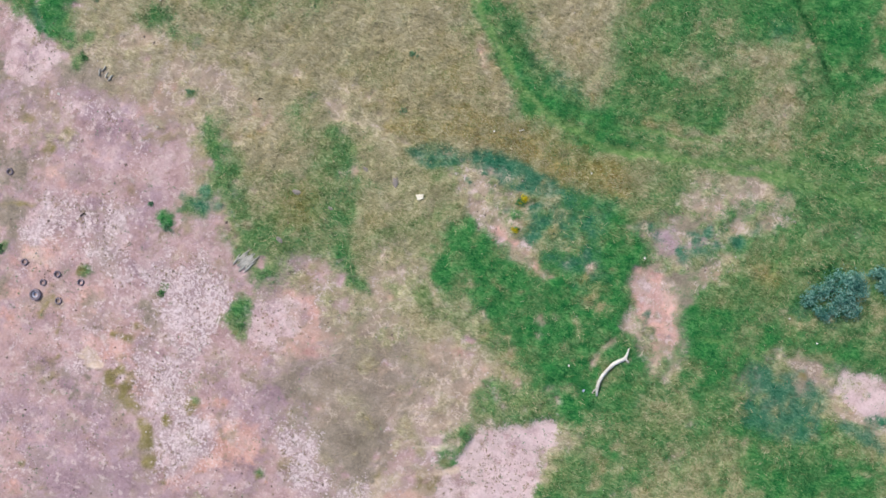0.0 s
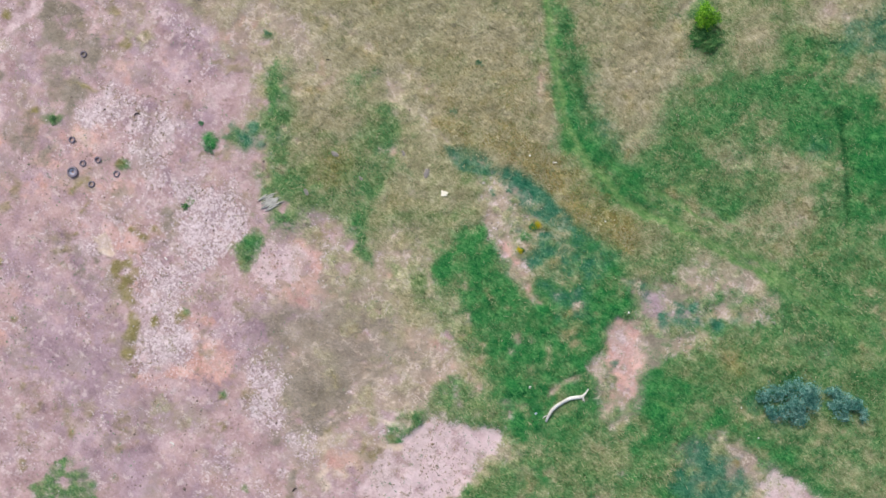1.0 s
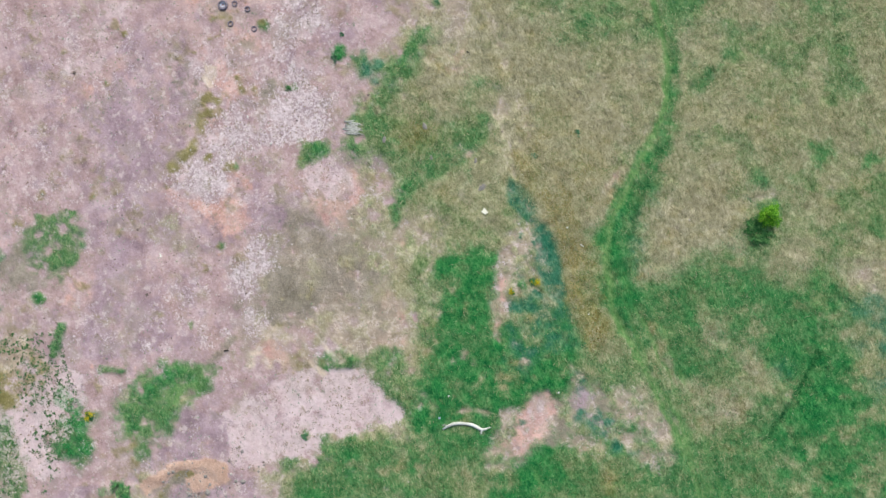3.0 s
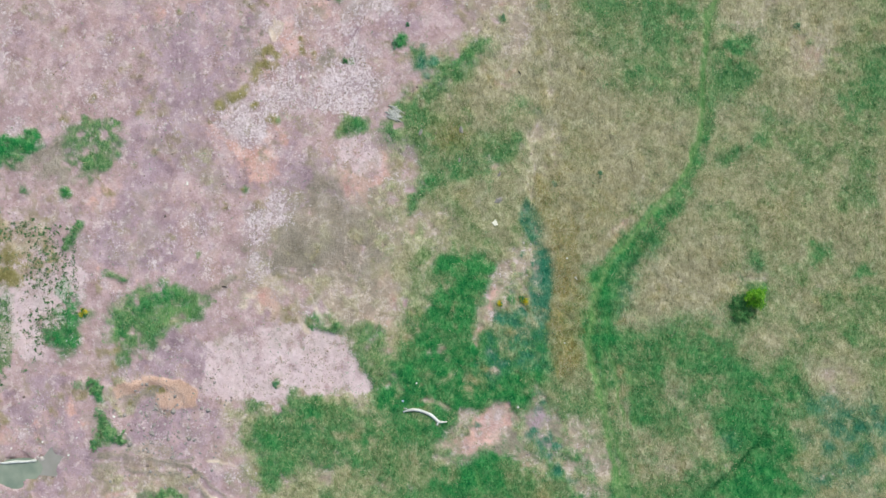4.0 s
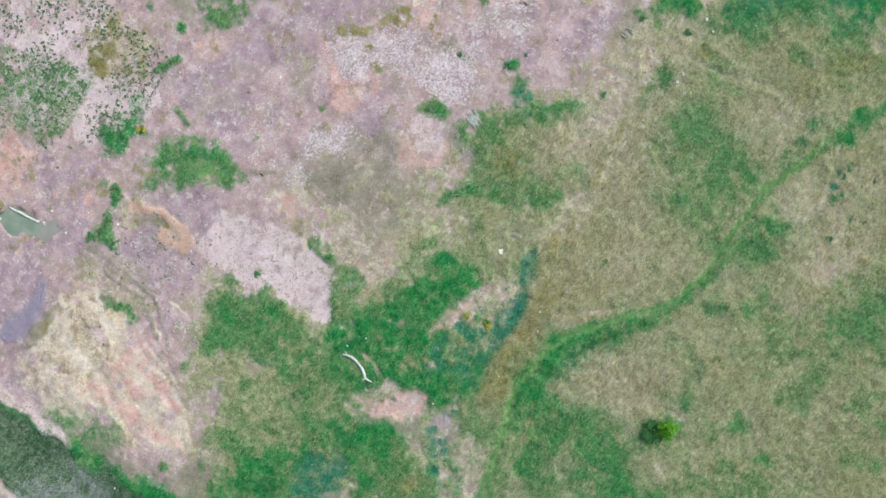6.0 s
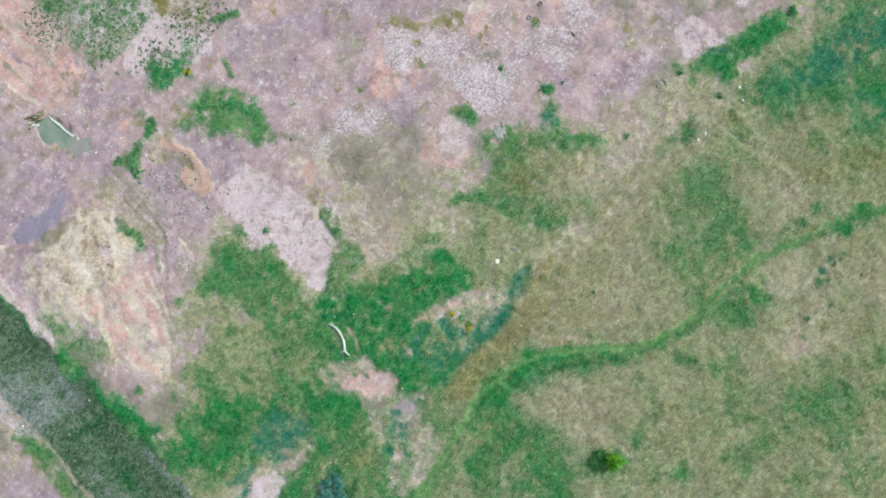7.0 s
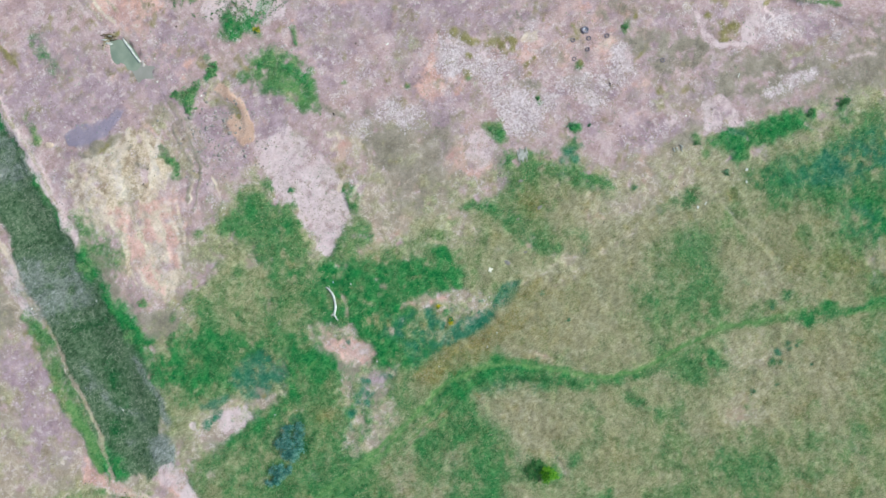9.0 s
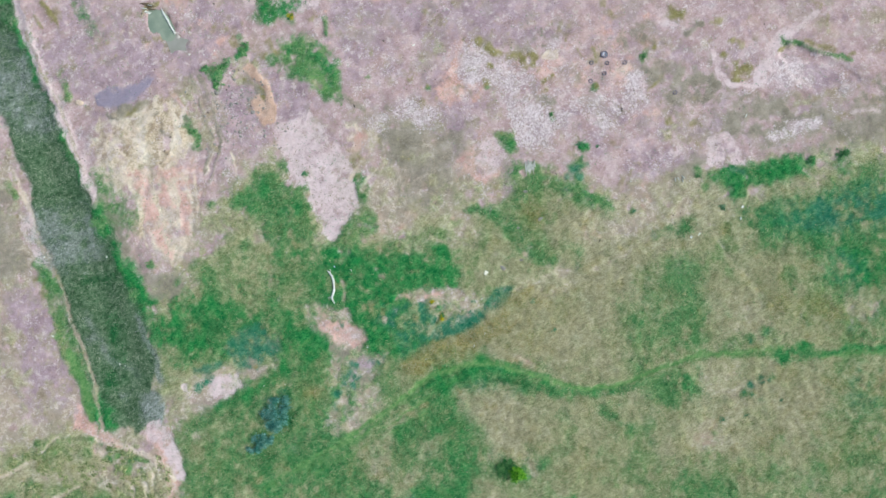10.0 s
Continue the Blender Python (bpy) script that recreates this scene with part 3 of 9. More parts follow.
patch("meadow", 3.01, 0.50, -39.2, 43.2, -47.9, 45.8, -40.0, 60.0, -30.7, 55.2, -36.8, 49.3)
# northern grass
patch("soil", 0.87, 0.80, -5.5, -11.5, -9.5, -10.9, -8.7, -7.5, -5.4, -8.6)
patch("meadow", 1.13, 0.85, -1.9, -9.6, -5.5, -8.8, -7.0, -5.9, -3.6, -7.1)
dabs("lush", 0.68, 0.55, 0.85, -4.8, -8.2)
patch("olive", 1.69, 0.85, -9.0, -10.0, -13.8, -8.4, -10.9, -2.4, -10.3, 4.1, -6.8, 1.4, -6.2, -4.7)
trail("meadow", 0.60, 0.48, 0.80, -6.3, -4.9, -7.6, -0.3, -9.8, 3.8)
trail("teal", 0.34, 0.27, 0.50, -6.9, -4.3, -8.0, -0.9)
trail("greygrass_and_shade", 0.34, 0.27, 0.60, -4.9, -0.8, -6.0, 0.0)
trail("meadow", 0.68, 0.55, 0.90, -13.2, -9.1, -16.6, -6.1, -20.1, -2.0, -21.1, 0.1)
patch("tan", 1.32, 0.90, -13.4, -6.2, -17.1, -1.9, -16.0, 2.3, -13.3, 2.0, -11.6, -1.8)
dabs("meadow", 0.85, 0.68, 0.75, -20.5, -1.0, -9.7, 3.4, -18.7, -2.0)
dabs("meadow", 0.51, 0.41, 0.80, -23.6, 2.1)
patch("meadow", 1.32, 0.80, -24.8, 7.6, -27.0, 6.5, -30.8, 7.8, -30.7, 10.2, -27.3, 9.2)
dabs("meadow", 0.68, 0.55, 0.80, -31.6, 10.3)
patch("lush", 0.75, 0.95, -35.6, 2.6, -40.1, 3.1, -49.4, 6.6, -48.3, 9.3, -44.5, 8.7, -40.8, 6.8, -38.1, 6.6, -36.3, 4.9)
dabs("lush", 1.11, 0.75, 0.95, -54.2, 9.7, -54.2, 11.4)
dabs("lush", 0.51, 0.41, 0.90, -50.1, 7.9)
patch("meadow", 1.88, 0.95, -36.8, 9.0, -42.0, 9.9, -49.2, 11.9, -59.4, 13.4, -71.7, 16.4, -64.0, 30.1, -48.0, 22.5, -43.9, 19.9, -39.6, 17.5, -36.4, 14.9)
patch("teal", 2.03, 0.50, -37.9, 10.4, -43.1, 11.2, -49.2, 13.6, -58.1, 15.6, -68.3, 19.2, -64.2, 26.5, -49.6, 19.5, -42.1, 16.4)
patch("lush", 3.01, 0.60, -45.0, 18.0, -54.9, 21.4, -65.2, 28.0, -61.2, 35.1, -45.0, 27.9, -42.2, 24.5)
trail("forest", 0.77, 0.62, 0.50, -50.8, 17.5, -56.4, 18.7)
patch("tan", 1.50, 0.75, -36.9, 7.1, -42.8, 8.4, -48.2, 10.4, -46.7, 11.8, -42.0, 9.9, -37.1, 8.5)
dabs("thatch", 0.77, 0.62, 0.70, -48.8, 11.0, -47.0, 11.0)
patch("straw", 2.63, 0.85, -31.6, 11.7, -35.4, 14.9, -41.6, 17.3, -42.6, 22.6, -40.2, 26.9, -34.7, 26.8, -30.7, 20.0, -29.5, 15.5)
patch("meadow", 1.69, 1.00, -20.1, 10.3, -26.7, 10.2, -28.8, 13.3, -24.9, 20.7, -20.3, 22.0, -14.4, 18.9, -12.7, 15.1, -16.2, 12.2)
patch("teal", 1.74, 0.35, -24.8, 10.2, -28.6, 14.1, -24.2, 20.3, -22.7, 17.6)
trail("cream", 0.26, 0.21, 0.55, -32.4, 10.4, -32.5, 15.1, -33.7, 19.7, -33.3, 23.2)
trail("cream", 0.17, 0.15, 0.50, -31.1, 11.6, -28.8, 16.1)
dabs("amber", 1.03, 0.82, 0.50, -33.8, 11.0, -25.7, 8.7, -40.6, 27.5, -39.0, 25.3)
patch("olive", 2.26, 0.60, -39.6, 20.9, -44.5, 25.5, -42.1, 29.8, -36.4, 26.8)
patch("tan", 1.69, 0.70, -45.1, 27.7, -47.6, 29.0, -44.3, 32.9)
patch("meadow", 2.26, 0.60, -48.0, 29.2, -60.1, 33.8, -56.1, 41.0, -44.8, 35.0)
# bare ground in the north
dabs("moss_and_shade", 1.88, 1.50, 0.50, -10.5, -37.9)
trail("moss_and_shade", 0.60, 0.48, 0.85, -16.6, -31.5, -16.3, -29.5)
patch("moss_and_shade", 0.73, 0.85, -19.1, -28.0, -21.9, -26.6, -21.7, -24.1, -19.3, -25.4)
dabs("moss_and_shade", 0.68, 0.55, 0.80, -13.8, -25.9)
patch("pale", 0.68, 0.75, -12.0, -31.9, -15.6, -32.9, -16.6, -29.3, -14.4, -26.6, -11.1, -28.1, -10.4, -30.4)
dabs("pale", 1.20, 0.77, 0.60, -16.9, -26.4, 4.7, -49.2, 0.9, -46.1)
dabs("pale", 1.03, 0.60, 0.80, 1.4, -41.5, 1.3, -39.8)
patch("peach", 1.74, 0.70, -8.2, -28.2, -13.6, -25.3, -12.3, -22.8, -7.7, -25.4)
patch("peach", 1.16, 0.80, -5.6, -17.9, -9.4, -16.0, -9.4, -12.9, -4.1, -15.2)
dabs("cream", 1.37, 0.85, 0.70, 7.9, -28.3)
trail("greygrass_and_shade", 0.60, 0.48, 0.60, 6.2, -34.2, 4.8, -31.3)
dabs("greygrass_and_shade", 1.20, 0.96, 0.50, 1.0, -29.4, 12.3, -24.7, -1.1, -35.1)
dabs("moss_and_shade", 0.68, 0.55, 0.60, 12.2, -24.9)
patch("greygrass_and_shade", 1.45, 0.80, 3.1, -25.4, -2.6, -23.2, -8.0, -22.4, -8.0, -20.3, -0.8, -17.6, 4.4, -21.2, 4.9, -23.4)
patch("straw", 2.26, 0.50, 2.6, -17.2, -1.6, -14.0, -0.2, -7.9, 4.4, -6.6, 5.8, -11.2)
trail("cream", 0.26, 0.21, 0.50, 8.9, -19.9, 9.1, -14.2, 10.7, -12.9)
trail("cream", 0.17, 0.15, 0.50, 10.9, -20.0, 7.3, -22.0, 4.3, -21.3)
trail("peach", 0.77, 0.62, 0.50, 10.3, -13.7, 6.4, -11.5)
patch("mauve", 1.16, 0.50, -37.7, -18.6, -42.0, -17.7, -44.0, -14.3, -41.1, -14.3, -37.9, -17.1)
patch("moss_and_shade", 1.02, 0.75, -42.2, -21.5, -44.7, -21.3, -44.4, -19.9, -42.6, -20.5)
patch("pale", 0.43, 0.80, -40.0, -21.9, -42.0, -21.2, -43.4, -19.3, -42.1, -19.6, -40.0, -21.0)
patch("moss_and_shade", 1.02, 0.75, -47.4, -10.9, -50.1, -9.9, -49.3, -7.7, -47.1, -7.7, -46.1, -9.2)
patch("pale", 0.26, 0.90, -45.5, -13.3, -47.0, -12.0, -45.3, -10.6, -46.2, -7.6, -45.1, -7.8, -44.0, -9.6)
patch("pale", 0.26, 0.95, -51.0, -10.2, -54.6, -11.3, -61.3, -11.6, -61.5, -10.9, -56.8, -9.9, -54.4, -8.3, -54.5, -7.5, -57.1, -5.3, -57.1, -3.1, -52.8, -2.6, -47.9, -6.1, -50.3, -7.7)
patch("chalk", 0.58, 0.80, -52.7, -8.0, -56.5, -6.3, -56.8, -3.3, -53.2, -3.4, -50.3, -5.0)
patch("mauve", 0.73, 0.80, -54.4, -5.4, -58.2, -4.3, -61.0, -1.0, -59.1, 0.9, -54.0, -1.8)
# shadow along the edge of the cut, painted as a grey-green line
trail("weedy", 0.26, 0.21, 0.70, -55.1, -9.6, -56.4, -9.1, -57.4, -7.8, -58.4, -6.3, -61.6, -3.7, -62.5, -2.5)
trail("moss_and_shade", 0.51, 0.41, 0.75, -57.8, -8.3, -61.4, -5.0)
trail("moss_and_shade", 0.26, 0.21, 0.70, -54.1, -9.1, -55.9, -8.6)
trail("pale", 0.26, 0.17, 0.90, -58.1, -5.8, -60.8, -3.9, -62.2, -1.1)
dabs("pale", 0.60, 0.26, 0.90, -59.8, 0.8, -58.9, 1.3)
trail("pale", 0.51, 0.41, 0.60, -57.8, 4.6, -59.8, 4.7, -62.1, 5.9)
trail("chalk", 0.77, 0.62, 0.70, -47.1, 1.4, -50.1, 1.9, -53.4, 3.1)
patch("pale", 0.26, 0.90, -37.9, -1.0, -40.8, -2.5, -41.6, -1.5, -41.3, 1.2, -41.4, 3.6, -39.3, 2.7, -37.8, 1.7)
dabs("mauve", 0.60, 0.48, 0.60, -39.3, 0.1)
trail("pale", 0.77, 0.51, 0.80, -29.8, -3.1, -32.6, -2.2, -35.1, -2.9)
dabs("pale", 1.11, 0.68, 0.70, -38.8, -7.5, -37.3, -7.1)
patch("pale", 0.43, 0.85, -32.2, -15.8, -34.8, -16.7, -33.9, -13.0, -32.0, -14.3)
trail("pale", 1.11, 0.77, 0.55, -32.8, -13.1, -29.8, -12.8, -26.8, -16.0, -25.3, -13.7)
dabs("weedy", 0.68, 0.55, 0.70, -36.1, -18.2)
dabs("thatch", 1.71, 1.37, 0.60, -53.3, -0.4, -57.6, 1.9, -61.2, -9.6, -67.6, -6.0)
dabs("pale", 0.94, 0.60, 0.50, -47.6, -19.1, -57.5, -13.1)
trail("greygrass_and_shade", 0.51, 0.41, 0.60, -46.0, -18.0, -43.7, -17.4)
# ground under the willows, their shade painted as dark green
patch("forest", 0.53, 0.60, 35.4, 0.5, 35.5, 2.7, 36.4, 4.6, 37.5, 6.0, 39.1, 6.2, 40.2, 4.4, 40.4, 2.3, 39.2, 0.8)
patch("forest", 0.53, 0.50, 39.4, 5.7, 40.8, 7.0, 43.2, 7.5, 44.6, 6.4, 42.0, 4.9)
# chalky weeds north of the pond
patch("pale", 0.60, 0.90, 5.3, -71.4, -5.3, -57.6, 1.4, -51.0, 3.0, -48.3, 5.4, -49.7, 8.2, -54.5, 13.2, -53.4, 13.0, -56.3, 8.7, -60.4, 8.1, -66.0)
patch("greygrass_and_shade", 1.02, 0.55, 10.8, -67.0, 6.8, -61.7, 12.3, -57.2, 15.9, -59.6, 16.2, -63.5)
patch("weedy", 0.89, 0.25, 12.6, -65.4, 8.1, -60.9, 12.1, -57.8, 15.8, -59.7, 15.9, -63.4)
patch("lush", 0.82, 0.70, 10.7, -53.9, 8.2, -53.7, 7.2, -51.5, 5.9, -49.5, 7.3, -48.8, 9.4, -50.0, 11.1, -49.5, 11.7, -50.9)
dabs("lush", 0.67, 0.54, 0.85, 4.8, -51.4)
trail("meadow", 0.45, 0.36, 0.85, -0.1, -50.9, -2.4, -49.2)
patch("moss_and_shade", 1.02, 0.65, 1.9, -61.8, 0.0, -58.1, 4.2, -55.7, 5.8, -57.7)
patch("moss_and_shade", 1.02, 0.50, 1.7, -56.7, -0.6, -53.5, 2.6, -51.0, 4.0, -54.1)
patch("weedy", 1.02, 0.60, 11.6, -74.4, 8.2, -70.0, 12.8, -68.3, 14.2, -71.3)
patch("meadow", 1.32, 0.70, 9.5, -46.1, 7.3, -45.4, 5.3, -41.0, 5.6, -37.6, 6.9, -36.5, 7.4, -39.2, 8.4, -41.2, 10.7, -40.4, 12.0, -42.5, 12.7, -44.0)
trail("lush", 0.60, 0.48, 0.60, 5.8, -39.8, 7.0, -37.0)
patch("peach", 1.53, 0.80, 18.9, -78.8, 14.7, -74.0, 16.6, -68.1, 19.7, -63.2, 21.7, -60.7, 25.0, -63.4, 25.0, -67.5, 26.8, -72.3)
trail("cream", 0.22, 0.18, 0.50, 19.4, -72.2, 20.9, -64.7)
trail("cream", 0.22, 0.18, 0.50, 16.9, -71.1, 18.0, -65.8)
trail("thatch", 0.22, 0.18, 0.50, 18.0, -71.7, 19.4, -65.3)
trail("pale", 0.22, 0.15, 0.95, 24.5, -67.4, 24.9, -62.8)
dabs("lush", 0.45, 0.36, 0.90, 16.6, -50.4, 16.9, -48.6, 17.9, -48.1)
# the far east of the field
patch("straw", 2.95, 0.80, -2.1, 23.8, -10.1, 43.7, -14.4, 58.1, 8.1, 59.3, 6.7, 44.7, 7.3, 37.3, 3.9, 30.7, 3.1, 24.8)
patch("olive", 2.95, 0.55, 14.7, 11.3, 14.3, 24.3, 12.8, 34.4, 9.3, 44.9, 8.6, 53.1, 27.8, 54.3, 29.8, 32.4, 31.7, 12.5)
patch("tan", 1.47, 0.85, 8.0, 14.6, 6.2, 18.5, 5.1, 23.7, 8.3, 25.2, 12.4, 24.8, 12.0, 21.5, 11.6, 18.3)
patch("tan", 1.47, 0.85, 12.5, 24.1, 14.2, 26.2, 13.1, 30.8, 16.5, 30.3, 16.9, 25.9)
patch("meadow", 2.06, 0.70, 15.4, 12.6, 12.7, 21.6, 16.4, 23.9, 19.2, 22.1, 19.7, 16.2, 24.9, 15.4)
patch("tan", 1.77, 0.85, 18.2, 32.9, 16.5, 36.7, 17.6, 40.0, 22.2, 39.6, 22.4, 37.1, 20.8, 33.8)
patch("teal", 2.28, 0.45, 23.3, 33.9, 22.3, 45.2, 28.4, 48.1, 29.8, 32.4)
patch("lush", 2.06, 0.75, 23.0, 22.9, 23.8, 28.8, 18.4, 31.1, 18.2, 33.0, 26.8, 31.0, 34.0, 29.4, 34.6, 23.1)
trail("forest", 0.27, 0.21, 0.90, 29.4, 24.6, 28.2, 26.0, 25.9, 28.4)
trail("forest", 0.20, 0.16, 0.60, 22.3, 31.2, 19.6, 32.7)
dabs("lush", 0.87, 0.70, 0.75, 6.1, 28.6, 4.9, 34.6, 6.2, 35.7)
dabs("lush", 0.80, 0.64, 0.75, 7.9, 40.2, 7.5, 41.4)
patch("olive", 1.77, 0.70, 11.4, 36.9, 9.7, 40.6, 12.2, 43.3, 14.4, 39.6)
dabs("meadow", 0.67, 0.54, 0.75, 17.8, 44.0, 13.5, 43.1)
trail("meadow", 0.80, 0.64, 0.60, -5.9, 26.1, -7.2, 29.6)
trail("olive", 1.21, 0.96, 0.50, -7.1, 39.6, -4.5, 40.5)
patch("straw", 1.47, 0.60, 20.2, 17.5, 19.9, 20.8, 22.4, 22.2, 22.7, 19.0)
patch("straw", 1.77, 0.70, 25.1, 12.7, 24.4, 21.7, 27.5, 22.6, 28.9, 13.6)
trail("tan", 0.80, 0.64, 0.70, 28.8, 16.2, 28.4, 19.4)
# the dry field
patch("tan", 2.28, 0.80, -37.2, 6.7, -31.7, 10.8, -23.3, 14.7, -1.6, 21.7, -0.3, 17.7, 2.0, 14.6, 5.4, 10.3, 9.3, 7.6, 6.5, 6.1, 1.2, 5.8, -2.9, 4.7, -7.4, 4.8, -11.7, 4.5, -14.2, 2.0, -17.2, -0.7, -19.8, 1.7, -23.6, 1.0, -30.0, 1.1, -34.7, 1.3, -36.6, 3.5)
patch("straw", 2.28, 0.60, -19.2, 16.0, -2.1, 21.6, 0.5, 15.8, 2.4, 8.7, -1.1, 5.9, -6.5, 5.7, -11.0, 8.6, -15.0, 10.6)
patch("lush", 0.69, 0.90, -43.4, 5.8, -41.7, 3.8, -39.5, 3.3, -38.0, 4.0, -35.6, 2.3, -35.2, 3.0, -36.8, 5.1, -37.3, 7.8)
trail("teal", 0.42, 0.33, 0.70, -40.5, 4.5, -39.2, 3.4)
dabs("meadow", 0.52, 0.42, 0.85, -34.8, 1.5)
patch("pale", 0.31, 0.90, -42.3, 1.5, -41.1, 2.8, -39.3, 2.8, -37.4, 2.3, -36.3, 0.6, -37.9, -0.7, -38.3, -2.2, -40.3, -2.5, -41.6, -1.7)
dabs("mauve", 0.47, 0.37, 0.60, -39.8, 0.9, -39.8, -2.3, -38.8, 2.2)
patch("greygrass_and_shade", 0.88, 0.70, -36.8, 0.7, -31.7, 2.7, -31.6, 0.8, -34.5, -0.9, -36.0, -1.6)
patch("mauve", 1.41, 0.65, -42.3, -3.7, -38.2, -2.0, -35.3, -1.8, -33.3, -6.9, -35.5, -9.2, -39.7, -10.7)
patch("thatch", 1.24, 0.50, -39.5, -3.2, -35.1, -2.3, -32.6, -6.0, -36.2, -7.2)
patch("pale", 0.42, 0.75, -35.7, -2.8, -32.8, -2.3, -29.5, -2.3, -28.6, -3.8, -30.2, -4.7, -32.3, -3.7, -34.6, -3.7)
dabs("pale", 0.31, 0.21, 0.80, -35.3, -2.2)
trail("pale", 0.62, 0.47, 0.60, -40.3, -5.8, -38.5, -6.8, -38.8, -8.4)
dabs("moss_and_shade", 0.73, 0.58, 0.55, -38.8, -5.0, -35.1, -7.9, -36.1, -8.4)
dabs("thatch", 0.52, 0.42, 0.70, -33.6, -5.6)
trail("mauve", 1.14, 0.91, 0.50, -32.6, -1.2, -28.4, -1.7, -25.6, -4.3)
patch("thatch", 1.41, 0.70, -32.6, 5.2, -29.4, 6.3, -24.4, 5.2, -20.8, 4.7, -17.8, 2.9, -19.7, 1.7, -21.7, 1.0, -23.3, 0.6, -25.1, 0.4, -27.0, -0.2, -29.6, 0.0, -31.5, 2.2)
patch("peach", 1.24, 0.50, -28.0, 2.2, -24.7, 2.8, -23.3, 0.6, -25.1, -1.3, -27.5, -1.0)
patch("meadow", 1.37, 0.70, -30.9, 8.5, -28.2, 9.1, -26.6, 7.9, -28.5, 6.8, -30.2, 7.3)
patch("greygrass_and_shade", 1.24, 0.55, -27.6, 7.5, -24.4, 8.1, -20.8, 7.6, -21.3, 5.7, -24.7, 5.8)
trail("meadow", 0.52, 0.42, 0.40, -26.8, 6.8, -24.3, 6.2)
dabs("amber", 0.42, 0.33, 0.70, -28.0, 5.0)
patch("peach", 1.06, 0.40, -19.9, 9.0, -16.8, 10.0, -15.6, 7.7, -18.2, 6.9)
dabs("meadow", 0.47, 0.37, 0.90, -23.5, 2.0)
patch("olive", 1.14, 0.75, -21.4, 0.8, -19.9, 2.0, -18.8, -0.7, -16.9, -2.9, -15.2, -4.6, -14.8, -7.3, -16.8, -5.2, -19.4, -2.6, -21.0, -1.6)
patch("meadow", 1.14, 0.70, -20.8, -0.6, -19.4, -0.1, -18.6, -1.9, -19.8, -2.3)
patch("thatch", 1.06, 0.80, -19.8, 1.7, -16.4, 3.5, -14.5, 1.8, -15.9, 0.2, -18.3, -0.7)
dabs("meadow", 0.83, 0.66, 0.70, -13.6, 3.4, -12.5, 1.9)
trail("greygrass_and_shade", 0.73, 0.58, 0.50, -19.4, 5.3, -17.7, 3.8, -16.7, 5.6)
dabs("olive", 1.14, 0.91, 0.40, -14.6, 12.5, -11.5, 11.7, -7.2, 14.9, -8.4, 7.8, -2.0, 11.6)
dabs("meadow", 0.42, 0.33, 0.85, -4.7, 11.9)
dabs("meadow", 0.31, 0.25, 0.60, -4.1, 6.9)
trail("olive", 0.47, 0.37, 0.50, -8.1, 10.0, -7.1, 8.1)
dabs("olive", 0.93, 0.75, 0.55, -9.1, 5.4, -10.2, 3.2)
dabs("meadow", 0.57, 0.46, 0.60, -10.0, 2.8, -8.1, 1.3, -10.1, -0.3)
trail("cream", 0.21, 0.17, 0.55, -7.1, 4.0, -4.9, 4.0, -2.8, 3.8)
trail("thatch", 0.42, 0.33, 0.50, -9.9, 5.6, -6.8, 4.9, -3.7, 3.9)
patch("amber", 1.60, 0.50, -5.0, 5.9, -1.6, 7.5, 3.4, 7.4, 8.6, 7.9, 11.7, 6.9, 10.0, 5.7, 6.5, 6.1, 1.2, 5.7, -2.9, 4.7)
trail("peach", 0.42, 0.33, 0.40, 4.3, 6.3, -0.8, 5.0)
# green path and the grass beyond
patch("meadow", 0.91, 0.85, 1.8, 17.9, 3.7, 19.1, 5.8, 18.1, 7.8, 15.5, 10.7, 14.8, 12.9, 13.3, 15.0, 13.5, 17.6, 10.5, 14.0, 9.8, 8.1, 11.1, 4.0, 13.5)
patch("teal", 0.88, 0.50, 3.8, 18.5, 7.1, 18.0, 10.1, 15.1, 11.6, 13.9, 8.4, 13.4, 5.1, 15.0)
dabs("forest", 0.47, 0.37, 0.60, 5.5, 14.6, 7.7, 12.7, 3.2, 16.6, 10.2, 11.3)
patch("meadow", 1.60, 0.85, 10.5, 24.6, 26.1, 30.8, 32.7, 20.6, 35.8, 14.4, 26.1, 11.8, 16.1, 9.9, 12.8, 13.2, 13.0, 18.9)
patch("tan", 0.91, 0.95, 5.9, 19.7, 6.9, 22.3, 11.9, 24.0, 12.2, 19.7, 12.4, 16.9, 12.6, 13.7, 12.2, 12.5, 10.0, 15.1, 7.7, 17.0)
trail("thatch", 0.83, 0.66, 0.50, 8.6, 20.7, 10.6, 17.4, 11.9, 14.1)
patch("meadow", 0.57, 0.85, -1.3, 19.6, 0.2, 20.1, 2.1, 16.9, 3.9, 14.1, 6.2, 12.2, 10.5, 10.7, 14.1, 9.7, 14.7, 8.0, 11.3, 8.1, 7.1, 9.3, 5.3, 10.6, 3.0, 13.2, 1.2, 15.3, -0.5, 17.6)
trail("meadow", 0.36, 0.29, 0.60, 0.8, 17.6, 2.4, 15.9)
trail("tan", 0.52, 0.42, 0.85, 0.3, 15.6, 2.5, 13.0, 4.4, 10.9, 5.5, 10.2)
trail("peach", 0.36, 0.29, 0.50, 1.0, 14.6, 2.3, 13.2)
trail("olive", 0.47, 0.37, 0.50, -1.5, 17.4, 0.1, 14.5, 2.7, 9.2)
dabs("forest", 0.52, 0.42, 0.45, 3.2, 9.5, 4.6, 8.6)
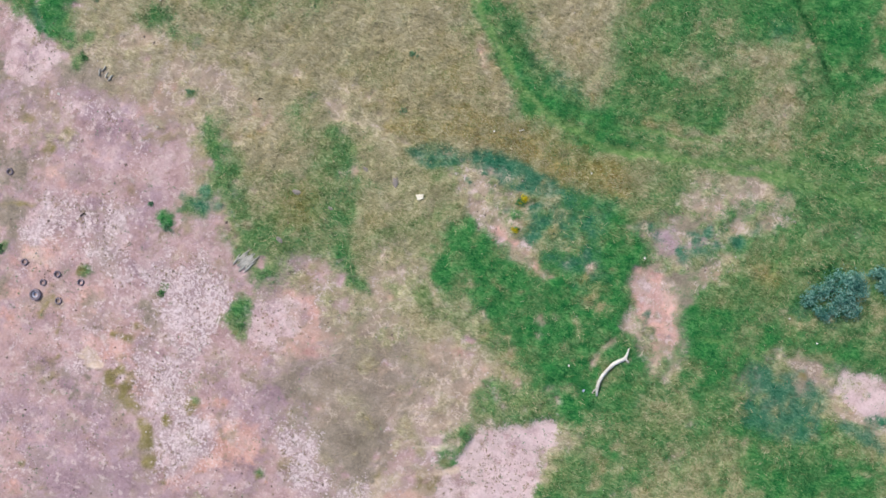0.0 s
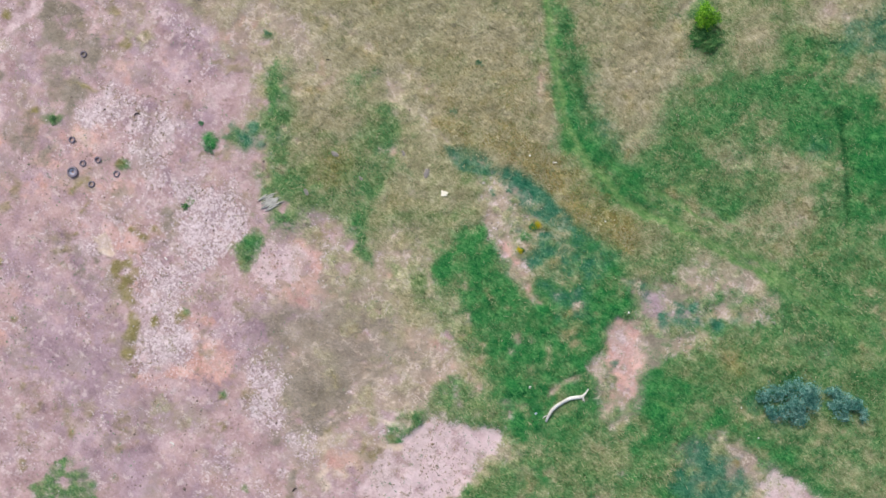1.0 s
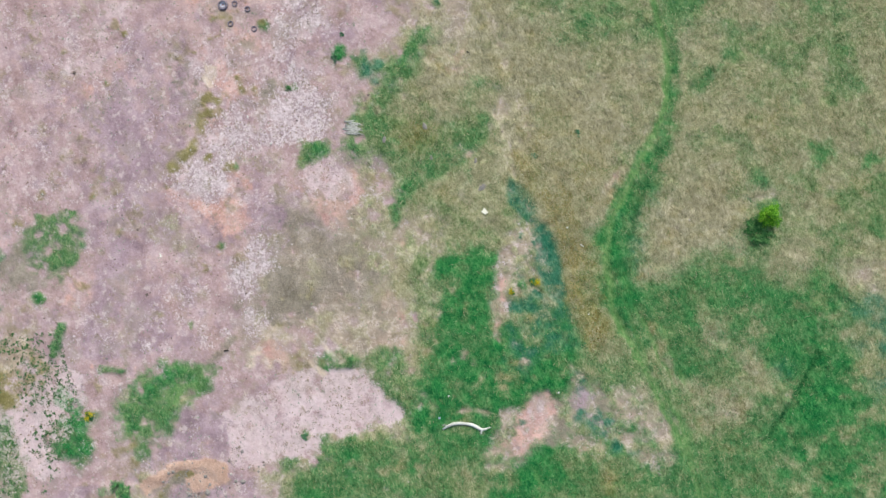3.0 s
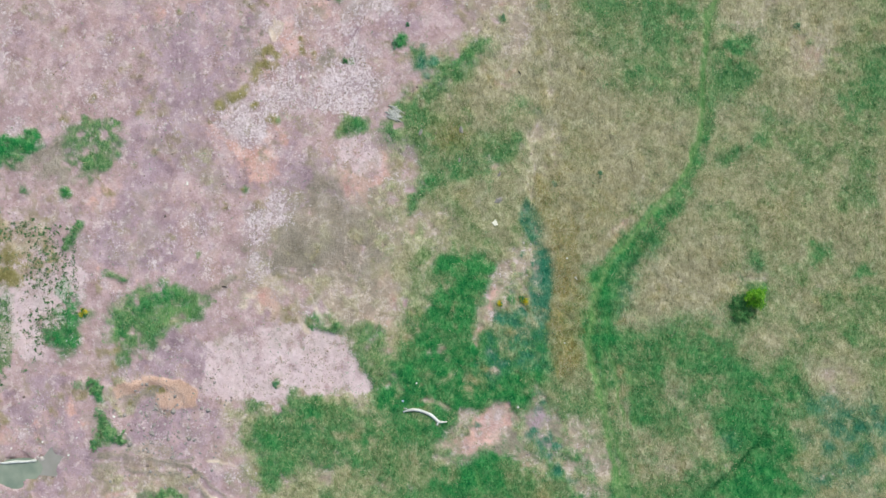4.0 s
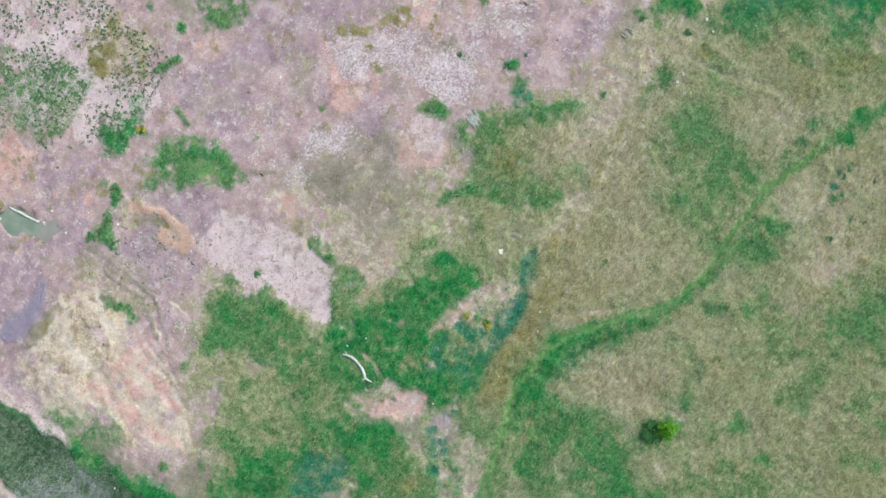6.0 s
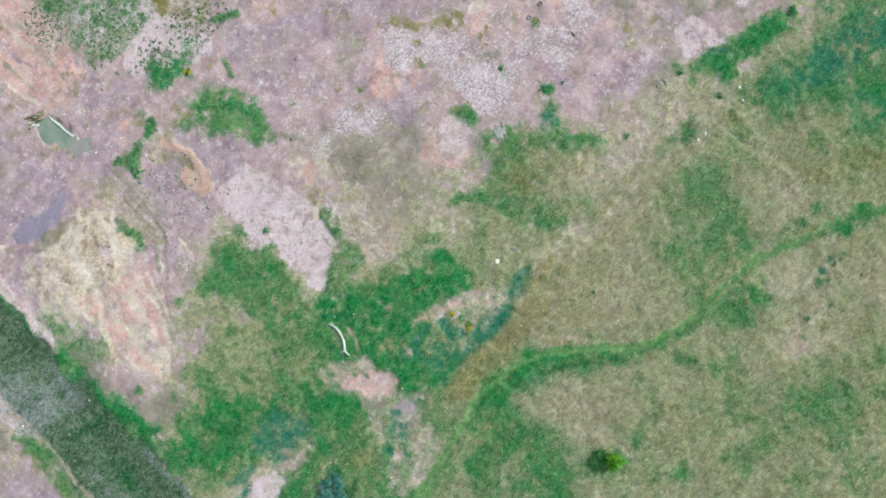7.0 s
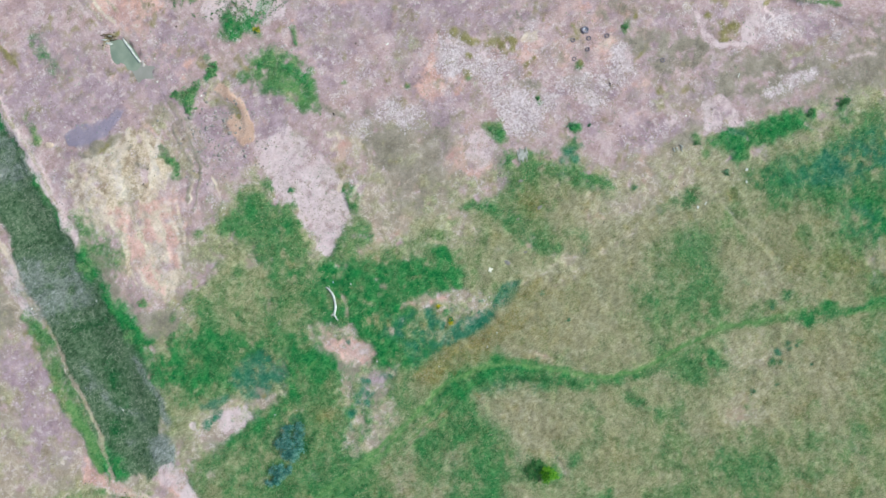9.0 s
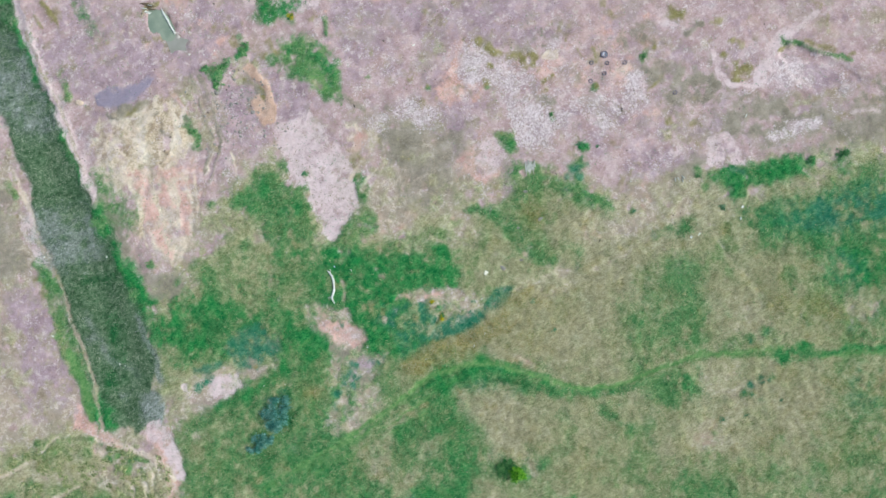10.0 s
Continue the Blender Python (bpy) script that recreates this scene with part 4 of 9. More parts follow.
patch("olive", 0.91, 0.85, 7.1, 9.4, 11.3, 8.1, 15.8, 8.3, 17.7, 8.4, 17.9, 6.0, 14.9, 5.5, 12.1, 5.9, 9.3, 7.6)
patch("amber", 0.91, 0.60, 14.6, 8.0, 17.1, 8.8, 18.5, 6.4, 15.6, 5.5)
dabs("amber", 0.52, 0.42, 0.60, 12.4, 6.6, 10.9, 6.9, 13.5, 4.8)
dabs("forest", 0.36, 0.29, 0.70, 12.2, 4.6, 13.2, 8.8)
trail("forest", 0.47, 0.37, 0.50, 13.8, 10.3, 16.6, 10.1)
patch("lush", 0.91, 0.60, 12.7, 11.9, 14.6, 12.6, 16.4, 10.7, 13.9, 10.1)
patch("lush", 1.83, 0.60, 21.8, 26.1, 26.7, 28.8, 29.6, 24.4, 27.1, 22.9, 23.5, 22.8)
dabs("teal", 0.83, 0.66, 0.60, 26.2, 24.2)
patch("lush", 1.60, 0.70, 26.1, 30.8, 42.0, 36.0, 48.2, 17.2, 39.2, 14.2, 33.7, 19.2, 30.8, 23.0)
patch("meadow", 3.43, 0.50, 33.6, 19.2, 43.1, 23.5, 45.4, 16.3, 39.0, 14.1)
trail("forest", 0.21, 0.17, 0.95, 26.0, 28.6, 28.3, 25.9, 30.1, 23.5, 32.3, 20.9)
dabs("olive", 1.45, 1.16, 0.50, 36.7, 17.6, 34.7, 18.4)
patch("tan", 1.14, 0.75, 19.2, 21.3, 22.3, 22.9, 24.4, 22.0, 27.5, 23.7, 29.3, 23.1, 29.5, 21.0, 28.6, 20.3, 25.0, 20.1, 22.9, 19.8, 20.9, 17.7, 18.2, 17.8)
patch("tan", 1.14, 0.75, 26.3, 19.0, 29.0, 20.4, 30.2, 18.6, 30.1, 15.9, 30.0, 13.2, 26.8, 13.1, 24.6, 13.4, 24.8, 16.1)
trail("tan", 0.67, 0.54, 0.70, 24.3, 12.7, 21.5, 12.9, 19.9, 12.9)
trail("thatch", 0.47, 0.37, 0.50, 20.6, 18.7, 22.2, 20.5)
trail("thatch", 0.42, 0.33, 0.50, 28.3, 16.3, 29.0, 18.1)
trail("straw", 0.78, 0.62, 0.60, 16.6, 18.6, 18.6, 18.4)
trail("olive", 0.36, 0.29, 0.60, 12.7, 22.1, 14.4, 18.8, 16.4, 15.6)
dabs("straw", 0.67, 0.54, 0.60, 16.0, 11.9, 17.9, 12.5, 12.7, 14.9, 11.5, 21.7)
trail("straw", 0.67, 0.54, 0.50, 18.9, 14.2, 20.6, 11.5)
trail("palegreen", 0.26, 0.21, 0.60, 14.1, 9.3, 17.2, 9.7, 21.2, 10.5, 26.3, 11.3, 31.3, 12.0, 35.0, 11.9, 40.5, 12.6)
trail("palegreen", 0.16, 0.15, 0.75, -0.4, 18.3, 1.2, 16.0, 3.6, 13.0, 5.8, 11.5, 8.3, 10.4, 12.4, 9.6, 16.3, 9.3)
# bare pink ground
patch("chalk", 0.79, 0.75, -34.8, -11.9, -32.6, -10.8, -27.7, -9.9, -24.7, -10.0, -24.6, -11.8, -28.8, -13.3, -30.9, -14.0, -31.7, -16.5, -33.8, -16.9, -34.5, -16.0, -32.8, -14.6)
patch("chalk", 0.53, 0.60, -34.4, -15.4, -31.0, -13.7, -31.3, -16.0, -33.5, -16.4)
trail("moss_and_shade", 0.31, 0.25, 0.55, -37.3, -13.9, -34.2, -12.9)
trail("peach", 0.93, 0.75, 0.50, -33.8, -9.2, -31.1, -10.1)
dabs("greygrass_and_shade", 0.73, 0.58, 0.60, -37.6, -10.6, -26.3, -8.1, -35.7, -16.7)
trail("mauve", 0.73, 0.58, 0.60, -28.5, -10.8, -26.6, -14.1, -22.6, -15.6)
trail("cream", 0.73, 0.47, 0.40, -33.5, -18.0, -30.2, -17.3)
patch("peach", 1.59, 0.35, -38.0, -18.6, -27.9, -13.9, -24.9, -15.7, -24.3, -20.7, -30.0, -24.4, -35.1, -26.2)
dabs("weedy", 0.47, 0.37, 0.60, -27.0, -17.5)
patch("chalk", 0.71, 0.90, -19.9, -14.1, -18.2, -14.0, -15.0, -13.5, -13.1, -15.1, -13.3, -17.9, -14.7, -20.6, -15.8, -22.1, -18.1, -20.7, -19.3, -18.9, -18.7, -17.0)
trail("chalk", 0.42, 0.33, 0.70, -20.9, -16.0, -20.6, -13.7, -20.4, -12.5)
dabs("weedy", 0.47, 0.37, 0.55, -20.0, -8.1, -18.6, -8.5)
dabs("teal", 0.47, 0.37, 0.60, -19.6, -7.6, -18.6, -8.0, -18.1, -7.5)
dabs("teal", 0.26, 0.21, 0.50, -20.7, -8.8, -19.8, -9.6, -17.4, -7.3)
dabs("lush", 0.36, 0.29, 0.70, -21.4, -10.5)
dabs("weedy", 0.47, 0.37, 0.50, -22.3, -10.0, -21.5, -9.5)
dabs("weedy", 0.26, 0.21, 0.70, -19.7, -16.0, -18.6, -17.4)
dabs("lush", 0.52, 0.42, 0.65, -11.9, -15.3, -12.7, -15.3)
dabs("weedy", 0.73, 0.58, 0.60, -12.5, -16.4)
dabs("olive", 0.57, 0.46, 0.60, -12.9, -17.0, -11.5, -17.6)
trail("greygrass_and_shade", 0.67, 0.54, 0.50, -21.1, -18.4, -19.3, -20.0)
patch("olive", 1.14, 0.75, -18.1, -3.8, -15.8, -3.1, -14.3, -7.0, -13.1, -8.8, -11.5, -10.0, -12.1, -11.9, -13.8, -11.9, -13.5, -9.6, -15.5, -8.1)
patch("straw", 1.37, 0.70, -15.8, -2.5, -10.7, -0.8, -9.7, -3.3, -11.5, -5.6, -14.2, -6.0)
patch("olive", 1.37, 0.65, -14.1, -6.5, -9.8, -3.3, -6.5, -5.4, -6.3, -7.6, -9.6, -11.0, -12.3, -9.8)
dabs("meadow", 0.67, 0.54, 0.65, -11.4, -3.5, -11.1, -11.5, -10.2, -12.1, -9.0, -8.0)
patch("soil", 0.62, 0.90, -10.0, -10.1, -8.3, -8.4, -5.4, -8.9, -4.2, -10.2, -6.1, -11.5, -8.9, -11.4)
dabs("mauve", 0.73, 0.58, 0.50, -8.5, -9.4)
trail("chalk", 0.83, 0.66, 0.55, -8.6, -13.9, -4.8, -14.9, -8.9, -16.2)
patch("meadow", 1.60, 0.45, -9.9, -0.6, -7.7, -0.4, -5.1, -1.2, -4.9, -5.0, -5.2, -7.3, -7.7, -7.0, -9.4, -3.7)
dabs("meadow", 0.52, 0.42, 0.60, -6.9, -4.4, -5.6, -4.6, -4.7, -0.9)
trail("meadow", 0.52, 0.42, 0.75, -5.1, -7.8, -3.5, -9.3, -1.5, -9.9)
trail("olive", 0.67, 0.54, 0.60, -3.2, -5.5, -0.1, -3.3, 3.0, -0.6)
trail("greygrass_and_shade", 0.62, 0.50, 0.50, -4.6, -3.1, -0.8, -1.2)
patch("thatch", 1.24, 0.65, -3.5, -6.1, 0.6, -5.3, 3.5, -7.0, 2.4, -10.1, -0.3, -12.2, -2.3, -9.6)
dabs("peach", 0.52, 0.42, 0.60, 3.8, -7.9, 0.7, -10.1)
patch("straw", 1.60, 0.70, 1.4, -10.5, 6.4, -9.3, 10.3, -10.6, 4.4, -12.7)
# the trodden triangle and the green round it
patch("lush", 0.80, 0.90, 2.1, -5.0, 3.7, -3.0, 4.1, -1.5, 5.3, -1.0, 7.7, -2.0, 9.6, -2.7, 11.5, -3.4, 14.0, -3.6, 12.3, -1.1, 11.0, -0.5, 10.0, 0.0, 10.7, 2.1, 12.0, 3.6, 12.7, 4.9, 18.1, 5.7, 19.9, 3.6, 21.0, 1.8, 20.8, 0.1, 20.5, -1.6, 21.1, -4.6, 20.0, -9.3, 21.5, -13.0, 21.9, -16.2, 20.2, -15.8, 18.1, -14.4, 15.3, -12.6, 13.9, -11.5, 12.1, -9.9, 9.0, -8.8, 5.9, -7.7, 3.9, -6.8)
dabs("meadow", 1.14, 0.91, 0.50, 8.3, -6.8, 11.4, -7.9, 15.8, 1.2, 7.2, -8.3, 11.1, -10.2, 16.8, -9.3)
trail("olive", 0.62, 0.50, 0.60, 2.6, -7.9, 4.3, -9.4, 6.6, -9.8, 9.4, -9.9)
dabs("olive", 0.62, 0.50, 0.50, 15.6, -4.3, 19.3, -7.3, 15.5, -6.5, 9.5, -7.0)
patch("teal", 1.24, 0.45, 14.6, -1.4, 17.1, 0.6, 19.1, -2.0, 17.4, -4.8)
dabs("thatch", 0.52, 0.42, 0.55, 14.6, -1.5, 14.6, -7.6, 17.3, -1.4)
dabs("amber", 0.67, 0.54, 0.60, 12.3, 0.5, 13.2, 1.9)
patch("thatch", 0.53, 0.90, 0.7, 3.2, 3.4, 4.1, 5.7, 3.8, 7.6, 3.9, 9.0, 2.9, 10.3, 3.4, 12.3, 3.7, 10.2, 1.9, 9.2, -1.1, 11.4, -0.8, 12.6, -2.6, 14.0, -3.3, 13.3, -3.9, 11.5, -3.4, 9.6, -2.7, 8.4, -2.2, 5.7, -0.8, 3.7, 0.8, 2.4, 2.1)
patch("thatch", 0.62, 0.55, 4.9, 2.9, 8.8, 2.9, 8.7, -0.1, 6.9, 0.3)
dabs("pale", 0.47, 0.31, 0.70, 3.5, 3.0, 6.3, -1.1, 8.3, -1.7, 4.7, 1.8, 11.1, -1.5)
patch("teal", 0.35, 0.95, -2.5, 3.8, -0.7, 4.9, 3.0, 5.3, 5.0, 5.8, 7.7, 5.9, 11.3, 5.4, 12.6, 4.4, 10.2, 3.5, 7.9, 3.0, 5.5, 3.6, 4.1, 3.8, 2.9, 3.9, 0.7, 2.5, -1.2, 2.4)
dabs("thatch", 0.36, 0.29, 0.55, 1.3, 4.1, 5.4, 4.1, -1.4, 3.0)
patch("teal", 0.53, 0.80, 9.7, 0.6, 10.5, 2.6, 13.6, 3.2, 13.6, 1.5, 11.7, 0.8, 11.2, -1.0, 10.1, -0.9)
dabs("meadow", 0.47, 0.37, 0.80, 8.8, 1.0)
dabs("teal", 0.36, 0.29, 0.70, 6.2, 2.3, 4.6, 3.9)
trail("thatch", 0.26, 0.21, 0.80, 20.0, -9.3, 20.4, -7.5, 21.0, -6.6)
trail("thatch", 0.26, 0.21, 0.60, 20.0, -9.8, 20.0, -8.4)
dabs("thatch", 0.36, 0.29, 0.50, 21.7, -9.7, 22.8, -8.2)
# the bare patch east of the branch
patch("thatch", 0.62, 0.90, 21.2, 5.8, 23.4, 10.3, 27.8, 11.9, 31.7, 11.1, 33.3, 9.5, 32.7, 8.2, 29.9, 7.1, 28.4, 5.5, 28.7, 3.0, 27.9, 0.5, 25.3, -1.0, 27.0, -2.5, 27.2, -4.6, 27.1, -7.9, 26.1, -9.9, 24.6, -8.8, 22.7, -6.2, 21.3, -6.2, 20.9, -4.2, 21.5, -2.9, 20.6, -1.6, 20.7, -0.4, 21.8, 1.0, 20.7, 2.8, 18.9, 3.3, 20.6, 4.4)
patch("peach", 0.53, 0.80, 20.5, -0.7, 21.9, 0.6, 23.4, 0.5, 24.4, -1.7, 25.6, -2.2, 23.3, -3.3, 21.5, -2.9, 20.7, -2.1)
dabs("pale", 0.62, 0.42, 0.60, 21.9, -1.0, 22.7, -2.3, 24.8, -5.4)
dabs("greygrass_and_shade", 0.73, 0.58, 0.70, 24.9, -0.2, 25.8, 0.9, 24.0, 0.8, 26.3, 9.7)
patch("mauve", 0.62, 0.75, 22.5, 4.5, 26.5, 6.0, 27.7, 4.3, 25.1, 2.7, 23.0, 0.9, 21.8, 2.6)
dabs("peach", 0.67, 0.53, 0.90, 27.9, 1.8, 28.4, 3.1)
dabs("soil", 0.47, 0.37, 0.80, 22.0, 5.0, 26.2, 2.1)
dabs("teal", 0.36, 0.29, 0.80, 19.9, 3.5, 22.1, 3.4, 24.4, 4.5, 25.8, 5.1, 24.1, 3.0, 26.8, 4.2)
dabs("teal", 0.83, 0.62, 0.90, 28.6, 4.6)
trail("teal", 0.52, 0.42, 0.55, 24.7, 2.1, 26.3, 3.7)
dabs("meadow", 0.62, 0.50, 0.60, 28.4, 8.8, 30.6, 6.3, 26.6, 6.3, 20.4, 6.6)
dabs("teal", 0.57, 0.46, 0.60, 23.2, -4.6, 30.0, 7.2)
trail("pale", 0.26, 0.21, 0.60, 29.1, 9.1, 30.8, 8.8, 32.6, 8.6)
dabs("pale", 0.36, 0.26, 0.60, 26.0, 8.3)
trail("tan", 0.83, 0.66, 0.75, 34.5, 8.7, 37.8, 8.2, 40.2, 8.0)
patch("olive", 1.14, 0.85, 17.5, 5.9, 19.9, 6.5, 21.7, 9.2, 23.4, 10.4, 21.6, 6.4, 19.5, 4.7)
patch("olive", 1.37, 0.85, 28.7, 2.9, 30.6, 5.2, 34.5, 6.0, 34.3, 3.3, 34.4, 0.1, 27.7, -2.3, 28.1, -0.0)
dabs("amber", 1.14, 0.91, 0.50, 31.6, 3.4)
patch("meadow", 1.37, 0.85, 31.2, 12.5, 40.5, 12.4, 44.9, 8.6, 38.3, 6.8, 34.8, 6.6, 32.9, 9.2)
patch("meadow", 1.14, 0.80, 34.9, 1.3, 44.5, 3.6, 45.7, -0.2, 37.7, -2.0)
patch("lush", 1.14, 0.80, 26.2, -1.7, 31.6, -0.9, 35.5, -0.1, 35.3, -2.8, 32.9, -8.0, 30.7, -10.8, 28.2, -9.6, 27.4, -5.6)
patch("lush", 1.37, 0.70, 37.1, -2.1, 44.1, -0.1, 47.9, -0.4, 44.7, -2.1, 40.5, -3.0)
dabs("olive", 0.83, 0.66, 0.60, 33.3, -1.8, 42.8, 1.0)
# pink ground in the west
trail("moss_and_shade", 0.52, 0.42, 0.55, -19.9, -26.3, -18.6, -27.6)
trail("moss_and_shade", 0.47, 0.37, 0.55, -17.0, -29.1, -16.1, -30.5, -15.4, -32.5)
dabs("moss_and_shade", 0.47, 0.37, 0.55, -21.6, -26.3, -13.6, -25.2, -27.1, -36.2)
dabs("weedy", 0.26, 0.21, 0.60, -13.2, -24.7, -27.5, -36.0, -5.6, -29.4)
trail("moss_and_shade", 0.26, 0.21, 0.60, -10.5, -26.7, -8.5, -29.5)
patch("greygrass_and_shade", 1.06, 0.65, -26.6, -27.1, -22.6, -25.6, -20.7, -27.2, -21.6, -29.8, -23.9, -30.0)
dabs("cream", 0.67, 0.36, 0.80, -24.1, -25.0)
patch("peach", 1.24, 0.70, -27.7, -24.1, -20.8, -21.1, -18.5, -25.3, -21.8, -24.3, -25.8, -24.6)
trail("chalk", 0.83, 0.66, 0.45, -18.8, -23.2, -15.4, -23.1, -13.8, -25.8, -16.0, -27.7)
patch("chalk", 0.88, 0.50, -15.7, -28.7, -12.5, -26.5, -9.6, -28.2, -9.7, -31.0, -13.3, -32.3, -15.5, -30.9)
patch("mauve", 1.59, 0.80, -23.3, -33.2, -16.5, -31.3, -14.2, -35.8, -22.0, -39.8, -23.4, -36.0)
trail("chalk", 0.36, 0.29, 0.60, -28.4, -33.3, -25.7, -32.6)
dabs("chalk", 1.14, 0.91, 0.60, -28.0, -37.7)
trail("chalk", 0.62, 0.50, 0.50, -10.0, -17.8, -8.0, -19.9)
patch("thatch", 1.24, 0.65, -8.1, -19.9, -4.4, -18.6, -2.0, -22.7, -5.1, -23.8)
trail("chalk", 0.67, 0.54, 0.60, -4.7, -24.8, -0.9, -28.9)
patch("soil", 1.06, 0.70, -12.4, -22.0, -8.5, -20.1, -6.5, -24.3, -9.8, -26.0)
patch("peach", 1.06, 0.60, -9.6, -27.0, -7.1, -26.1, -6.0, -27.3, -8.5, -28.2)
patch("soil", 0.71, 0.80, -7.4, -15.7, -3.2, -14.8, -3.1, -16.5, -5.3, -18.4)
patch("moss_and_shade", 0.88, 0.60, -1.1, -14.7, 4.4, -12.7, 5.0, -14.2, 1.2, -16.1)
patch("thatch", 1.24, 0.75, -3.8, -17.8, 8.1, -14.1, 10.5, -16.0, 10.1, -19.4, 2.3, -22.2, -2.1, -22.7)
dabs("greygrass_and_shade", 1.35, 1.08, 0.60, -1.2, -19.1, 3.0, -18.1, 3.0, -25.8)
trail("cream", 0.16, 0.15, 0.55, 8.0, -13.6, 9.3, -15.9, 9.0, -18.2, 8.2, -20.6)
trail("cream", 0.16, 0.15, 0.55, 9.1, -16.5, 7.4, -18.2)
trail("cream", 0.16, 0.15, 0.50, 4.8, -20.2, 8.9, -19.3)
trail("cream", 0.16, 0.15, 0.50, 3.1, -21.8, 6.6, -22.2, 10.0, -21.0)
patch("peach", 1.24, 0.50, 4.3, -12.7, 7.5, -12.2, 11.1, -13.1, 13.4, -13.3, 10.5, -16.0, 8.4, -14.6)
patch("olive", 0.91, 0.85, 10.7, -15.9, 13.6, -14.2, 16.8, -13.7, 18.9, -15.2, 16.7, -17.0, 13.2, -17.8, 10.7, -18.1)
dabs("meadow", 0.47, 0.37, 0.70, 10.7, -16.1, 17.7, -15.2, 14.4, -16.4)
trail("meadow", 0.52, 0.42, 0.85, 11.1, -20.7, 11.0, -19.1)
dabs("peach", 0.42, 0.33, 0.85, 14.0, -13.8, 17.2, -13.0, 18.1, -14.0)
patch("pale", 0.26, 0.97, 11.7, -19.0, 13.3, -17.9, 18.8, -15.9, 19.7, -17.5, 17.6, -18.9, 18.6, -20.7, 18.7, -23.2, 10.2, -26.3, 10.6, -22.9, 12.5, -20.2)
trail("cream", 0.36, 0.29, 0.50, 3.4, -27.3, 6.6, -25.1, 11.3, -22.8)
dabs("thatch", 0.47, 0.37, 0.70, 17.5, -18.4, 18.6, -19.2)
patch("olive", 0.80, 0.95, 18.4, -21.3, 20.7, -18.8, 23.7, -18.3, 26.6, -24.1, 19.6, -26.7)
dabs("amber", 0.73, 0.58, 0.40, 19.8, -21.2, 22.5, -19.7)
dabs("greygrass_and_shade", 0.57, 0.46, 0.60, 20.3, -17.2, 20.9, -15.9)
dabs("moss_and_shade", 0.31, 0.25, 0.60, 8.5, -22.4, 10.1, -22.1)
# south of the branch
patch("olive", 1.03, 0.80, 22.9, -11.6, 25.4, -9.6, 28.5, -9.0, 30.3, -11.1, 29.5, -13.5, 26.7, -13.4, 25.2, -15.0, 22.1, -15.6, 22.4, -13.3)
dabs("straw", 0.88, 0.71, 0.60, 26.2, -10.4, 24.6, -14.6, 23.2, -14.0, 28.1, -11.2)
patch("teal", 0.79, 0.80, 33.1, -7.4, 35.7, -5.8, 38.9, -5.8, 41.0, -7.2, 40.7, -9.4, 37.0, -10.8, 34.1, -10.2)
dabs("greygrass_and_shade", 0.83, 0.66, 0.35, 34.9, -7.4, 38.8, -7.1)
trail("teal", 0.57, 0.46, 0.70, 42.9, -7.0, 46.4, -7.9)
patch("peach", 0.35, 0.80, 39.6, -4.5, 41.9, -4.2, 42.6, -2.8, 44.6, -2.6, 49.4, -1.9, 50.4, -5.0, 45.9, -6.5, 43.3, -6.4, 41.5, -5.9)
patch("pale", 0.47, 0.55, 39.6, -4.5, 41.9, -4.2, 42.6, -2.8, 44.6, -2.6, 49.4, -1.9, 50.4, -5.0, 45.9, -6.5, 43.3, -6.4, 41.5, -5.9)
dabs("teal", 0.26, 0.21, 0.60, 40.5, -4.6, 42.1, -4.8, 43.9, -3.9, 40.7, -5.9)
trail("thatch", 0.52, 0.42, 0.65, 36.0, -3.6, 37.9, -5.6)
patch("thatch", 0.79, 0.50, 31.8, -7.8, 33.5, -5.1, 35.5, -3.3, 34.1, -6.9)
trail("palegreen", 0.10, 0.15, 0.70, 28.0, -4.0, 30.8, -3.8, 34.1, -4.2)
patch("lush", 1.60, 0.75, 33.8, -10.9, 39.9, -10.2, 46.1, -10.1, 50.7, -15.2, 38.3, -19.7, 35.7, -15.0)
trail("forest", 0.93, 0.75, 0.40, 36.2, -12.0, 39.3, -11.9, 42.4, -13.4)
dabs("thatch", 0.62, 0.50, 0.70, 29.2, -15.3, 29.4, -16.7, 29.9, -11.6)
patch("olive", 1.37, 0.60, 22.0, -16.7, 27.9, -13.5, 28.8, -17.5, 23.3, -18.9)
dabs("lush", 0.88, 0.71, 0.80, 26.6, -17.7, 23.5, -16.1, 29.7, -9.1)
patch("straw", 1.60, 0.50, 29.7, -14.5, 34.3, -12.3, 36.5, -17.2, 31.3, -19.1)
patch("thatch", 0.79, 0.75, 21.6, -20.3, 23.4, -19.3, 26.1, -19.4, 30.5, -22.6, 22.9, -25.5)
dabs("straw", 0.83, 0.66, 0.50, 44.1, -9.2, 45.5, -9.8)
# willow ground, shade below the crowns painted in the darkest green
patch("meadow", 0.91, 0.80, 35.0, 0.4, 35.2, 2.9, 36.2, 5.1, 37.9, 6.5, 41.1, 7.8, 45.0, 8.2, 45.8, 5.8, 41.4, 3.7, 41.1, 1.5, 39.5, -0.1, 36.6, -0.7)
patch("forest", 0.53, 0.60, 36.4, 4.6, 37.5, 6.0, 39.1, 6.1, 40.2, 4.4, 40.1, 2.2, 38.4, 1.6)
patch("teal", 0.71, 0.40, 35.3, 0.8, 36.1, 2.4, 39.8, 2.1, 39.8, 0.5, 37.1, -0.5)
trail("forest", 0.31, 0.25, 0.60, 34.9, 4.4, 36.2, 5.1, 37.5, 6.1)
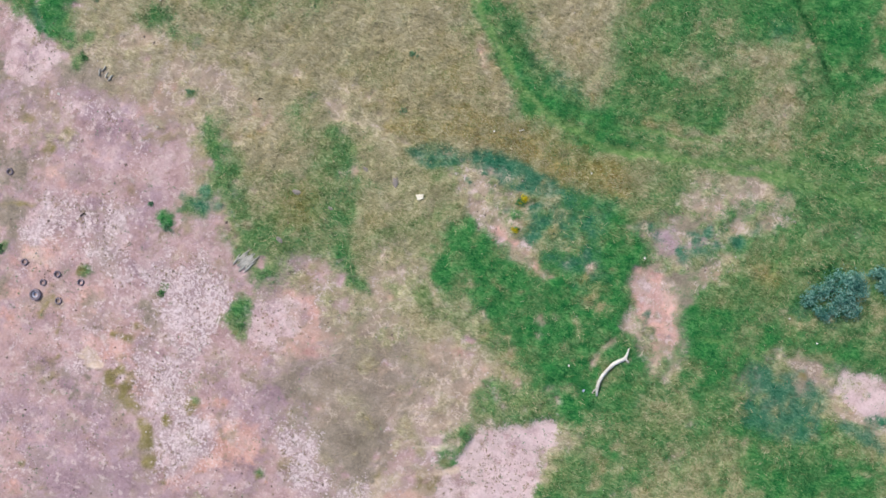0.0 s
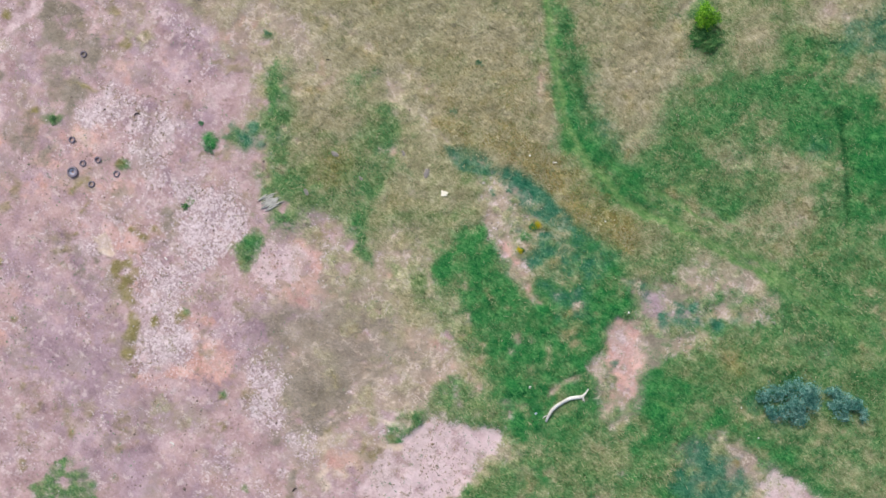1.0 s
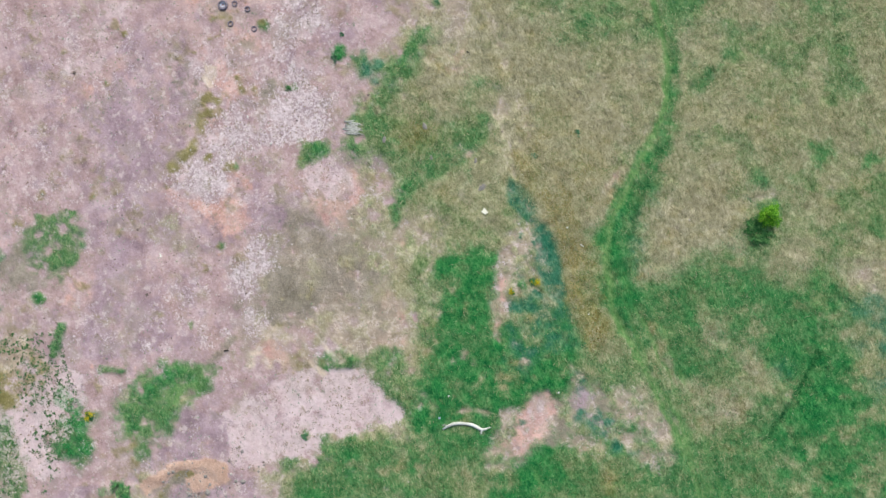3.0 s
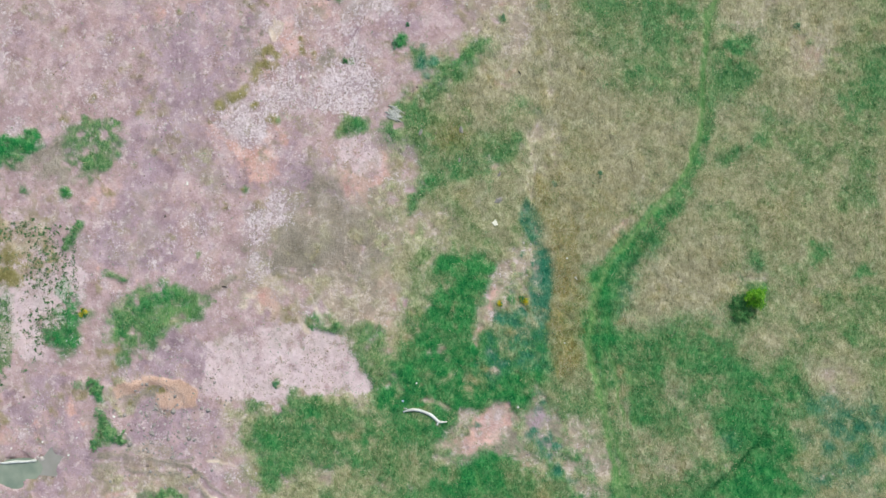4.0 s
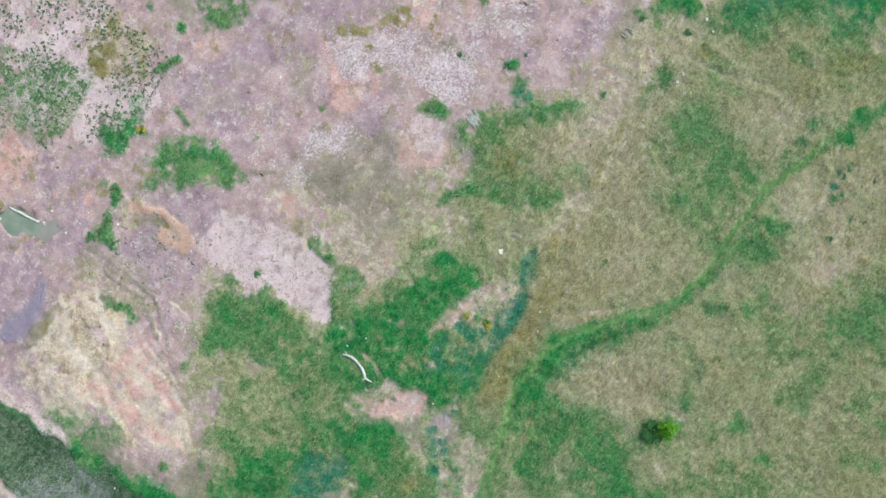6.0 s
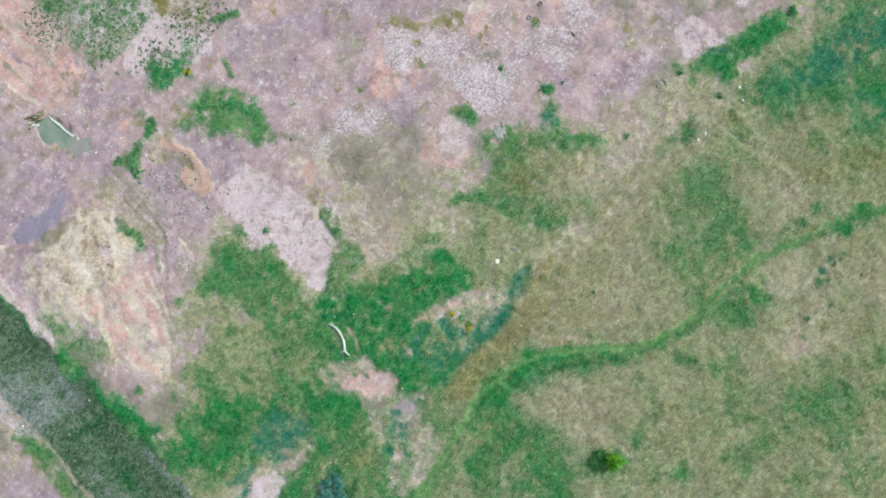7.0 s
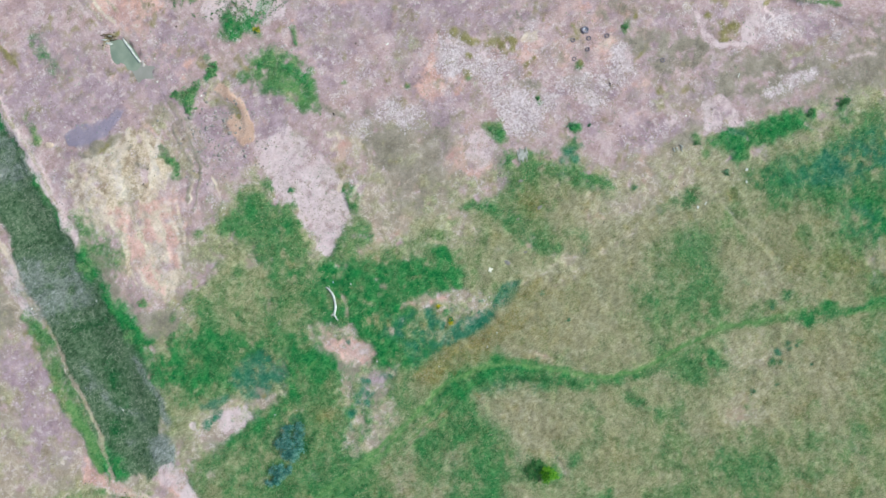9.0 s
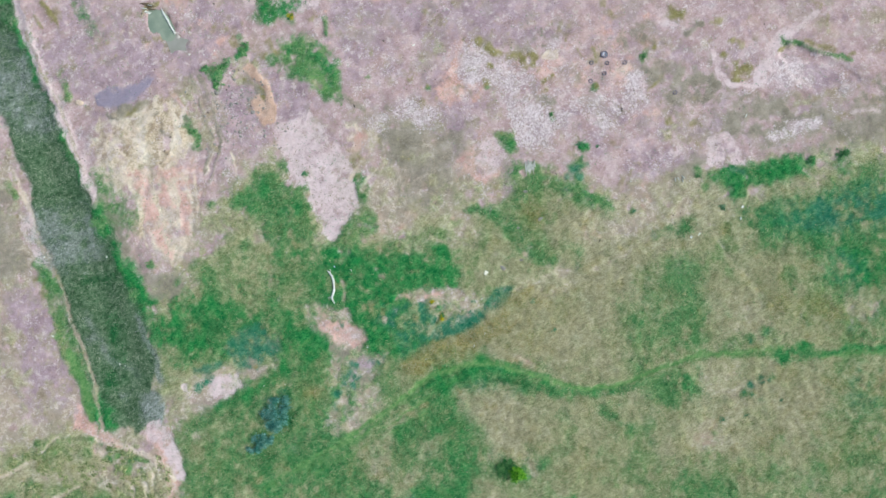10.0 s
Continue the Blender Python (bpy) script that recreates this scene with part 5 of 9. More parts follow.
# green spots north of the weeds
patch("lush", 0.72, 0.85, -14.0, -58.4, -14.2, -55.0, -12.7, -53.6, -10.2, -55.8, -9.9, -62.8, -14.0, -62.6)
patch("greygrass_and_shade", 0.89, 0.60, -10.3, -57.2, -13.3, -51.5, -14.1, -43.9, -8.8, -43.8, -7.7, -48.3, -8.1, -55.9)
patch("weedy", 1.00, 0.50, -13.8, -51.0, -14.7, -46.7, -12.8, -44.3, -10.0, -44.8, -8.4, -48.3, -9.7, -50.3)
dabs("meadow", 0.46, 0.37, 0.50, -9.7, -48.1, -11.4, -49.2, -12.3, -46.4)
dabs("meadow", 0.52, 0.42, 0.80, -7.3, -55.4, -6.6, -51.0)
patch("moss_and_shade", 1.11, 0.60, -4.9, -63.0, -4.7, -54.7, -0.6, -53.1, 0.6, -56.2, 0.2, -63.2)
patch("ochre", 1.11, 0.40, -5.8, -61.5, -2.6, -53.4, 0.7, -54.9, -1.1, -61.7)
patch("pale", 0.56, 0.80, -2.9, -74.5, -8.0, -63.6, -5.4, -60.0, -1.0, -59.2, -0.3, -63.7, 4.9, -65.2, 5.1, -58.7, 2.5, -49.3, 6.3, -48.7, 9.8, -52.3, 8.5, -55.1, 12.7, -56.0, 13.0, -59.0, 17.3, -67.0)
patch("weedy", 0.84, 0.25, 7.2, -70.8, 4.2, -63.1, 4.5, -59.0, 12.4, -57.5, 17.3, -67.0)
patch("pale", 0.29, 0.90, 12.6, -18.3, 14.5, -17.5, 17.8, -15.5, 19.1, -15.6, 19.0, -19.0, 18.9, -22.4, 20.0, -26.0, 19.1, -29.6, 13.7, -36.0, 11.7, -35.3, 11.1, -31.4, 12.4, -27.3, 13.4, -23.7, 12.4, -21.0)
# dry grass between the paths
patch("tan", 2.26, 0.75, 2.4, 5.9, -7.3, 3.9, -16.1, 5.3, -21.8, 8.8, -14.7, 13.1, -11.9, 17.3, -13.6, 22.0, -5.6, 21.1, 0.4, 14.6, 4.5, 7.9)
patch("amber", 3.01, 0.35, 4.4, 7.7, -0.4, 6.0, -8.2, 5.8, -11.8, 9.7, -5.6, 14.0, 0.8, 13.5)
patch("thatch", 2.03, 0.60, -20.9, 26.8, -26.0, 28.6, -23.5, 34.8, -19.6, 40.2, -15.1, 38.3)
dabs("meadow", 0.51, 0.41, 0.85, -20.2, 35.1, -23.4, 36.1, -28.2, 32.8, -29.4, 33.4, -25.4, 32.5, -25.5, 33.7, -26.4, 35.2)
patch("thatch", 1.45, 0.40, -29.2, 22.8, -34.3, 25.5, -31.2, 27.6, -26.9, 25.3)
trail("lush", 0.60, 0.48, 0.50, 14.2, 11.6, 7.7, 12.2, 4.0, 14.2, 0.2, 17.8, -2.2, 20.4, -5.5, 23.0, -9.5, 24.4)
trail("forest", 0.43, 0.34, 0.60, 7.5, 13.5, 4.8, 15.6, 0.9, 19.1)
trail("palegreen", 0.17, 0.15, 0.80, 22.6, 12.9, 14.7, 11.7, 7.3, 11.4, 3.8, 13.8, 0.0, 17.4, -4.3, 21.8, -9.0, 23.6)
trail("palegreen", 0.26, 0.21, 0.50, 41.9, 12.5, 36.1, 12.6, 30.3, 12.7, 22.6, 12.9)
# the green path
trail("lush", 0.47, 0.37, 0.60, -0.8, 19.8, 1.2, 16.6, 3.6, 13.5, 6.3, 11.2, 10.6, 10.0, 14.6, 9.4)
trail("palegreen", 0.16, 0.15, 0.70, -0.6, 18.8, 1.2, 16.0, 3.6, 13.0, 5.8, 11.5, 8.3, 10.4, 12.4, 9.6, 16.3, 9.4, 21.2, 10.5, 26.3, 11.3, 31.3, 11.9, 35.0, 11.9, 40.5, 12.6)
dabs("lush", 0.83, 0.66, 0.70, 6.0, 9.9, 2.5, 14.5)
# ring of greener grass in the east
trail("meadow", 0.28, 0.23, 0.80, 14.1, 43.6, 12.8, 43.7, 11.9, 44.6, 12.0, 45.9, 12.9, 46.8, 14.3, 46.7, 15.1, 45.7, 15.1, 44.5, 14.1, 43.6)
trail("meadow", 0.56, 0.45, 0.80, 12.3, 47.4, 10.7, 49.7, 8.5, 53.8)
trail("palegreen", 0.28, 0.21, 0.50, -31.6, 29.1, -34.2, 30.4, -38.1, 33.3)
# ruts at the junction
patch("thatch", 1.14, 0.75, 73.2, -12.3, 66.3, -10.1, 60.9, -3.9, 56.6, 0.6, 57.0, 6.3, 77.1, -5.7)
dabs("olive", 0.50, 0.40, 0.80, 73.2, -9.8, 72.3, -7.8, 69.6, -8.1, 70.1, -5.5, 72.9, -5.1, 66.4, -6.7, 67.8, -5.1, 64.1, -5.3, 62.7, -3.5, 60.7, -0.9)
dabs("straw", 0.59, 0.47, 0.80, 71.3, -8.6, 70.8, -6.9, 73.9, -6.8, 68.3, -6.8, 64.9, -2.4, 63.1, -0.3, 59.9, -2.3, 59.4, 1.9)
dabs("greygrass_and_shade", 0.50, 0.40, 0.70, 67.4, -3.3, 63.7, -2.6, 61.9, -0.6, 59.3, 0.0, 62.0, -2.1, 58.2, 1.6, 61.5, 1.2)
patch("peach", 0.57, 0.90, 65.0, -12.3, 64.8, -10.2, 62.5, -6.3, 61.7, -3.4, 62.8, -3.3, 64.7, -6.1, 66.5, -8.2, 66.5, -10.2)
trail("peach", 0.42, 0.34, 0.90, 68.2, -8.7, 66.4, -9.2)
trail("peach", 0.42, 0.34, 0.80, 65.2, -6.9, 66.3, -4.2)
trail("peach", 0.42, 0.34, 0.80, 54.4, 2.0, 57.3, 6.0)
trail("cream", 0.25, 0.20, 0.60, 61.8, -3.3, 59.6, -1.1, 58.9, 1.2, 60.3, 4.3)
patch("lush", 0.92, 0.90, 62.5, -8.8, 60.7, -6.7, 62.2, -6.0, 63.4, -7.4)
trail("palegreen", 0.59, 0.34, 0.90, 62.6, -19.7, 63.3, -15.2, 63.8, -10.1, 63.5, -7.6)
trail("meadow", 0.42, 0.34, 0.70, 61.9, -18.3, 62.5, -14.7, 62.8, -10.9)
trail("thatch", 0.25, 0.20, 0.90, 61.1, -20.8, 61.7, -16.2, 62.2, -11.6, 63.6, -7.9)
# paler dry fringe of the field
patch("thatch", 1.41, 0.55, -36.9, 5.7, -31.8, 6.2, -25.2, 5.6, -19.7, 4.6, -16.3, 2.9, -18.9, -0.8, -23.4, 0.5, -30.0, 1.1, -35.2, 1.1)
patch("thatch", 1.24, 0.45, -11.4, 6.8, -6.4, 8.5, -2.9, 4.7, -6.8, 3.3, -11.7, 4.5)
patch("tan", 1.60, 0.50, -16.5, -1.1, -11.7, 1.1, -10.0, -2.7, -13.8, -4.0)
dabs("meadow", 0.62, 0.50, 0.50, -19.5, -1.5, -17.7, -4.3, -15.1, -6.7, -13.7, -9.0)
patch("peach", 0.71, 0.60, 1.4, 2.8, 3.6, 3.7, 5.5, 3.2, 6.4, 2.1, 5.6, 1.0, 7.7, -0.5, 9.2, -1.5, 8.3, -2.0, 5.6, -0.6, 3.7, 1.0, 2.5, 2.1)
patch("peach", 0.53, 0.60, 8.9, -1.6, 11.3, -1.2, 12.4, -2.7, 13.6, -3.3, 11.4, -3.2, 9.5, -2.5)
dabs("pale", 0.42, 0.31, 0.75, 3.6, 2.9, 6.3, -1.1, 8.3, -1.8, 4.7, 1.7, 11.1, -1.6, 6.3, 0.7)
dabs("thatch", 0.62, 0.50, 0.70, 6.9, 2.0, 5.8, 2.4, 8.4, 0.8, 10.6, -2.5, 5.0, 0.7, 3.7, 2.0)
dabs("chalk", 0.42, 0.33, 0.80, 4.8, 2.6, 6.7, 1.2, 7.9, 2.3, 2.9, 2.8, 6.8, -0.7)
dabs("mauve", 0.47, 0.37, 0.60, 8.3, 1.9, 7.5, 1.0)
dabs("teal", 0.31, 0.25, 0.70, 6.2, 2.6, 7.9, 3.1, 4.7, 3.9)
dabs("meadow", 0.47, 0.37, 0.80, 8.8, 0.9)
# crumbs of bare soil near the branch
dabs("thatch", 0.31, 0.25, 0.70, 14.6, -7.6, 14.6, -1.5, 15.5, -6.5, 20.0, -8.7, 21.0, -6.7, 14.5, -9.0)
dabs("pale", 0.47, 0.31, 0.50, 21.5, -1.1, 23.2, -3.0, 25.0, -5.3, 21.4, -4.7)
# bank shade round the pond painted as a dark rim, and wheel tracks
trail("moss_and_shade", 0.37, 0.30, 0.70, 28.5, -60.8, 27.6, -61.4, 26.4, -61.6, 25.3, -61.3)
dabs("greygrass_and_shade", 0.45, 0.36, 0.70, 28.3, -60.1, 26.8, -54.9, 27.0, -53.4, 23.6, -53.3)
trail("cream", 0.22, 0.15, 0.70, 19.4, -74.2, 19.8, -69.7, 20.8, -64.6)
trail("thatch", 0.22, 0.18, 0.80, 18.0, -72.2, 19.5, -65.2)
trail("cream", 0.15, 0.15, 0.70, 16.9, -70.3, 18.2, -64.8)
trail("thatch", 0.22, 0.18, 0.70, 20.7, -72.1, 22.0, -64.8)
trail("thatch", 0.15, 0.15, 0.60, 16.0, -69.8, 17.0, -64.8)
trail("pale", 0.22, 0.15, 0.95, 24.4, -68.0, 24.9, -62.8)
trail("mauve", 0.60, 0.48, 0.60, 17.1, -58.6, 15.3, -55.0, 15.6, -51.7)
trail("greygrass_and_shade", 0.22, 0.18, 0.50, 25.5, -51.7, 25.6, -44.5, 25.3, -36.7)
trail("greygrass_and_shade", 0.22, 0.18, 0.50, 24.1, -51.3, 25.3, -42.8)
# round green patch beside the pale hollow
patch("meadow", 0.91, 0.95, 22.1, -30.0, 20.7, -28.9, 19.4, -25.5, 19.2, -22.0, 20.2, -19.1, 22.7, -17.7, 25.6, -18.2, 27.4, -21.7, 27.6, -26.7, 26.0, -29.0)
dabs("lush", 1.10, 0.88, 0.60, 24.7, -27.3, 21.7, -22.9, 23.8, -19.6)
dabs("olive", 0.82, 0.66, 0.50, 21.5, -25.1, 24.8, -20.8)
patch("straw", 2.12, 0.45, 30.0, -29.0, 28.2, -23.7, 31.4, -22.3, 34.6, -27.3)
patch("meadow", 2.72, 0.50, -27.7, 13.2, -27.5, 19.4, -22.6, 23.1, -17.1, 20.1, -19.5, 14.1)
patch("meadow", 2.42, 0.50, -17.0, 22.8, -20.7, 27.5, -15.6, 29.8, -12.7, 25.7)
patch("teal", 2.10, 0.30, -26.2, 12.8, -26.8, 19.5, -17.9, 20.6, -19.6, 14.8)
patch("olive", 2.42, 0.50, -15.7, 37.2, -18.1, 42.5, -8.9, 44.3, -6.7, 40.2)
patch("meadow", 2.42, 0.60, 15.4, 19.7, 13.3, 26.0, 20.1, 29.4, 25.1, 25.0, 22.4, 19.0)
patch("lush", 2.72, 0.40, 17.2, 24.1, 17.1, 30.8, 24.9, 33.0, 26.6, 25.3)
trail("amber", 0.89, 0.71, 0.55, 17.5, 6.7, 12.0, 6.5, 5.8, 7.8, 1.5, 8.4)
patch("amber", 2.12, 0.35, 3.1, 5.6, -0.2, 8.4, 2.2, 10.2, 6.7, 8.4)
patch("sand", 0.26, 0.95, 19.6, -40.8, 17.9, -41.1, 16.9, -40.2, 16.6, -38.0, 17.7, -36.4, 19.4, -35.9, 19.9, -37.4, 19.9, -39.2)
# shadow streak inside the sand crest, painted dull brown
trail("moss_and_shade", 0.34, 0.27, 0.60, 18.9, -44.0, 17.7, -42.6, 17.6, -40.3)
trail("pale", 0.51, 0.34, 0.85, -61.6, -11.5, -57.3, -10.3, -54.3, -10.0, -51.9, -8.9, -49.5, -7.2)
patch("pale", 0.34, 0.90, -51.1, -9.3, -54.1, -7.9, -57.2, -5.5, -56.9, -3.2, -53.0, -2.9, -48.3, -5.9)
patch("chalk", 0.58, 0.80, -52.3, -7.9, -56.4, -6.0, -56.5, -3.6, -53.2, -3.7)
trail("pale", 0.43, 0.26, 0.90, -45.5, -13.3, -44.9, -10.9, -45.3, -8.1, -48.5, -6.0)
patch("mauve", 0.73, 0.70, -54.9, -4.8, -58.1, -4.1, -60.7, -1.0, -58.9, 0.6, -54.4, -1.7)
dabs("pale", 0.60, 0.34, 0.80, -59.8, 0.8, -58.9, 1.3)
# mottled grass south of the ditch
dabs("straw", 1.20, 0.96, 0.60, 47.7, 1.2, 44.7, 6.7, 51.7, 3.0, 41.3, 11.3, 48.6, 10.4, 55.2, 7.9, 40.0, 3.4, 45.2, 0.1)
dabs("olive", 1.37, 1.09, 0.60, 52.5, 6.5, 42.7, 4.8, 41.6, 8.3, 47.8, 7.0)
dabs("thatch", 0.77, 0.62, 0.45, 50.7, 5.3, 38.3, 9.5, 50.5, 0.8)
trail("lush", 0.77, 0.62, 0.70, 46.0, -1.2, 39.6, -1.1, 34.5, -1.5)
# lilac and peach stains on the bare ground
patch("mauve", 1.41, 0.60, -33.4, -0.6, -28.5, -1.2, -25.7, -4.2, -28.1, -7.3, -32.4, -6.5)
patch("mauve", 1.41, 0.55, -12.5, -21.9, -8.2, -19.8, -5.9, -24.5, -9.7, -26.5)
patch("mauve", 1.77, 0.60, -24.0, -32.8, -15.7, -30.3, -14.0, -35.2, -24.6, -39.1)
patch("soil", 1.24, 0.60, -9.4, -13.1, -4.1, -12.3, -3.2, -16.4, -7.2, -17.8)
patch("pale", 0.42, 0.50, -8.2, -14.9, -4.8, -13.7, -3.5, -15.4, -6.3, -17.1)
patch("peach", 1.24, 0.30, -0.9, -13.4, 2.3, -10.1, 6.1, -11.5, 10.8, -12.5, 8.8, -16.0, 4.7, -13.6)
patch("greygrass_and_shade", 1.59, 0.55, -8.3, -19.3, 0.3, -16.8, 4.1, -18.2, 3.9, -27.0, 0.9, -28.1, -2.1, -22.6)
patch("chalk", 1.06, 0.55, -5.1, -23.7, -1.8, -23.6, 0.1, -28.9, -2.5, -29.4)
patch("mauve", 1.24, 0.40, -26.0, -8.2, -22.4, -7.0, -22.2, -10.8, -24.9, -12.9)
# fields along the winding path
patch("olive", 2.26, 0.70, -18.5, 11.5, -22.5, 11.1, -27.6, 11.2, -28.7, 15.0, -25.9, 21.2, -23.0, 24.1, -18.0, 24.0, -12.6, 22.4, -13.2, 17.6)
patch("meadow", 2.26, 0.55, -20.5, 12.6, -26.1, 11.7, -27.9, 15.2, -24.9, 22.0, -21.3, 23.8, -15.3, 22.0, -15.0, 16.7)
patch("weedy", 1.74, 0.60, -24.6, 10.9, -28.0, 11.7, -28.1, 15.4, -25.8, 16.7, -23.7, 14.9)
dabs("greygrass_and_shade", 0.85, 0.68, 0.45, -25.3, 13.2, -26.4, 15.1, -26.8, 12.7)
patch("lush", 1.88, 0.35, -15.1, 15.4, -20.6, 14.6, -23.0, 19.6, -20.1, 22.6, -14.6, 20.9)
patch("tan", 2.63, 0.60, -27.3, 16.3, -32.1, 16.8, -34.1, 22.4, -32.9, 26.8, -29.2, 26.8, -27.0, 23.7, -26.4, 20.2)
patch("thatch", 2.03, 0.35, -29.7, 18.8, -33.1, 21.9, -32.6, 26.1, -28.7, 25.2)
trail("thatch", 0.34, 0.27, 0.60, -32.5, 14.5, -33.6, 17.6, -34.4, 21.9)
patch("amber", 2.63, 0.40, -36.1, 27.9, -41.2, 27.5, -43.9, 29.6, -42.1, 31.7, -36.9, 30.9)
patch("amber", 2.63, 0.35, -17.7, 38.4, -20.7, 38.7, -19.5, 43.1, -16.5, 42.8)
patch("amber", 3.01, 0.30, -35.4, 21.1, -40.5, 23.3, -41.5, 27.0, -35.9, 25.9)
patch("lush", 2.63, 0.55, -42.9, 20.0, -48.3, 21.7, -54.3, 24.3, -51.8, 28.7, -46.5, 27.1, -42.7, 23.8)
patch("teal", 2.03, 0.40, -45.5, 20.9, -49.7, 23.7, -47.2, 26.9, -44.1, 24.6)
patch("meadow", 2.26, 0.60, -43.4, 30.5, -50.0, 30.3, -48.2, 37.4, -42.4, 34.4, -41.3, 31.9)
patch("thatch", 1.45, 0.60, -44.5, 28.5, -47.2, 28.1, -49.8, 30.2, -45.9, 32.5, -43.6, 31.3)
patch("tan", 3.01, 0.50, -21.7, 26.6, -30.2, 30.5, -36.7, 35.7, -33.7, 41.1, -27.8, 40.5, -21.0, 36.9, -17.9, 32.2)
patch("peach", 2.03, 0.45, -17.6, 34.0, -22.1, 35.1, -21.3, 37.7, -17.9, 40.3, -14.7, 39.3, -15.0, 36.3)
patch("thatch", 2.03, 0.40, -21.4, 28.3, -26.5, 30.4, -24.0, 36.1, -18.6, 34.4)
dabs("teal", 0.51, 0.41, 0.70, -28.2, 32.8, -20.4, 35.2, -26.2, 32.7)
dabs("meadow", 0.43, 0.34, 0.70, -24.9, 33.3, -25.8, 34.1, -23.7, 36.3, -29.8, 33.4)
patch("meadow", 2.26, 0.65, -17.4, 26.2, -20.6, 27.3, -19.7, 30.6, -17.0, 30.4, -16.1, 28.1)
patch("meadow", 2.63, 0.40, -10.2, 24.3, -16.9, 26.0, -15.2, 31.5, -9.7, 29.8)
dabs("meadow", 1.03, 0.82, 0.50, -6.5, 26.2, -7.2, 29.7, -9.6, 30.7)
patch("meadow", 3.01, 0.60, -7.7, 38.2, -12.7, 39.6, -17.8, 41.6, -15.4, 47.2, -4.6, 41.6)
patch("lush", 2.63, 0.45, 14.6, 13.2, 11.4, 14.3, 11.5, 20.6, 13.9, 25.1, 17.3, 25.2, 19.2, 21.7)
patch("olive", 3.01, 0.40, -22.6, 40.9, -28.3, 46.4, -27.7, 52.0, -20.9, 48.5)
patch("tan", 2.26, 0.60, 11.2, 14.0, 5.8, 17.2, 4.4, 21.7, 7.5, 24.0, 9.2, 21.1, 10.6, 16.6)
patch("teal", 2.03, 0.30, -38.2, 35.3, -44.6, 39.9, -40.8, 46.7, -36.4, 43.1)
patch("olive", 2.63, 0.45, -39.6, 37.3, -44.3, 40.4, -41.4, 49.6, -36.5, 45.0)
trail("lush", 0.85, 0.68, 0.70, 13.5, 9.9, 9.5, 10.9, 5.9, 12.7, 3.1, 15.8, 0.3, 19.0, -2.3, 21.2)
trail("lush", 0.51, 0.41, 0.60, -2.3, 21.2, -5.7, 23.2, -9.7, 24.0, -13.1, 24.9)
trail("meadow", 0.43, 0.34, 0.60, -12.7, 24.4, -17.7, 24.5, -22.3, 25.5, -26.4, 27.3, -31.4, 29.5)
patch("lush", 0.94, 0.85, -31.6, 29.4, -33.7, 29.8, -36.2, 31.1, -38.5, 33.1, -37.6, 34.1, -34.1, 32.5, -31.9, 31.0)
trail("lush", 0.43, 0.34, 0.60, -38.1, 33.2, -41.9, 35.4, -46.3, 37.6)
dabs("meadow", 0.68, 0.55, 0.70, -29.7, 26.7, -27.6, 27.3, -32.2, 26.8)
dabs("teal", 0.34, 0.27, 0.70, -32.3, 27.0, -29.5, 27.0)
trail("palegreen", 0.21, 0.17, 0.80, 13.4, 9.7, 9.3, 10.5, 5.6, 12.1, 2.6, 14.9, -0.5, 18.7, -5.0, 22.1, -8.2, 23.3, -12.8, 24.2, -17.7, 24.5, -22.3, 25.5, -26.4, 27.3, -31.5, 29.3)
trail("thatch", 0.17, 0.15, 0.50, 4.6, 12.7, 0.9, 16.6, -2.7, 20.5, -6.1, 22.5)
trail("palegreen", 0.17, 0.15, 0.70, -38.0, 33.4, -41.7, 35.7, -46.2, 37.7)
trail("thatch", 0.26, 0.21, 0.60, -2.5, 4.3, -5.5, 4.7, -9.2, 4.9, -12.2, 5.5)
trail("amber", 0.51, 0.41, 0.50, 6.9, 7.3, 1.4, 6.6, -4.8, 4.8)
dabs("thatch", 0.51, 0.41, 0.60, 7.2, 28.2, 7.9, 26.6, 7.3, 29.8)
patch("meadow", 1.50, 0.60, 12.6, 23.9, 8.3, 25.5, 6.1, 28.5, 5.7, 31.2, 9.4, 30.9, 13.3, 28.6, 14.4, 26.0)
# chalk crust and weeds over the pink ground
patch("chalk", 1.02, 0.70, -11.6, -33.2, -15.0, -33.3, -15.9, -30.1, -13.4, -26.8, -10.4, -28.5, -9.2, -31.2)
patch("chalk", 1.02, 0.70, -15.8, -27.6, -19.6, -26.1, -20.0, -23.2, -17.2, -22.8, -14.9, -24.7)
patch("chalk", 0.73, 0.90, -14.0, -20.6, -16.9, -21.0, -19.5, -18.8, -20.7, -15.0, -17.3, -13.5, -14.2, -13.8, -13.6, -17.5)
patch("chalk", 1.02, 0.60, -23.1, -18.3, -29.6, -15.9, -33.8, -11.7, -31.6, -10.2, -25.4, -13.0, -22.5, -15.9)
patch("chalk", 0.73, 0.80, -32.9, -16.5, -34.4, -15.9, -33.3, -13.2, -31.8, -12.8, -31.5, -14.6)
patch("chalk", 0.73, 0.75, -29.6, -3.5, -33.0, -3.3, -35.2, -2.7, -34.5, -1.5, -31.4, -1.6, -29.4, -2.0)
patch("chalk", 0.87, 0.60, -38.1, -7.9, -41.4, -8.1, -41.8, -5.3, -39.6, -4.9, -37.8, -6.2)
patch("chalk", 0.73, 0.70, -46.9, 1.4, -50.4, 2.0, -54.3, 2.9, -53.8, 3.9, -50.1, 3.5, -47.1, 2.2)
patch("chalk", 0.73, 0.80, -52.9, -7.0, -55.9, -6.9, -56.4, -4.4, -57.5, -1.8, -54.9, -1.7, -51.3, -4.2, -50.5, -6.3)
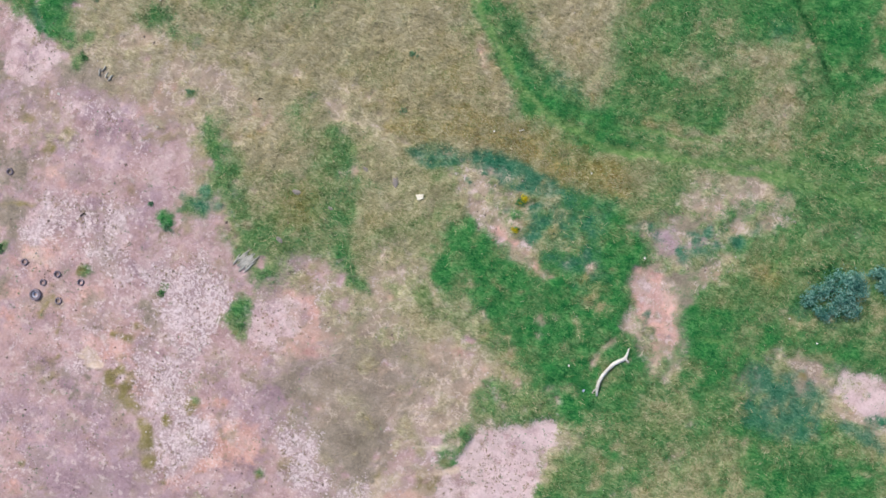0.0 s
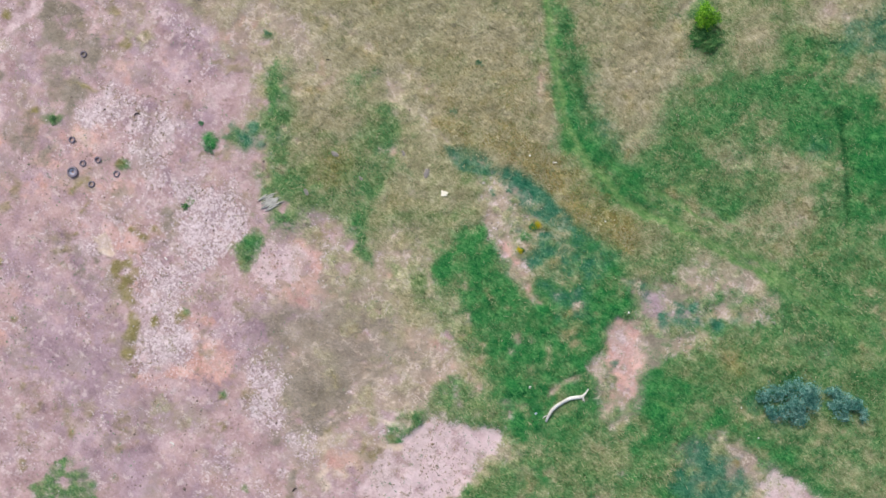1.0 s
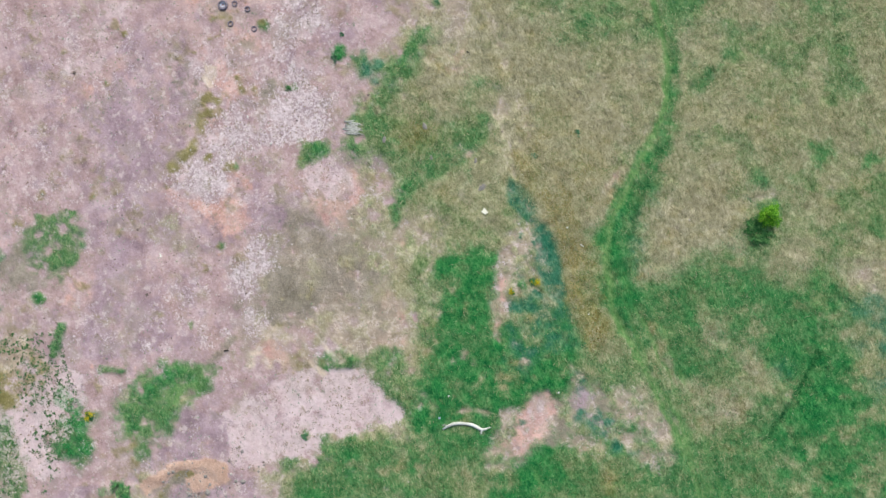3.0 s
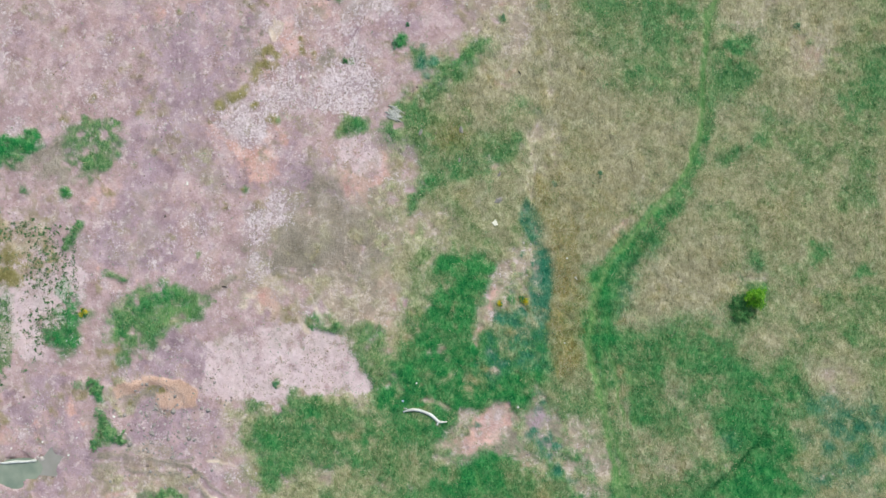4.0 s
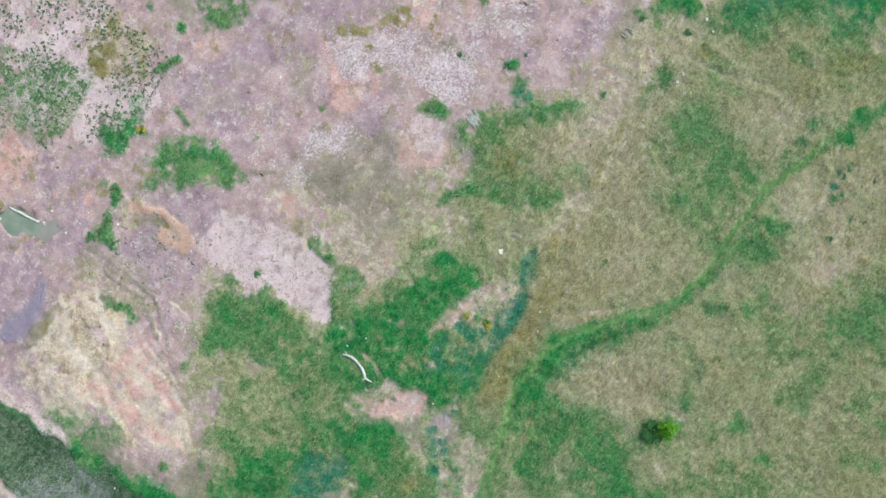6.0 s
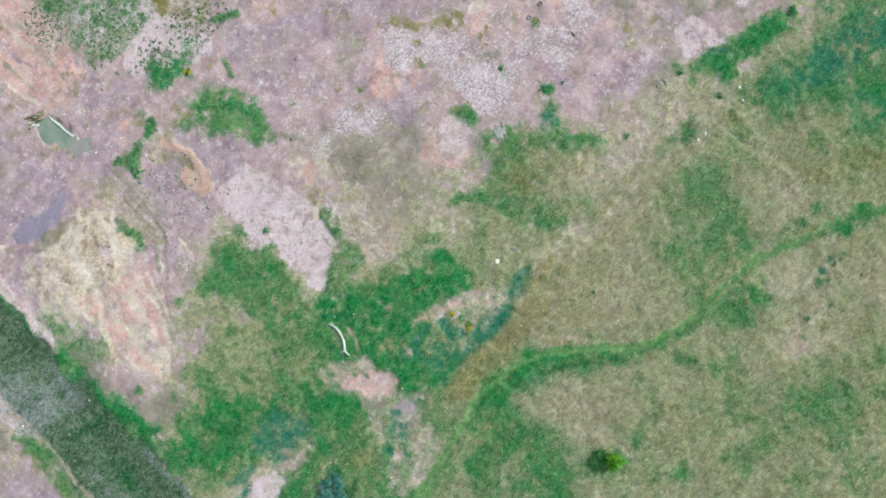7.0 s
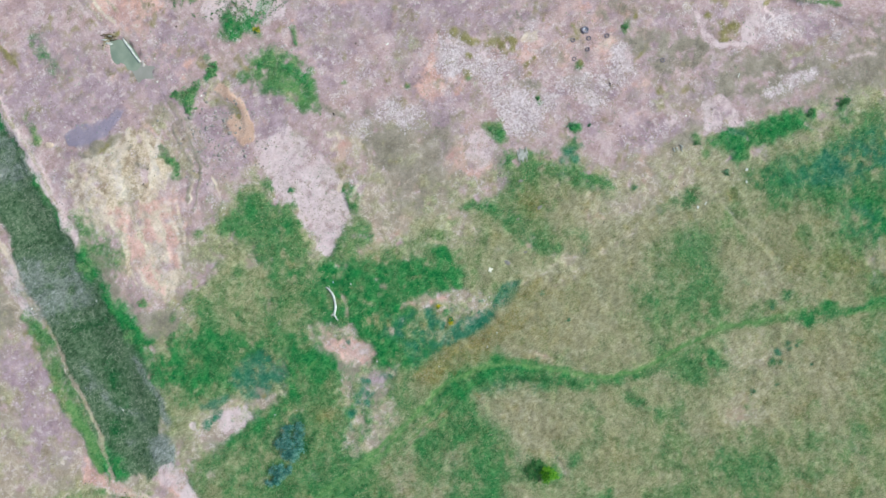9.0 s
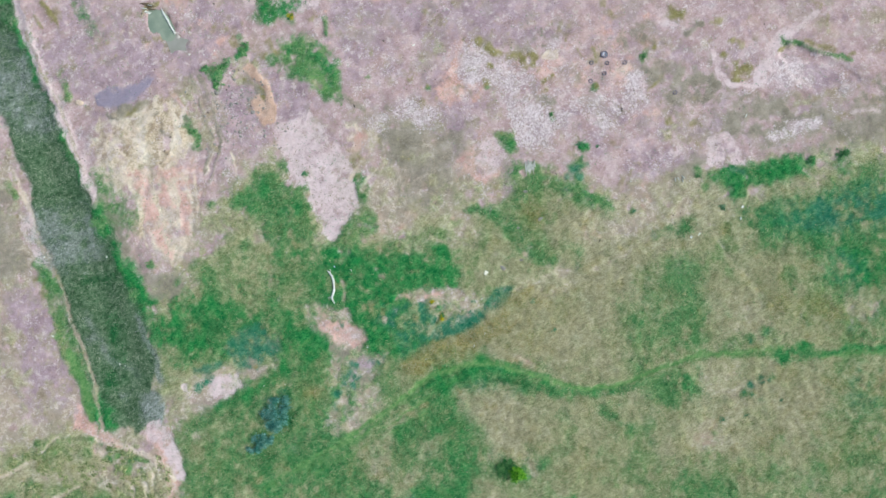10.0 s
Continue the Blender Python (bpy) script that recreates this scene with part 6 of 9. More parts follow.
patch("chalk", 0.73, 0.80, -58.4, 0.7, -60.3, 0.1, -61.2, 1.3, -59.2, 2.1)
patch("peach", 2.03, 0.40, -8.7, -30.2, -11.4, -28.0, -11.6, -24.6, -7.4, -25.5)
patch("peach", 2.03, 0.35, -5.2, -18.8, -8.5, -16.4, -8.1, -13.3, -3.7, -14.7)
patch("thatch", 1.74, 0.50, -57.8, -9.1, -60.3, -6.8, -62.4, -3.7, -63.2, -5.2, -61.1, -8.3)
patch("greygrass_and_shade", 2.32, 0.50, -36.6, -14.7, -41.8, -12.5, -43.1, -7.8, -38.8, -7.0, -34.9, -9.1)
patch("greygrass_and_shade", 2.32, 0.50, -44.8, -6.3, -50.7, -3.0, -49.9, 0.5, -45.2, -0.1, -43.9, -3.5)
patch("greygrass_and_shade", 1.74, 0.55, -35.0, -23.5, -39.3, -21.8, -37.6, -18.7, -33.8, -20.1)
patch("moss_and_shade", 1.74, 0.40, -39.2, -9.9, -41.9, -7.9, -40.5, -5.4, -37.6, -7.0)
dabs("moss_and_shade", 0.68, 0.55, 0.50, -15.8, -31.8, -19.4, -26.9, -21.7, -26.3, -46.6, -11.8, -43.2, -21.9)
dabs("weedy", 0.68, 0.55, 0.60, -11.8, -16.5, -12.5, -15.2)
dabs("lush", 0.51, 0.41, 0.60, -12.5, -15.6, -21.7, -10.2)
dabs("weedy", 0.77, 0.62, 0.50, -19.1, -8.0, -20.3, -8.3, -18.7, -6.5)
dabs("weedy", 0.51, 0.41, 0.50, -12.1, -11.8, -13.1, -9.3, -12.1, -10.4)
patch("weedy", 1.45, 0.45, -11.1, -12.9, -14.5, -11.8, -14.8, -7.7, -10.6, -10.7)
dabs("weedy", 0.34, 0.27, 0.60, -19.7, -15.6, -36.0, -17.9, -35.8, -17.3)
patch("pale", 0.51, 0.80, -40.0, -2.7, -41.5, -1.9, -41.1, 0.5, -41.7, 2.8, -39.7, 3.0, -36.9, 1.2, -38.4, -1.6)
patch("mauve", 0.87, 0.50, -39.6, -0.9, -40.7, 0.6, -39.6, 1.6, -38.2, 0.5)
patch("teal", 1.74, 0.45, -40.2, 11.3, -47.1, 12.4, -52.5, 14.1, -59.1, 15.7, -54.9, 23.2, -46.8, 17.4, -40.8, 14.9)
patch("lush", 2.26, 0.40, -38.8, 9.3, -43.6, 11.9, -46.0, 14.4, -40.5, 15.4, -37.2, 12.2)
# warm and lilac stains
patch("mauve", 2.32, 0.60, -11.5, -42.6, -24.6, -35.3, -26.2, -31.1, -20.8, -30.8, -13.7, -34.7, -9.3, -38.6)
patch("peach", 1.74, 0.65, -7.4, -30.2, -11.3, -27.7, -11.9, -25.0, -8.5, -24.9, -5.8, -27.1)
patch("peach", 1.74, 0.60, -5.2, -18.8, -8.5, -16.4, -8.1, -13.3, -3.7, -14.7)
patch("peach", 1.74, 0.40, -8.9, -20.8, -11.1, -17.6, -9.0, -16.1, -6.2, -18.3)
dabs("weedy", 0.43, 0.34, 0.60, -55.3, -9.7, -56.9, -8.6, -58.3, -6.6)
dabs("thatch", 0.51, 0.41, 0.60, -58.8, -5.9, -59.8, -4.7, -61.1, -3.7, -55.9, -8.5)
dabs("weedy", 0.68, 0.54, 0.60, 12.1, -42.8, 10.8, -42.9, 8.2, -40.6)
dabs("thatch", 0.53, 0.42, 0.60, 12.3, -41.9, 11.4, -40.3, 9.3, -38.6)
dabs("weedy", 0.68, 0.54, 0.50, 5.9, -37.0, 6.8, -35.6, 13.8, -44.9)
# rosy soil in the bare patch
patch("peach", 0.62, 0.70, 20.3, -0.6, 21.9, 0.6, 23.5, 0.5, 25.5, -2.1, 26.4, -4.8, 26.8, -7.4, 24.9, -8.0, 23.4, -5.9, 21.7, -3.2)
dabs("pale", 0.36, 0.26, 0.60, 22.0, -1.2, 24.1, -3.5, 24.1, -5.6, 22.0, -2.6)
# the bank of the ditch and its footpath
patch("moss_and_shade", 0.85, 0.45, 61.7, -35.1, 59.3, -32.0, 59.9, -24.9, 61.0, -15.9, 61.8, -10.0, 63.1, -7.3, 64.7, -9.6, 64.9, -14.0, 64.0, -18.2, 62.7, -22.8, 61.9, -27.7, 62.5, -32.4)
patch("weedy", 0.85, 0.65, 60.9, -33.0, 59.5, -31.7, 60.2, -24.5, 61.2, -16.0, 62.2, -10.2, 63.1, -8.2, 64.1, -10.3, 63.8, -15.4, 62.5, -21.1, 61.8, -26.0)
trail("palegreen", 0.50, 0.34, 0.85, 62.6, -19.6, 62.8, -16.5, 63.1, -12.9, 63.5, -10.0)
patch("lush", 0.74, 0.85, 63.3, -11.6, 61.5, -10.9, 60.0, -8.8, 61.1, -7.0, 63.2, -7.2, 63.9, -9.6)
trail("pale", 0.75, 0.42, 0.85, 60.0, -41.1, 60.0, -37.9, 59.8, -34.4)
trail("thatch", 0.34, 0.27, 0.90, 58.9, -37.3, 59.0, -33.0, 59.4, -27.8, 60.2, -22.8, 60.5, -18.3, 61.2, -13.9, 62.2, -10.2, 63.0, -7.5)
trail("deadreed", 0.42, 0.34, 0.60, 50.9, -19.9, 51.2, -16.3, 50.8, -12.4, 51.7, -9.2)
patch("deadreed", 1.42, 0.60, 57.2, -39.4, 50.7, -35.4, 51.8, -31.7, 57.5, -30.4, 59.0, -33.5)
dabs("deadreed", 0.75, 0.60, 0.60, 54.8, -12.1, 59.0, -20.2, 57.8, -9.7)
patch("deadreed", 0.71, 0.80, 56.7, -7.5, 54.6, -7.8, 53.3, -5.4, 54.7, -3.6, 57.0, -5.0)
patch("thatch", 0.85, 0.80, 61.0, -6.9, 57.3, -5.2, 58.4, -1.6, 61.4, -2.9, 63.7, -6.4)
patch("peach", 0.57, 0.90, 65.0, -12.9, 64.6, -11.6, 63.6, -8.4, 61.4, -3.9, 61.1, -2.4, 63.0, -3.0, 64.7, -6.5, 67.1, -8.4, 66.1, -11.5)
patch("pale", 0.34, 0.90, 57.2, -4.6, 54.7, -4.1, 53.9, -1.0, 54.1, 2.0, 55.4, 6.0, 56.9, 5.0, 56.5, 0.6, 57.5, -2.2)
patch("straw", 1.11, 0.70, 72.4, -10.0, 68.0, -8.4, 65.6, -5.9, 66.2, -3.1, 69.0, -2.1, 76.2, -6.4)
dabs("olive", 0.59, 0.47, 0.70, 70.6, -8.4, 67.4, -6.5, 73.3, -6.8, 67.1, -5.2, 64.4, -2.5, 61.9, -1.1, 63.9, -0.7)
dabs("palegreen", 0.50, 0.34, 0.70, 69.0, -7.5, 71.3, -7.2, 64.9, -3.3, 63.2, -2.6, 62.6, 0.1, 65.8, -6.4)
trail("cream", 0.25, 0.17, 0.80, 65.0, -6.1, 61.3, -3.1, 57.8, 0.9, 56.7, 3.6, 56.9, 5.0)
trail("cream", 0.25, 0.17, 0.70, 65.0, -4.2, 61.1, -2.4, 58.2, 0.8, 58.6, 4.1)
trail("cream", 0.17, 0.15, 0.70, 60.7, -0.4, 59.5, 1.1, 59.7, 3.4)
trail("cream", 0.25, 0.17, 0.70, 73.4, -8.4, 70.2, -9.1, 66.7, -7.7)
trail("olive", 0.25, 0.20, 0.80, 63.9, -4.1, 61.2, -1.4, 59.3, 0.8)
trail("olive", 0.25, 0.20, 0.70, 60.7, 1.2, 60.9, 2.7)
patch("thatch", 1.00, 0.70, 50.2, -7.2, 47.2, -7.6, 43.6, -6.4, 39.2, -4.8, 36.4, -4.1, 38.3, -2.7, 44.3, -1.6, 48.6, -1.5, 52.5, -2.3, 52.4, -5.4)
patch("pale", 0.34, 0.90, 46.1, -5.8, 43.5, -5.8, 40.4, -4.5, 40.8, -2.6, 43.1, -1.9, 45.9, -2.6)
dabs("pale", 0.67, 0.42, 0.70, 49.0, -6.5, 48.9, -4.8)
dabs("teal", 0.42, 0.34, 0.70, 46.1, -5.8, 45.1, -5.8, 47.4, -5.5)
dabs("moss_and_shade", 0.42, 0.34, 0.70, 47.5, -2.1, 37.7, -4.5)
patch("greygrass_and_shade", 1.71, 0.35, 40.2, -7.5, 36.2, -8.9, 33.7, -6.7, 35.7, -4.3, 40.0, -5.2)
# bare bank above the ditch, wheel tracks and mound
trail("pale", 0.67, 0.42, 0.85, 45.7, -70.8, 45.8, -63.1, 46.4, -57.4, 46.6, -51.9, 47.2, -46.3, 48.2, -40.9)
trail("thatch", 0.25, 0.20, 0.60, 45.5, -67.3, 46.0, -61.0, 46.3, -55.7, 46.7, -50.4, 47.6, -43.3)
patch("peach", 1.42, 0.60, 25.2, -66.0, 18.0, -61.4, 21.3, -56.9, 23.5, -57.7, 23.9, -60.8)
trail("peach", 0.34, 0.27, 0.70, 30.5, -53.4, 29.8, -49.1, 29.1, -44.8, 28.5, -41.2)
trail("thatch", 0.25, 0.20, 0.60, 29.0, -53.1, 28.2, -48.1, 27.4, -42.2, 27.5, -38.3)
patch("thatch", 1.71, 0.60, 28.3, -51.5, 24.6, -48.5, 23.8, -42.6, 26.2, -38.6, 27.4, -42.2, 28.5, -47.7)
patch("peach", 1.71, 0.45, 41.5, -40.6, 35.4, -37.8, 29.7, -36.5, 30.8, -32.9, 36.1, -29.6, 40.1, -28.4, 44.9, -31.3)
trail("ochre", 0.34, 0.27, 0.80, 41.7, -38.5, 42.4, -34.6, 44.1, -30.8)
trail("ochre", 0.34, 0.27, 0.70, 38.8, -37.8, 39.5, -33.9, 40.2, -30.0)
trail("cream", 0.25, 0.17, 0.70, 35.6, -35.8, 36.7, -32.2, 38.6, -29.0)
trail("cream", 0.25, 0.17, 0.70, 28.4, -36.8, 30.8, -33.9)
trail("cream", 0.17, 0.15, 0.70, 25.7, -35.1, 26.8, -31.5)
trail("cream", 0.34, 0.25, 0.80, 29.3, -44.4, 31.6, -42.0, 32.7, -38.9, 35.4, -37.8)
trail("cream", 0.34, 0.25, 0.80, 32.4, -47.4, 34.8, -46.2, 37.4, -45.6)
trail("moss_and_shade", 0.42, 0.34, 0.30, 34.7, -48.3, 37.3, -47.7)
patch("moss_and_shade", 1.14, 0.20, 39.0, -49.4, 33.4, -48.6, 33.1, -47.3, 36.9, -46.5, 39.2, -47.3)
dabs("weedy", 0.59, 0.47, 0.60, 29.6, -40.8, 30.1, -38.6, 29.5, -42.8)
patch("weedy", 1.99, 0.40, 47.3, -42.0, 44.0, -41.1, 42.7, -35.9, 45.0, -33.0, 47.7, -35.8)
patch("mauve", 1.71, 0.50, 22.1, -43.7, 19.5, -42.6, 19.2, -34.2, 22.5, -34.1, 25.4, -39.2)
dabs("thatch", 0.42, 0.34, 0.60, 23.8, -46.4, 21.3, -45.9, 18.9, -47.2, 23.9, -44.3, 17.3, -47.2)
# faint tracks through the grass
trail("palegreen", 0.17, 0.15, 0.60, 46.3, 12.5, 37.6, 11.8, 27.6, 11.3, 13.4, 10.8)
trail("palegreen", 0.17, 0.15, 0.50, 43.9, 14.5, 33.0, 14.2, 23.2, 14.1, 14.2, 13.5)
# dry field north of the path
patch("straw", 2.30, 0.45, -22.3, 11.7, -22.8, 17.8, -18.9, 21.9, -14.8, 19.0, -15.2, 13.0)
patch("weedy", 1.55, 0.45, -23.1, 19.5, -23.2, 23.8, -18.0, 23.5, -16.5, 20.0)
patch("tan", 2.01, 0.60, -23.5, 31.6, -23.0, 38.3, -18.5, 41.3, -15.2, 39.0, -16.2, 35.3, -19.5, 32.1)
patch("peach", 1.55, 0.35, -19.7, 35.5, -19.1, 38.4, -16.0, 39.1, -15.8, 36.5)
patch("tan", 2.01, 0.50, -12.6, 25.7, -12.7, 30.0, -9.6, 30.6, -9.0, 27.2, -10.4, 24.7)
patch("tan", 2.01, 0.45, -14.7, 32.7, -14.8, 38.1, -10.0, 38.3, -9.0, 34.0)
patch("weedy", 1.11, 0.60, -15.7, 25.0, -15.8, 29.4, -14.0, 30.9, -12.9, 27.5, -13.5, 24.9)
dabs("lush", 0.91, 0.73, 0.50, -18.3, 28.3, -18.6, 27.2)
dabs("weedy", 0.78, 0.63, 0.50, -9.2, 30.6, -6.4, 27.0, -6.2, 29.8, -17.4, 32.4)
patch("tan", 1.43, 0.60, -18.7, -0.4, -19.4, 2.8, -17.1, 4.4, -14.5, 3.4, -15.1, 0.7)
patch("peach", 1.11, 0.40, -18.2, 0.5, -18.4, 3.6, -15.3, 3.8, -15.5, 1.2)
trail("thatch", 0.59, 0.47, 0.50, -20.9, 6.8, -17.3, 7.2, -14.3, 7.1)
trail("greygrass_and_shade", 0.39, 0.31, 0.40, -24.5, 6.4, -21.3, 6.6)
trail("cream", 0.20, 0.16, 0.55, -10.0, 4.3, -6.0, 4.5, -2.5, 4.2)
patch("amber", 1.43, 0.50, -12.4, -6.0, -12.2, -2.9, -9.1, -2.2, -8.4, -5.3)
trail("meadow", 0.46, 0.37, 0.60, -6.7, -5.4, -8.3, -2.7, -8.4, 1.3)
trail("weedy", 0.46, 0.37, 0.60, -5.7, -4.2, -6.4, -1.1, -7.5, 2.1)
dabs("meadow", 0.65, 0.52, 0.60, 1.8, -3.7, -13.1, 3.3, -10.0, 3.3)
trail("peach", 0.26, 0.21, 0.50, 3.7, 10.6, 1.5, 13.3, -0.3, 16.4)
trail("palegreen", 0.20, 0.15, 0.70, -22.7, 25.1, -17.5, 24.4, -11.8, 24.0, -8.0, 22.8, -4.5, 21.8, -1.2, 19.0, 1.7, 16.2, 3.9, 13.9)
trail("straw", 0.13, 0.15, 0.50, -21.4, 25.4, -17.4, 24.8, -12.6, 24.5)
# trodden wedge, green band and bare patch
patch("thatch", 0.55, 0.60, 6.6, -0.9, 3.7, 1.4, 3.8, 3.6, 6.9, 3.9, 8.6, 2.9, 8.8, -0.2)
dabs("pale", 0.33, 0.26, 0.70, 4.5, 1.8, 5.5, 2.9, 5.8, 0.8, 3.7, 2.7, 6.6, 3.3, 10.5, -1.6)
dabs("teal", 0.26, 0.21, 0.70, 5.1, 3.7, 7.3, 3.4, 8.0, 1.2, 4.1, 2.3)
patch("teal", 0.55, 0.80, 3.8, 4.4, 3.9, 5.9, 7.8, 5.9, 11.3, 5.5, 11.0, 4.0, 8.6, 3.7, 6.4, 4.3)
patch("teal", 1.11, 0.50, 10.1, -1.1, 11.2, 3.6, 13.5, 5.6, 17.8, 5.4, 17.1, 0.6, 14.4, -1.8)
dabs("amber", 0.46, 0.37, 0.60, 12.6, 0.9, 16.9, -2.4)
patch("lush", 1.72, 0.50, 6.3, 10.0, 5.1, 12.6, 7.4, 14.2, 14.3, 13.7, 16.8, 11.5, 14.5, 9.9)
patch("teal", 1.33, 0.35, 5.1, 12.6, 6.5, 14.7, 11.7, 13.9, 10.3, 12.3)
patch("amber", 1.72, 0.45, 8.3, 6.4, 6.3, 9.5, 11.5, 9.5, 14.9, 8.2, 14.3, 6.0)
patch("tan", 1.43, 0.65, 7.5, 15.1, 6.0, 19.4, 6.2, 24.5, 9.3, 25.1, 13.2, 24.9, 11.7, 22.5, 11.1, 18.3, 13.1, 15.5, 12.6, 13.0)
patch("thatch", 1.11, 0.35, 8.0, 15.9, 6.9, 21.1, 8.4, 24.4, 10.9, 23.3, 10.6, 17.4)
trail("thatch", 0.39, 0.31, 0.60, 8.9, 25.8, 7.9, 27.4, 7.8, 29.1)
trail("thatch", 0.39, 0.31, 0.50, 12.2, 23.2, 13.3, 24.7)
patch("olive", 1.72, 0.50, 12.3, 17.3, 11.7, 22.5, 14.0, 24.4, 16.9, 22.9, 16.3, 18.8)
patch("tan", 1.72, 0.50, 14.5, 25.7, 13.6, 29.1, 14.8, 31.5, 16.8, 29.7, 16.2, 26.4)
patch("thatch", 1.33, 0.45, 18.6, 32.5, 17.5, 35.5, 18.2, 40.0, 22.0, 39.4, 22.6, 36.4)
patch("teal", 1.77, 0.35, 22.0, 32.3, 22.3, 37.7, 24.2, 41.9, 29.3, 43.0, 33.2, 41.2, 32.8, 32.8, 27.1, 31.6)
trail("thatch", 0.20, 0.16, 0.60, 30.6, 34.4, 29.6, 35.1, 30.7, 35.9)
trail("thatch", 0.20, 0.16, 0.50, 22.3, 29.8, 23.6, 29.3)
dabs("straw", 0.65, 0.52, 0.50, 27.4, 38.2, 26.6, 40.3, 28.2, 36.4, 24.2, 33.4)
dabs("mauve", 0.59, 0.47, 0.70, 24.1, 1.5, 22.4, 3.4, 22.5, 5.5, 25.1, -5.0)
dabs("greygrass_and_shade", 0.59, 0.47, 0.60, 23.6, 0.3, 25.0, 2.8, 26.1, -1.2, 24.2, 5.0, 26.3, -6.4)
dabs("teal", 0.33, 0.26, 0.70, 23.0, -3.8, 26.1, 2.5, 25.1, 4.1, 23.4, 6.3, 23.8, -5.0, 28.9, 5.1, 21.2, 3.9)
patch("thatch", 0.78, 0.60, 22.6, 6.8, 22.7, 9.8, 25.4, 11.3, 29.6, 10.3, 27.8, 8.7, 25.2, 7.5)
dabs("pale", 0.39, 0.31, 0.60, 26.1, 8.8, 21.4, -4.1, 21.4, -0.9, 22.2, 6.4)
trail("palegreen", 0.20, 0.15, 0.70, 7.7, 10.5, 10.7, 9.9, 15.0, 9.6, 19.7, 10.4, 23.7, 11.5, 27.1, 12.3, 32.2, 12.2)
# wheel tracks and silt round the pond
patch("mauve", 1.88, 0.60, 35.3, -72.3, 29.7, -65.9, 30.5, -58.7, 23.1, -50.8, 24.6, -46.6, 31.7, -51.0, 39.3, -52.5, 47.3, -58.7)
patch("mauve", 1.61, 0.50, 20.2, -60.3, 14.6, -52.9, 22.5, -50.2, 23.8, -53.7)
patch("mauve", 1.88, 0.45, 2.6, -51.6, -7.5, -40.9, -4.5, -32.8, 4.1, -35.3, 3.9, -42.8)
patch("peach", 1.34, 0.80, 27.0, -79.2, 14.2, -67.0, 17.0, -60.7, 24.0, -61.1, 25.7, -66.0, 27.3, -73.7)
trail("peach", 0.39, 0.32, 0.70, 24.4, -74.4, 23.8, -68.2)
trail("thatch", 0.24, 0.19, 0.80, 27.2, -77.0, 26.8, -70.5, 26.2, -64.8)
trail("thatch", 0.24, 0.19, 0.70, 23.5, -74.8, 23.5, -69.1, 23.5, -64.0)
trail("mauve", 0.32, 0.25, 0.70, 22.0, -73.3, 21.8, -68.6, 21.0, -64.4)
trail("mauve", 0.32, 0.25, 0.60, 27.3, -73.7, 26.7, -68.1)
trail("thatch", 0.24, 0.19, 0.60, 19.6, -71.0, 19.3, -66.3, 19.7, -62.1)
trail("cream", 0.24, 0.16, 0.80, 25.3, -68.3, 25.4, -65.8, 24.9, -63.2)
trail("pale", 0.32, 0.24, 0.70, 28.3, -76.4, 27.7, -70.7, 27.4, -66.6)
trail("greygrass_and_shade", 0.24, 0.19, 0.60, 25.8, -48.8, 26.6, -44.1, 27.0, -39.0, 31.0, -33.9)
trail("greygrass_and_shade", 0.24, 0.19, 0.60, 24.4, -48.1, 24.9, -42.5, 26.4, -37.3, 30.8, -32.6)
trail("thatch", 0.32, 0.25, 0.50, 29.5, -52.3, 28.6, -47.1, 28.8, -40.7)
patch("mauve", 1.07, 0.60, 14.7, -44.1, 11.1, -39.6, 10.9, -35.0, 14.9, -35.4, 15.6, -39.4)
trail("pale", 0.71, 0.55, 0.70, 14.8, -34.3, 16.8, -29.6, 17.7, -25.0)
patch("moss_and_shade", 1.88, 0.30, 8.3, -28.3, 2.5, -25.1, 2.8, -18.8, 8.9, -18.0, 10.3, -23.6)
patch("greygrass_and_shade", 1.88, 0.45, 2.6, -27.4, -6.1, -20.3, -2.2, -13.2, 3.8, -16.5, 4.7, -22.7)
patch("ochre", 1.34, 0.45, 8.4, -30.5, 4.3, -27.8, 5.8, -23.8, 9.9, -26.5)
dabs("chalk", 0.95, 0.76, 0.70, -13.0, -30.3, -12.5, -27.4, -3.6, -25.9, 0.1, -27.7, 3.5, -33.6)
dabs("weedy", 0.32, 0.25, 0.60, 23.1, -48.3, 23.1, -45.2, 1.8, -34.8, -5.5, -29.1, 17.3, -26.7)
# dull moss and litter over the western soil
patch("thatch", 1.50, 0.45, -9.2, -20.9, -2.0, -12.8, 6.6, -7.6, 12.3, -11.6, 10.8, -16.9, 2.0, -23.6, -4.9, -24.7)
patch("greygrass_and_shade", 1.50, 0.35, -2.7, -17.4, 2.9, -11.8, 7.9, -14.9, 4.9, -20.0)
dabs("moss_and_shade", 0.77, 0.62, 0.45, -21.6, -25.4, -17.2, -28.4, -16.7, -33.6, -13.1, -28.1, -30.2, -21.9, -27.5, -31.9, -15.8, -41.4, -21.0, -21.4)
dabs("moss_and_shade", 0.50, 0.40, 0.50, -20.4, -26.5, -16.4, -29.9, -24.2, -25.9, -12.8, -15.3, -38.3, -18.0)
patch("mauve", 1.50, 0.50, -33.1, -30.5, -28.2, -25.4, -21.3, -28.7, -21.3, -34.3, -27.6, -37.6)
patch("mauve", 1.50, 0.40, -14.4, -31.9, -7.9, -25.5, -2.3, -31.0, -7.9, -36.7)
trail("chalk", 0.50, 0.40, 0.80, -21.8, -15.7, -18.8, -14.9, -15.5, -17.3, -15.3, -21.4)
trail("chalk", 0.50, 0.40, 0.70, -15.1, -25.4, -13.2, -28.8, -13.6, -32.0)
